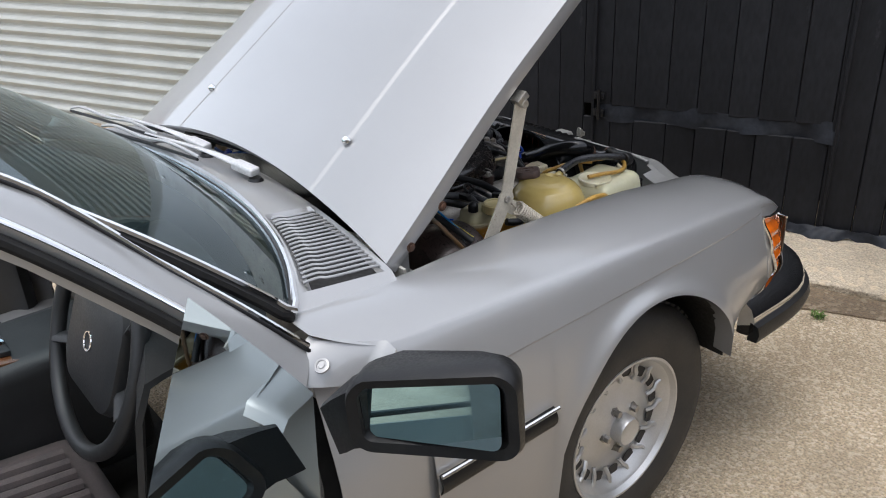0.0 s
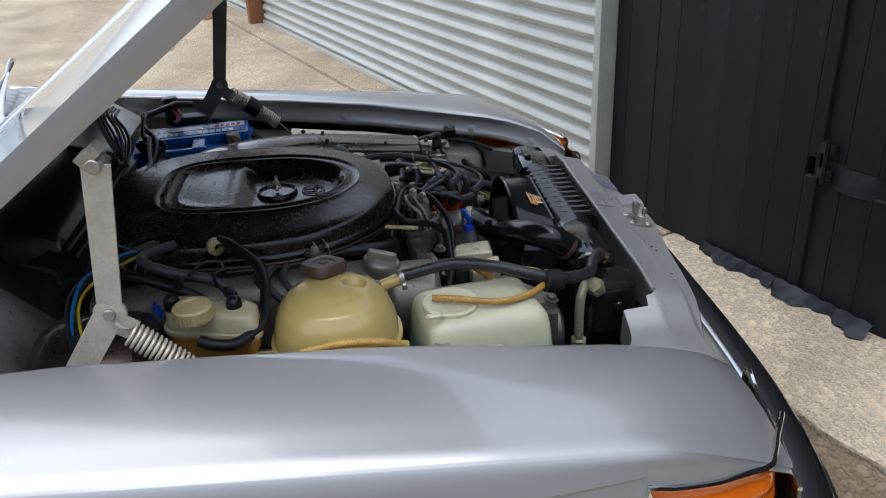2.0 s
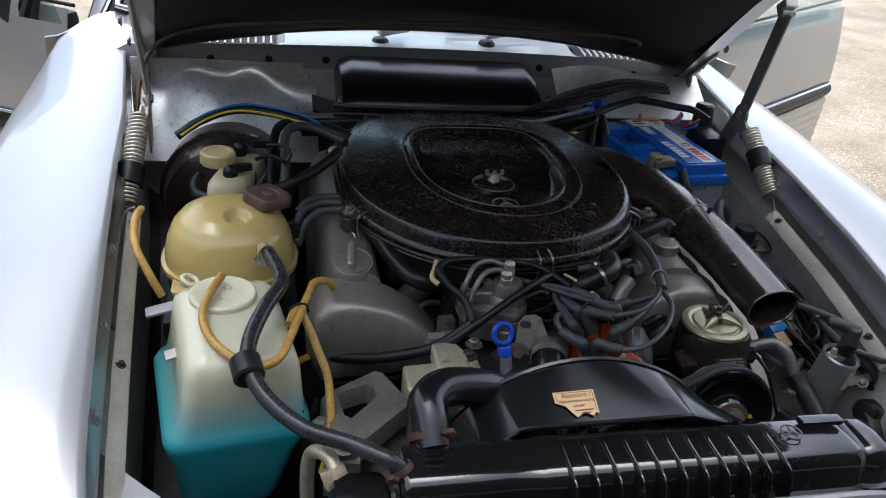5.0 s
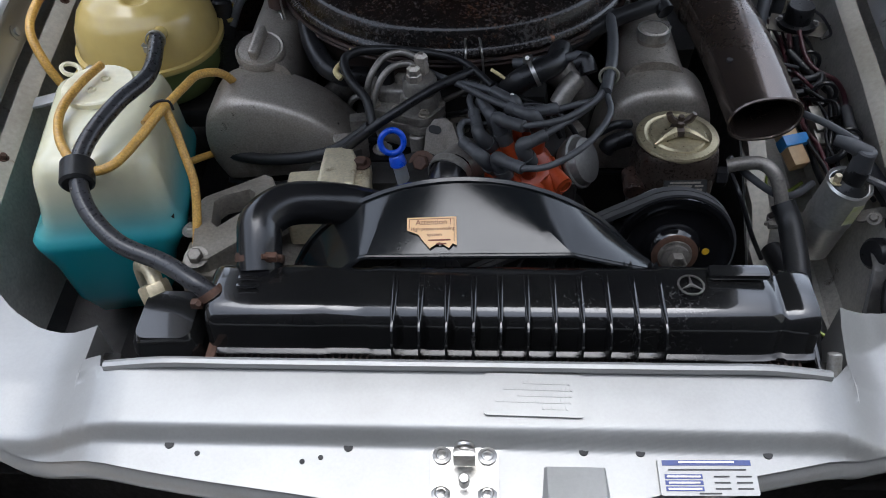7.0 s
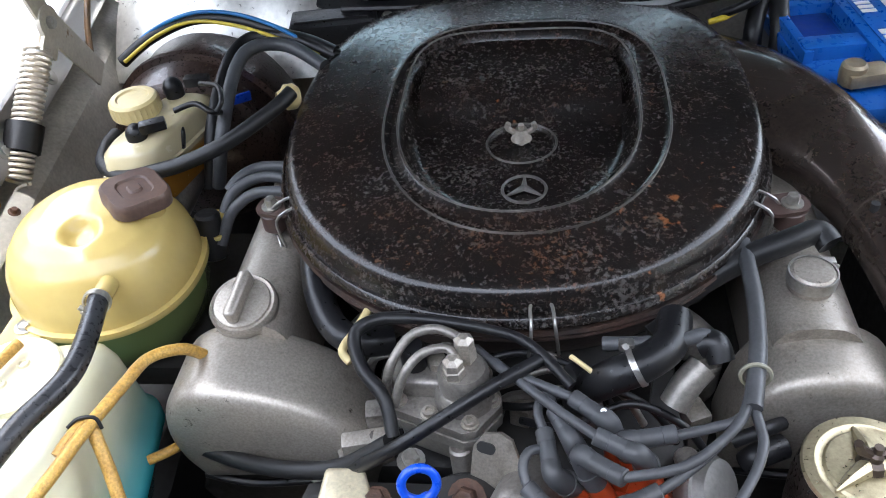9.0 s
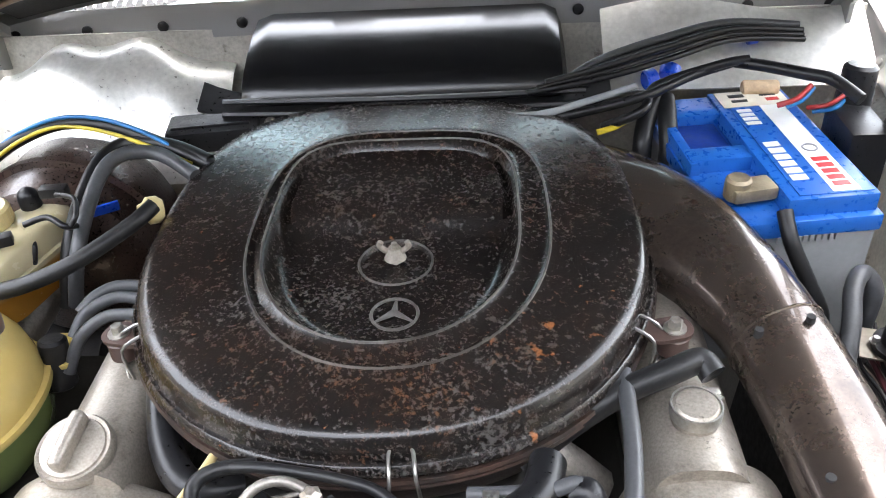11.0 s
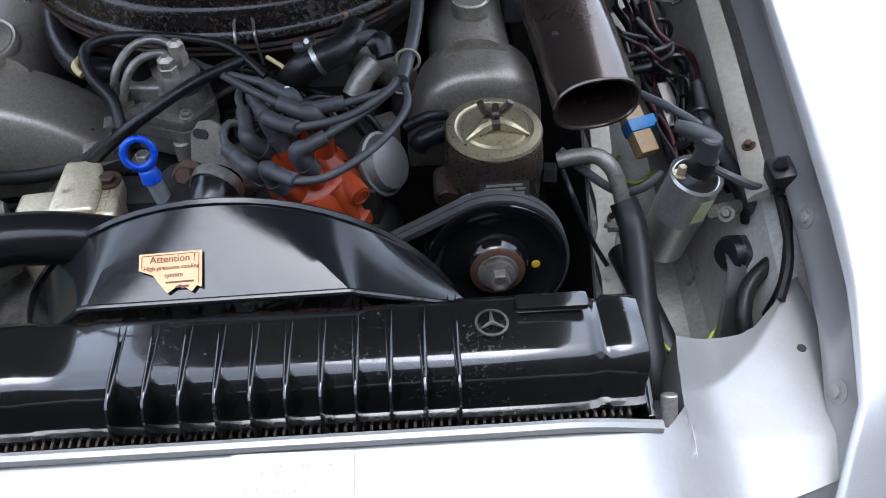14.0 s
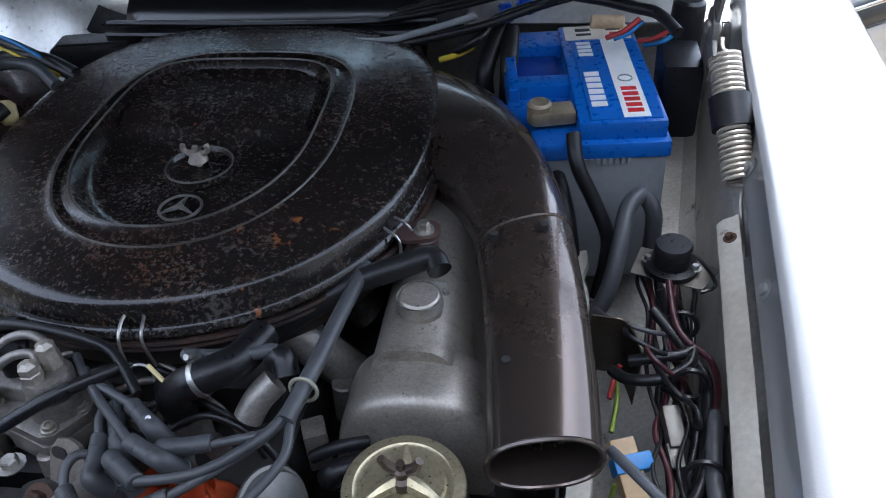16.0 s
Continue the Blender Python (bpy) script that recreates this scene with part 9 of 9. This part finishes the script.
hose(power_steering_pump, "pressure_pipe", .0088, ALLOY_DARK, [(0.355, -0.280, 0.685), (0.371, -0.281, 0.690), (0.394, -0.283, 0.692), (0.409, -0.295, 0.685), (0.418, -0.308, 0.665), (0.422, -0.314, 0.650)])
hose(power_steering_pump, "return_hose", .0150, RUBBER, [(0.422, -0.314, 0.655), (0.429, -0.335, 0.640), (0.429, -0.372, 0.628), (0.424, -0.430, 0.612), (0.424, -0.485, 0.590), (0.425, -0.53, 0.55)])
hose(power_steering_pump, "return_hose", .0140, RUBBER, [(0.436, -0.300, 0.560), (0.444, -0.345, 0.560), (0.452, -0.388, 0.556), (0.462, -0.430, 0.545), (0.470, -0.470, 0.520), (0.478, -0.51, 0.49)])
hose(wiring_loom, "green_wire", .0022, WIRE_GREEN, [(0.440, -0.405, 0.570), (0.455, -0.434, 0.560), (0.472, -0.448, 0.558), (0.492, -0.438, 0.558), (0.511, -0.420, 0.562), (0.530, -0.405, 0.570)])
hose(power_steering_pump, "earth_wire", .003, BLACK_PLASTIC, [(0.359, -0.290, 0.680), (0.366, -0.320, 0.670), (0.388, -0.329, 0.620), (0.414, -0.327, 0.570)])
hose(power_steering_pump, "bypass_pipe", .005, GREY_LEAD, [(0.358, -0.269, 0.690), (0.386, -0.282, 0.670), (0.419, -0.298, 0.655), (0.452, -0.280, 0.640), (0.483, -0.248, 0.630)])
hose(wiring_loom, "black_wire", .0045, BLACK_PLASTIC, [(0.508, -0.000, 0.700), (0.518, -0.014, 0.670), (0.536, -0.044, 0.660), (0.546, -0.075, 0.660), (0.540, -0.117, 0.650), (0.529, -0.162, 0.640), (0.519, -0.198, 0.620)])
hose(wiring_loom, "black_wire", .006, BLACK_PLASTIC, [(0.501, -0.009, 0.680), (0.527, -0.042, 0.665), (0.547, -0.082, 0.660), (0.543, -0.134, 0.655), (0.535, -0.181, 0.650), (0.525, -0.205, 0.630)])
hose(wiring_loom, "black_wire", .006, BLACK_PLASTIC, [(0.459, -0.070, 0.650), (0.474, -0.090, 0.660), (0.505, -0.092, 0.665), (0.531, -0.075, 0.667), (0.538, -0.058, 0.670)])
hose(wiring_loom, "black_wire", .006, BLACK_PLASTIC, [(0.475, -0.065, 0.660), (0.497, -0.065, 0.665), (0.525, -0.061, 0.668), (0.539, -0.054, 0.670)])
hose(wiring_loom, "maroon_wire", .0035, WIRE_MAROON, [(0.517, 0.014, 0.700), (0.522, -0.025, 0.680), (0.534, -0.048, 0.672), (0.552, -0.071, 0.672), (0.555, -0.105, 0.670), (0.544, -0.157, 0.668), (0.534, -0.212, 0.660)])
hose(wiring_loom, "red_wire", .0028, WIRE_RED, [(0.458, -0.081, 0.620), (0.464, -0.059, 0.630), (0.469, -0.052, 0.640)])
hose(wiring_loom, "green_wire", .0028, WIRE_GREEN, [(0.460, -0.108, 0.600), (0.467, -0.072, 0.610), (0.465, -0.050, 0.620)])
hose(wiring_loom, "black_wire", .0055, BLACK_PLASTIC, [(0.554, -0.146, 0.660), (0.547, -0.205, 0.660), (0.543, -0.262, 0.655), (0.549, -0.316, 0.650), (0.555, -0.329, 0.630)])
hose(wiring_loom, "black_wire", .005, BLACK_PLASTIC, [(0.549, -0.125, 0.660), (0.537, -0.181, 0.665), (0.521, -0.222, 0.660), (0.507, -0.216, 0.640)])
hose(wiring_loom, "grey_wire", .0075, GREY_LEAD, [(0.548, -0.138, 0.670), (0.537, -0.216, 0.670), (0.545, -0.273, 0.665), (0.552, -0.318, 0.660), (0.568, -0.321, 0.620)])
hose(wiring_loom, "green_wire", .0026, WIRE_GREEN, [(0.463, -0.156, 0.580), (0.461, -0.169, 0.560), (0.485, -0.176, 0.550), (0.513, -0.164, 0.560)])
hose(wiring_loom, "green_wire", .0026, WIRE_GREEN, [(0.480, -0.343, 0.440), (0.507, -0.376, 0.440), (0.534, -0.365, 0.450), (0.561, -0.343, 0.460)])
hose(wiring_loom, "black_wire", .0045, BLACK_PLASTIC, [(0.563, -0.365, 0.700), (0.555, -0.404, 0.690), (0.547, -0.438, 0.660), (0.540, -0.446, 0.620)])
hose(battery, "battery_cable", .0085, RUBBER, [(0.416, 0.141, 0.800), (0.421, 0.117, 0.775), (0.441, 0.105, 0.735), (0.457, 0.089, 0.700), (0.457, 0.087, 0.660), (0.449, 0.073, 0.620)])
hose(battery, "battery_cable", .0095, GREY_LEAD, [(0.436, 0.004, 0.640), (0.456, 0.016, 0.680), (0.467, 0.044, 0.720), (0.475, 0.076, 0.745), (0.491, 0.097, 0.750), (0.505, 0.092, 0.730), (0.507, 0.095, 0.680)], "grey hose beside the battery")
hose(battery, "battery_cable", .01, RUBBER, [(0.331, 0.240, 0.765), (0.366, 0.215, 0.760), (0.390, 0.168, 0.750), (0.404, 0.126, 0.735), (0.414, 0.098, 0.700), (0.419, 0.096, 0.660)])
hose(battery, "yellow_wire", .003, WIRE_YELLOW, [(0.507, 0.106, 0.735), (0.512, 0.093, 0.710), (0.513, 0.110, 0.660)])
hose(battery, "red_wire", .003, WIRE_RED, [(0.497, 0.335, 0.820), (0.515, 0.321, 0.830), (0.539, 0.331, 0.840)])
hose(battery, "blue_wire", .003, WIRE_BLUE, [(0.504, 0.334, 0.815), (0.526, 0.323, 0.825), (0.545, 0.345, 0.830)])
hose(battery, "heater_hose", .012, RUBBER, [(0.305, 0.322, 0.730), (0.302, 0.329, 0.775), (0.310, 0.356, 0.800), (0.327, 0.382, 0.825)])
hose(battery, "heater_hose", .012, RUBBER, [(0.331, 0.313, 0.730), (0.334, 0.326, 0.775), (0.334, 0.346, 0.800), (0.334, 0.376, 0.820)])
hose(firewall_cables, "grey_cable", .0045, GREY_PLASTIC, [(-0.061, 0.359, 0.800), (-0.003, 0.365, 0.810), (0.085, 0.347, 0.820), (0.168, 0.329, 0.825), (0.231, 0.340, 0.835), (0.292, 0.349, 0.850)], "pale grey cable along the firewall")
hose(firewall_cables, "black_cable", .006, BLACK_PLASTIC, [(0.155, 0.337, 0.810), (0.223, 0.331, 0.825), (0.298, 0.338, 0.840), (0.365, 0.373, 0.850), (0.418, 0.386, 0.860)])
hose(firewall_cables, "black_cable", .006, BLACK_PLASTIC, [(0.253, 0.339, 0.800), (0.296, 0.321, 0.830), (0.320, 0.367, 0.840), (0.399, 0.380, 0.860), (0.433, 0.381, 0.865)])
hose(firewall_cables, "black_cable", .0075, BLACK_PLASTIC, [(0.418, 0.386, 0.860), (0.451, 0.370, 0.860), (0.490, 0.344, 0.860), (0.516, 0.325, 0.860), (0.538, 0.291, 0.850)])
hose(firewall_cables, "red_cable", .004, WIRE_RED, [(0.076, 0.368, 0.800), (0.106, 0.370, 0.805), (0.156, 0.366, 0.805), (0.177, 0.366, 0.800)])
hose(firewall_cables, "yellow_cable", .004, WIRE_YELLOW, [(0.244, 0.325, 0.800), (0.265, 0.328, 0.805), (0.287, 0.342, 0.810)])
hose(firewall_cables, "red_wire", .0035, WIRE_RED, [(0.456, 0.323, 0.830), (0.476, 0.319, 0.840), (0.495, 0.333, 0.850)])
hose(firewall_cables, "blue_wire", .0026, WIRE_BLUE, [(0.465, 0.318, 0.830), (0.483, 0.319, 0.838), (0.500, 0.336, 0.845)])
hose(firewall_cables, "bonnet_cable", .0045, CABLE_BROWN, [(-0.600, 0.330, 0.76), (-0.605, 0.370, 0.82), (-0.590, 0.430, 0.90), (-0.530, 0.455, 0.945), (-0.40, 0.425, 0.975), (-0.15, 0.400, 0.995), (0.12, 0.395, 1.00), (0.36, 0.41, 0.985), (0.42, 0.44, 0.965), (0.40, 0.47, 0.95)], "braided amber washer hose under the bonnet")

# loose wires along the left inner wing and behind the engine
random.seed(23)
for k in range(9):
    x0, z0 = 0.505 + 0.006 * k, 0.655 + random.uniform(-0.025, 0.02)
    pts = [(x0 - 0.012 * abs(math.sin(i * 1.3 + k)) + random.uniform(-0.004, 0.004), 0.10 - 0.048 * i, z0 + random.uniform(-0.008, 0.008) - 0.004 * i) for i in range(9)]
    hose(wiring_loom, "loom_wire", random.choice((0.0022, 0.003, 0.0042)), random.choice((BLACK_PLASTIC, RUBBER, GREY_LEAD, BLACK_PLASTIC, WIRE_MAROON)), pts)
for k in range(5):
    pts = [(0.44 + 0.02 * k + 0.02 * math.sin(k), 0.02 - 0.03 * k, 0.66), (0.455 + 0.018 * k, -0.02 - 0.03 * k, 0.676 + 0.006 * (k % 3)), (0.50 + 0.008 * k, -0.035 - 0.03 * k, 0.672), (0.53, -0.02 - 0.03 * k, 0.655)]
    hose(wiring_loom, "branch_wire", 0.0026, (GREY_LEAD, BLACK_PLASTIC, WIRE_MAROON, RUBBER, BLACK_PLASTIC)[k], pts)
for k in range(6):
    z = 0.846 + 0.004 * (k % 3)
    pts = [(0.16 + 0.012 * k, 0.372 + 0.006 * k, z - 0.012), (0.26, 0.385 + 0.008 * k, z), (0.34, 0.41 + 0.010 * k, z + 0.010), (0.43, 0.452 + 0.008 * k, z + 0.016), (0.53, 0.47 + 0.006 * k, z + 0.006)]
    hose(firewall_cables, "bulkhead_wire", random.choice((0.0028, 0.004, 0.0055)), (BLACK_PLASTIC, RUBBER, RUBBER, GREY_LEAD, BLACK_PLASTIC, GREY_LEAD)[k], pts)
for k in range(5):
    y = -0.145 - 0.018 * k
    pts = [(-0.10 + 0.03 * k, y, 0.700), (-0.06 + 0.03 * k, y - 0.02, 0.735 - 0.004 * k), (-0.01 + 0.03 * k, y - 0.012, 0.742), (0.05 + 0.026 * k, y - 0.02, 0.725), (0.075 + 0.026 * k, y - 0.03, 0.690)]
    hose(engine, "fuel_pipe", 0.0036, (ALLOY_DARK, BLACK_PLASTIC, ALLOY_DARK, RUBBER, BLACK_PLASTIC)[k], pts)
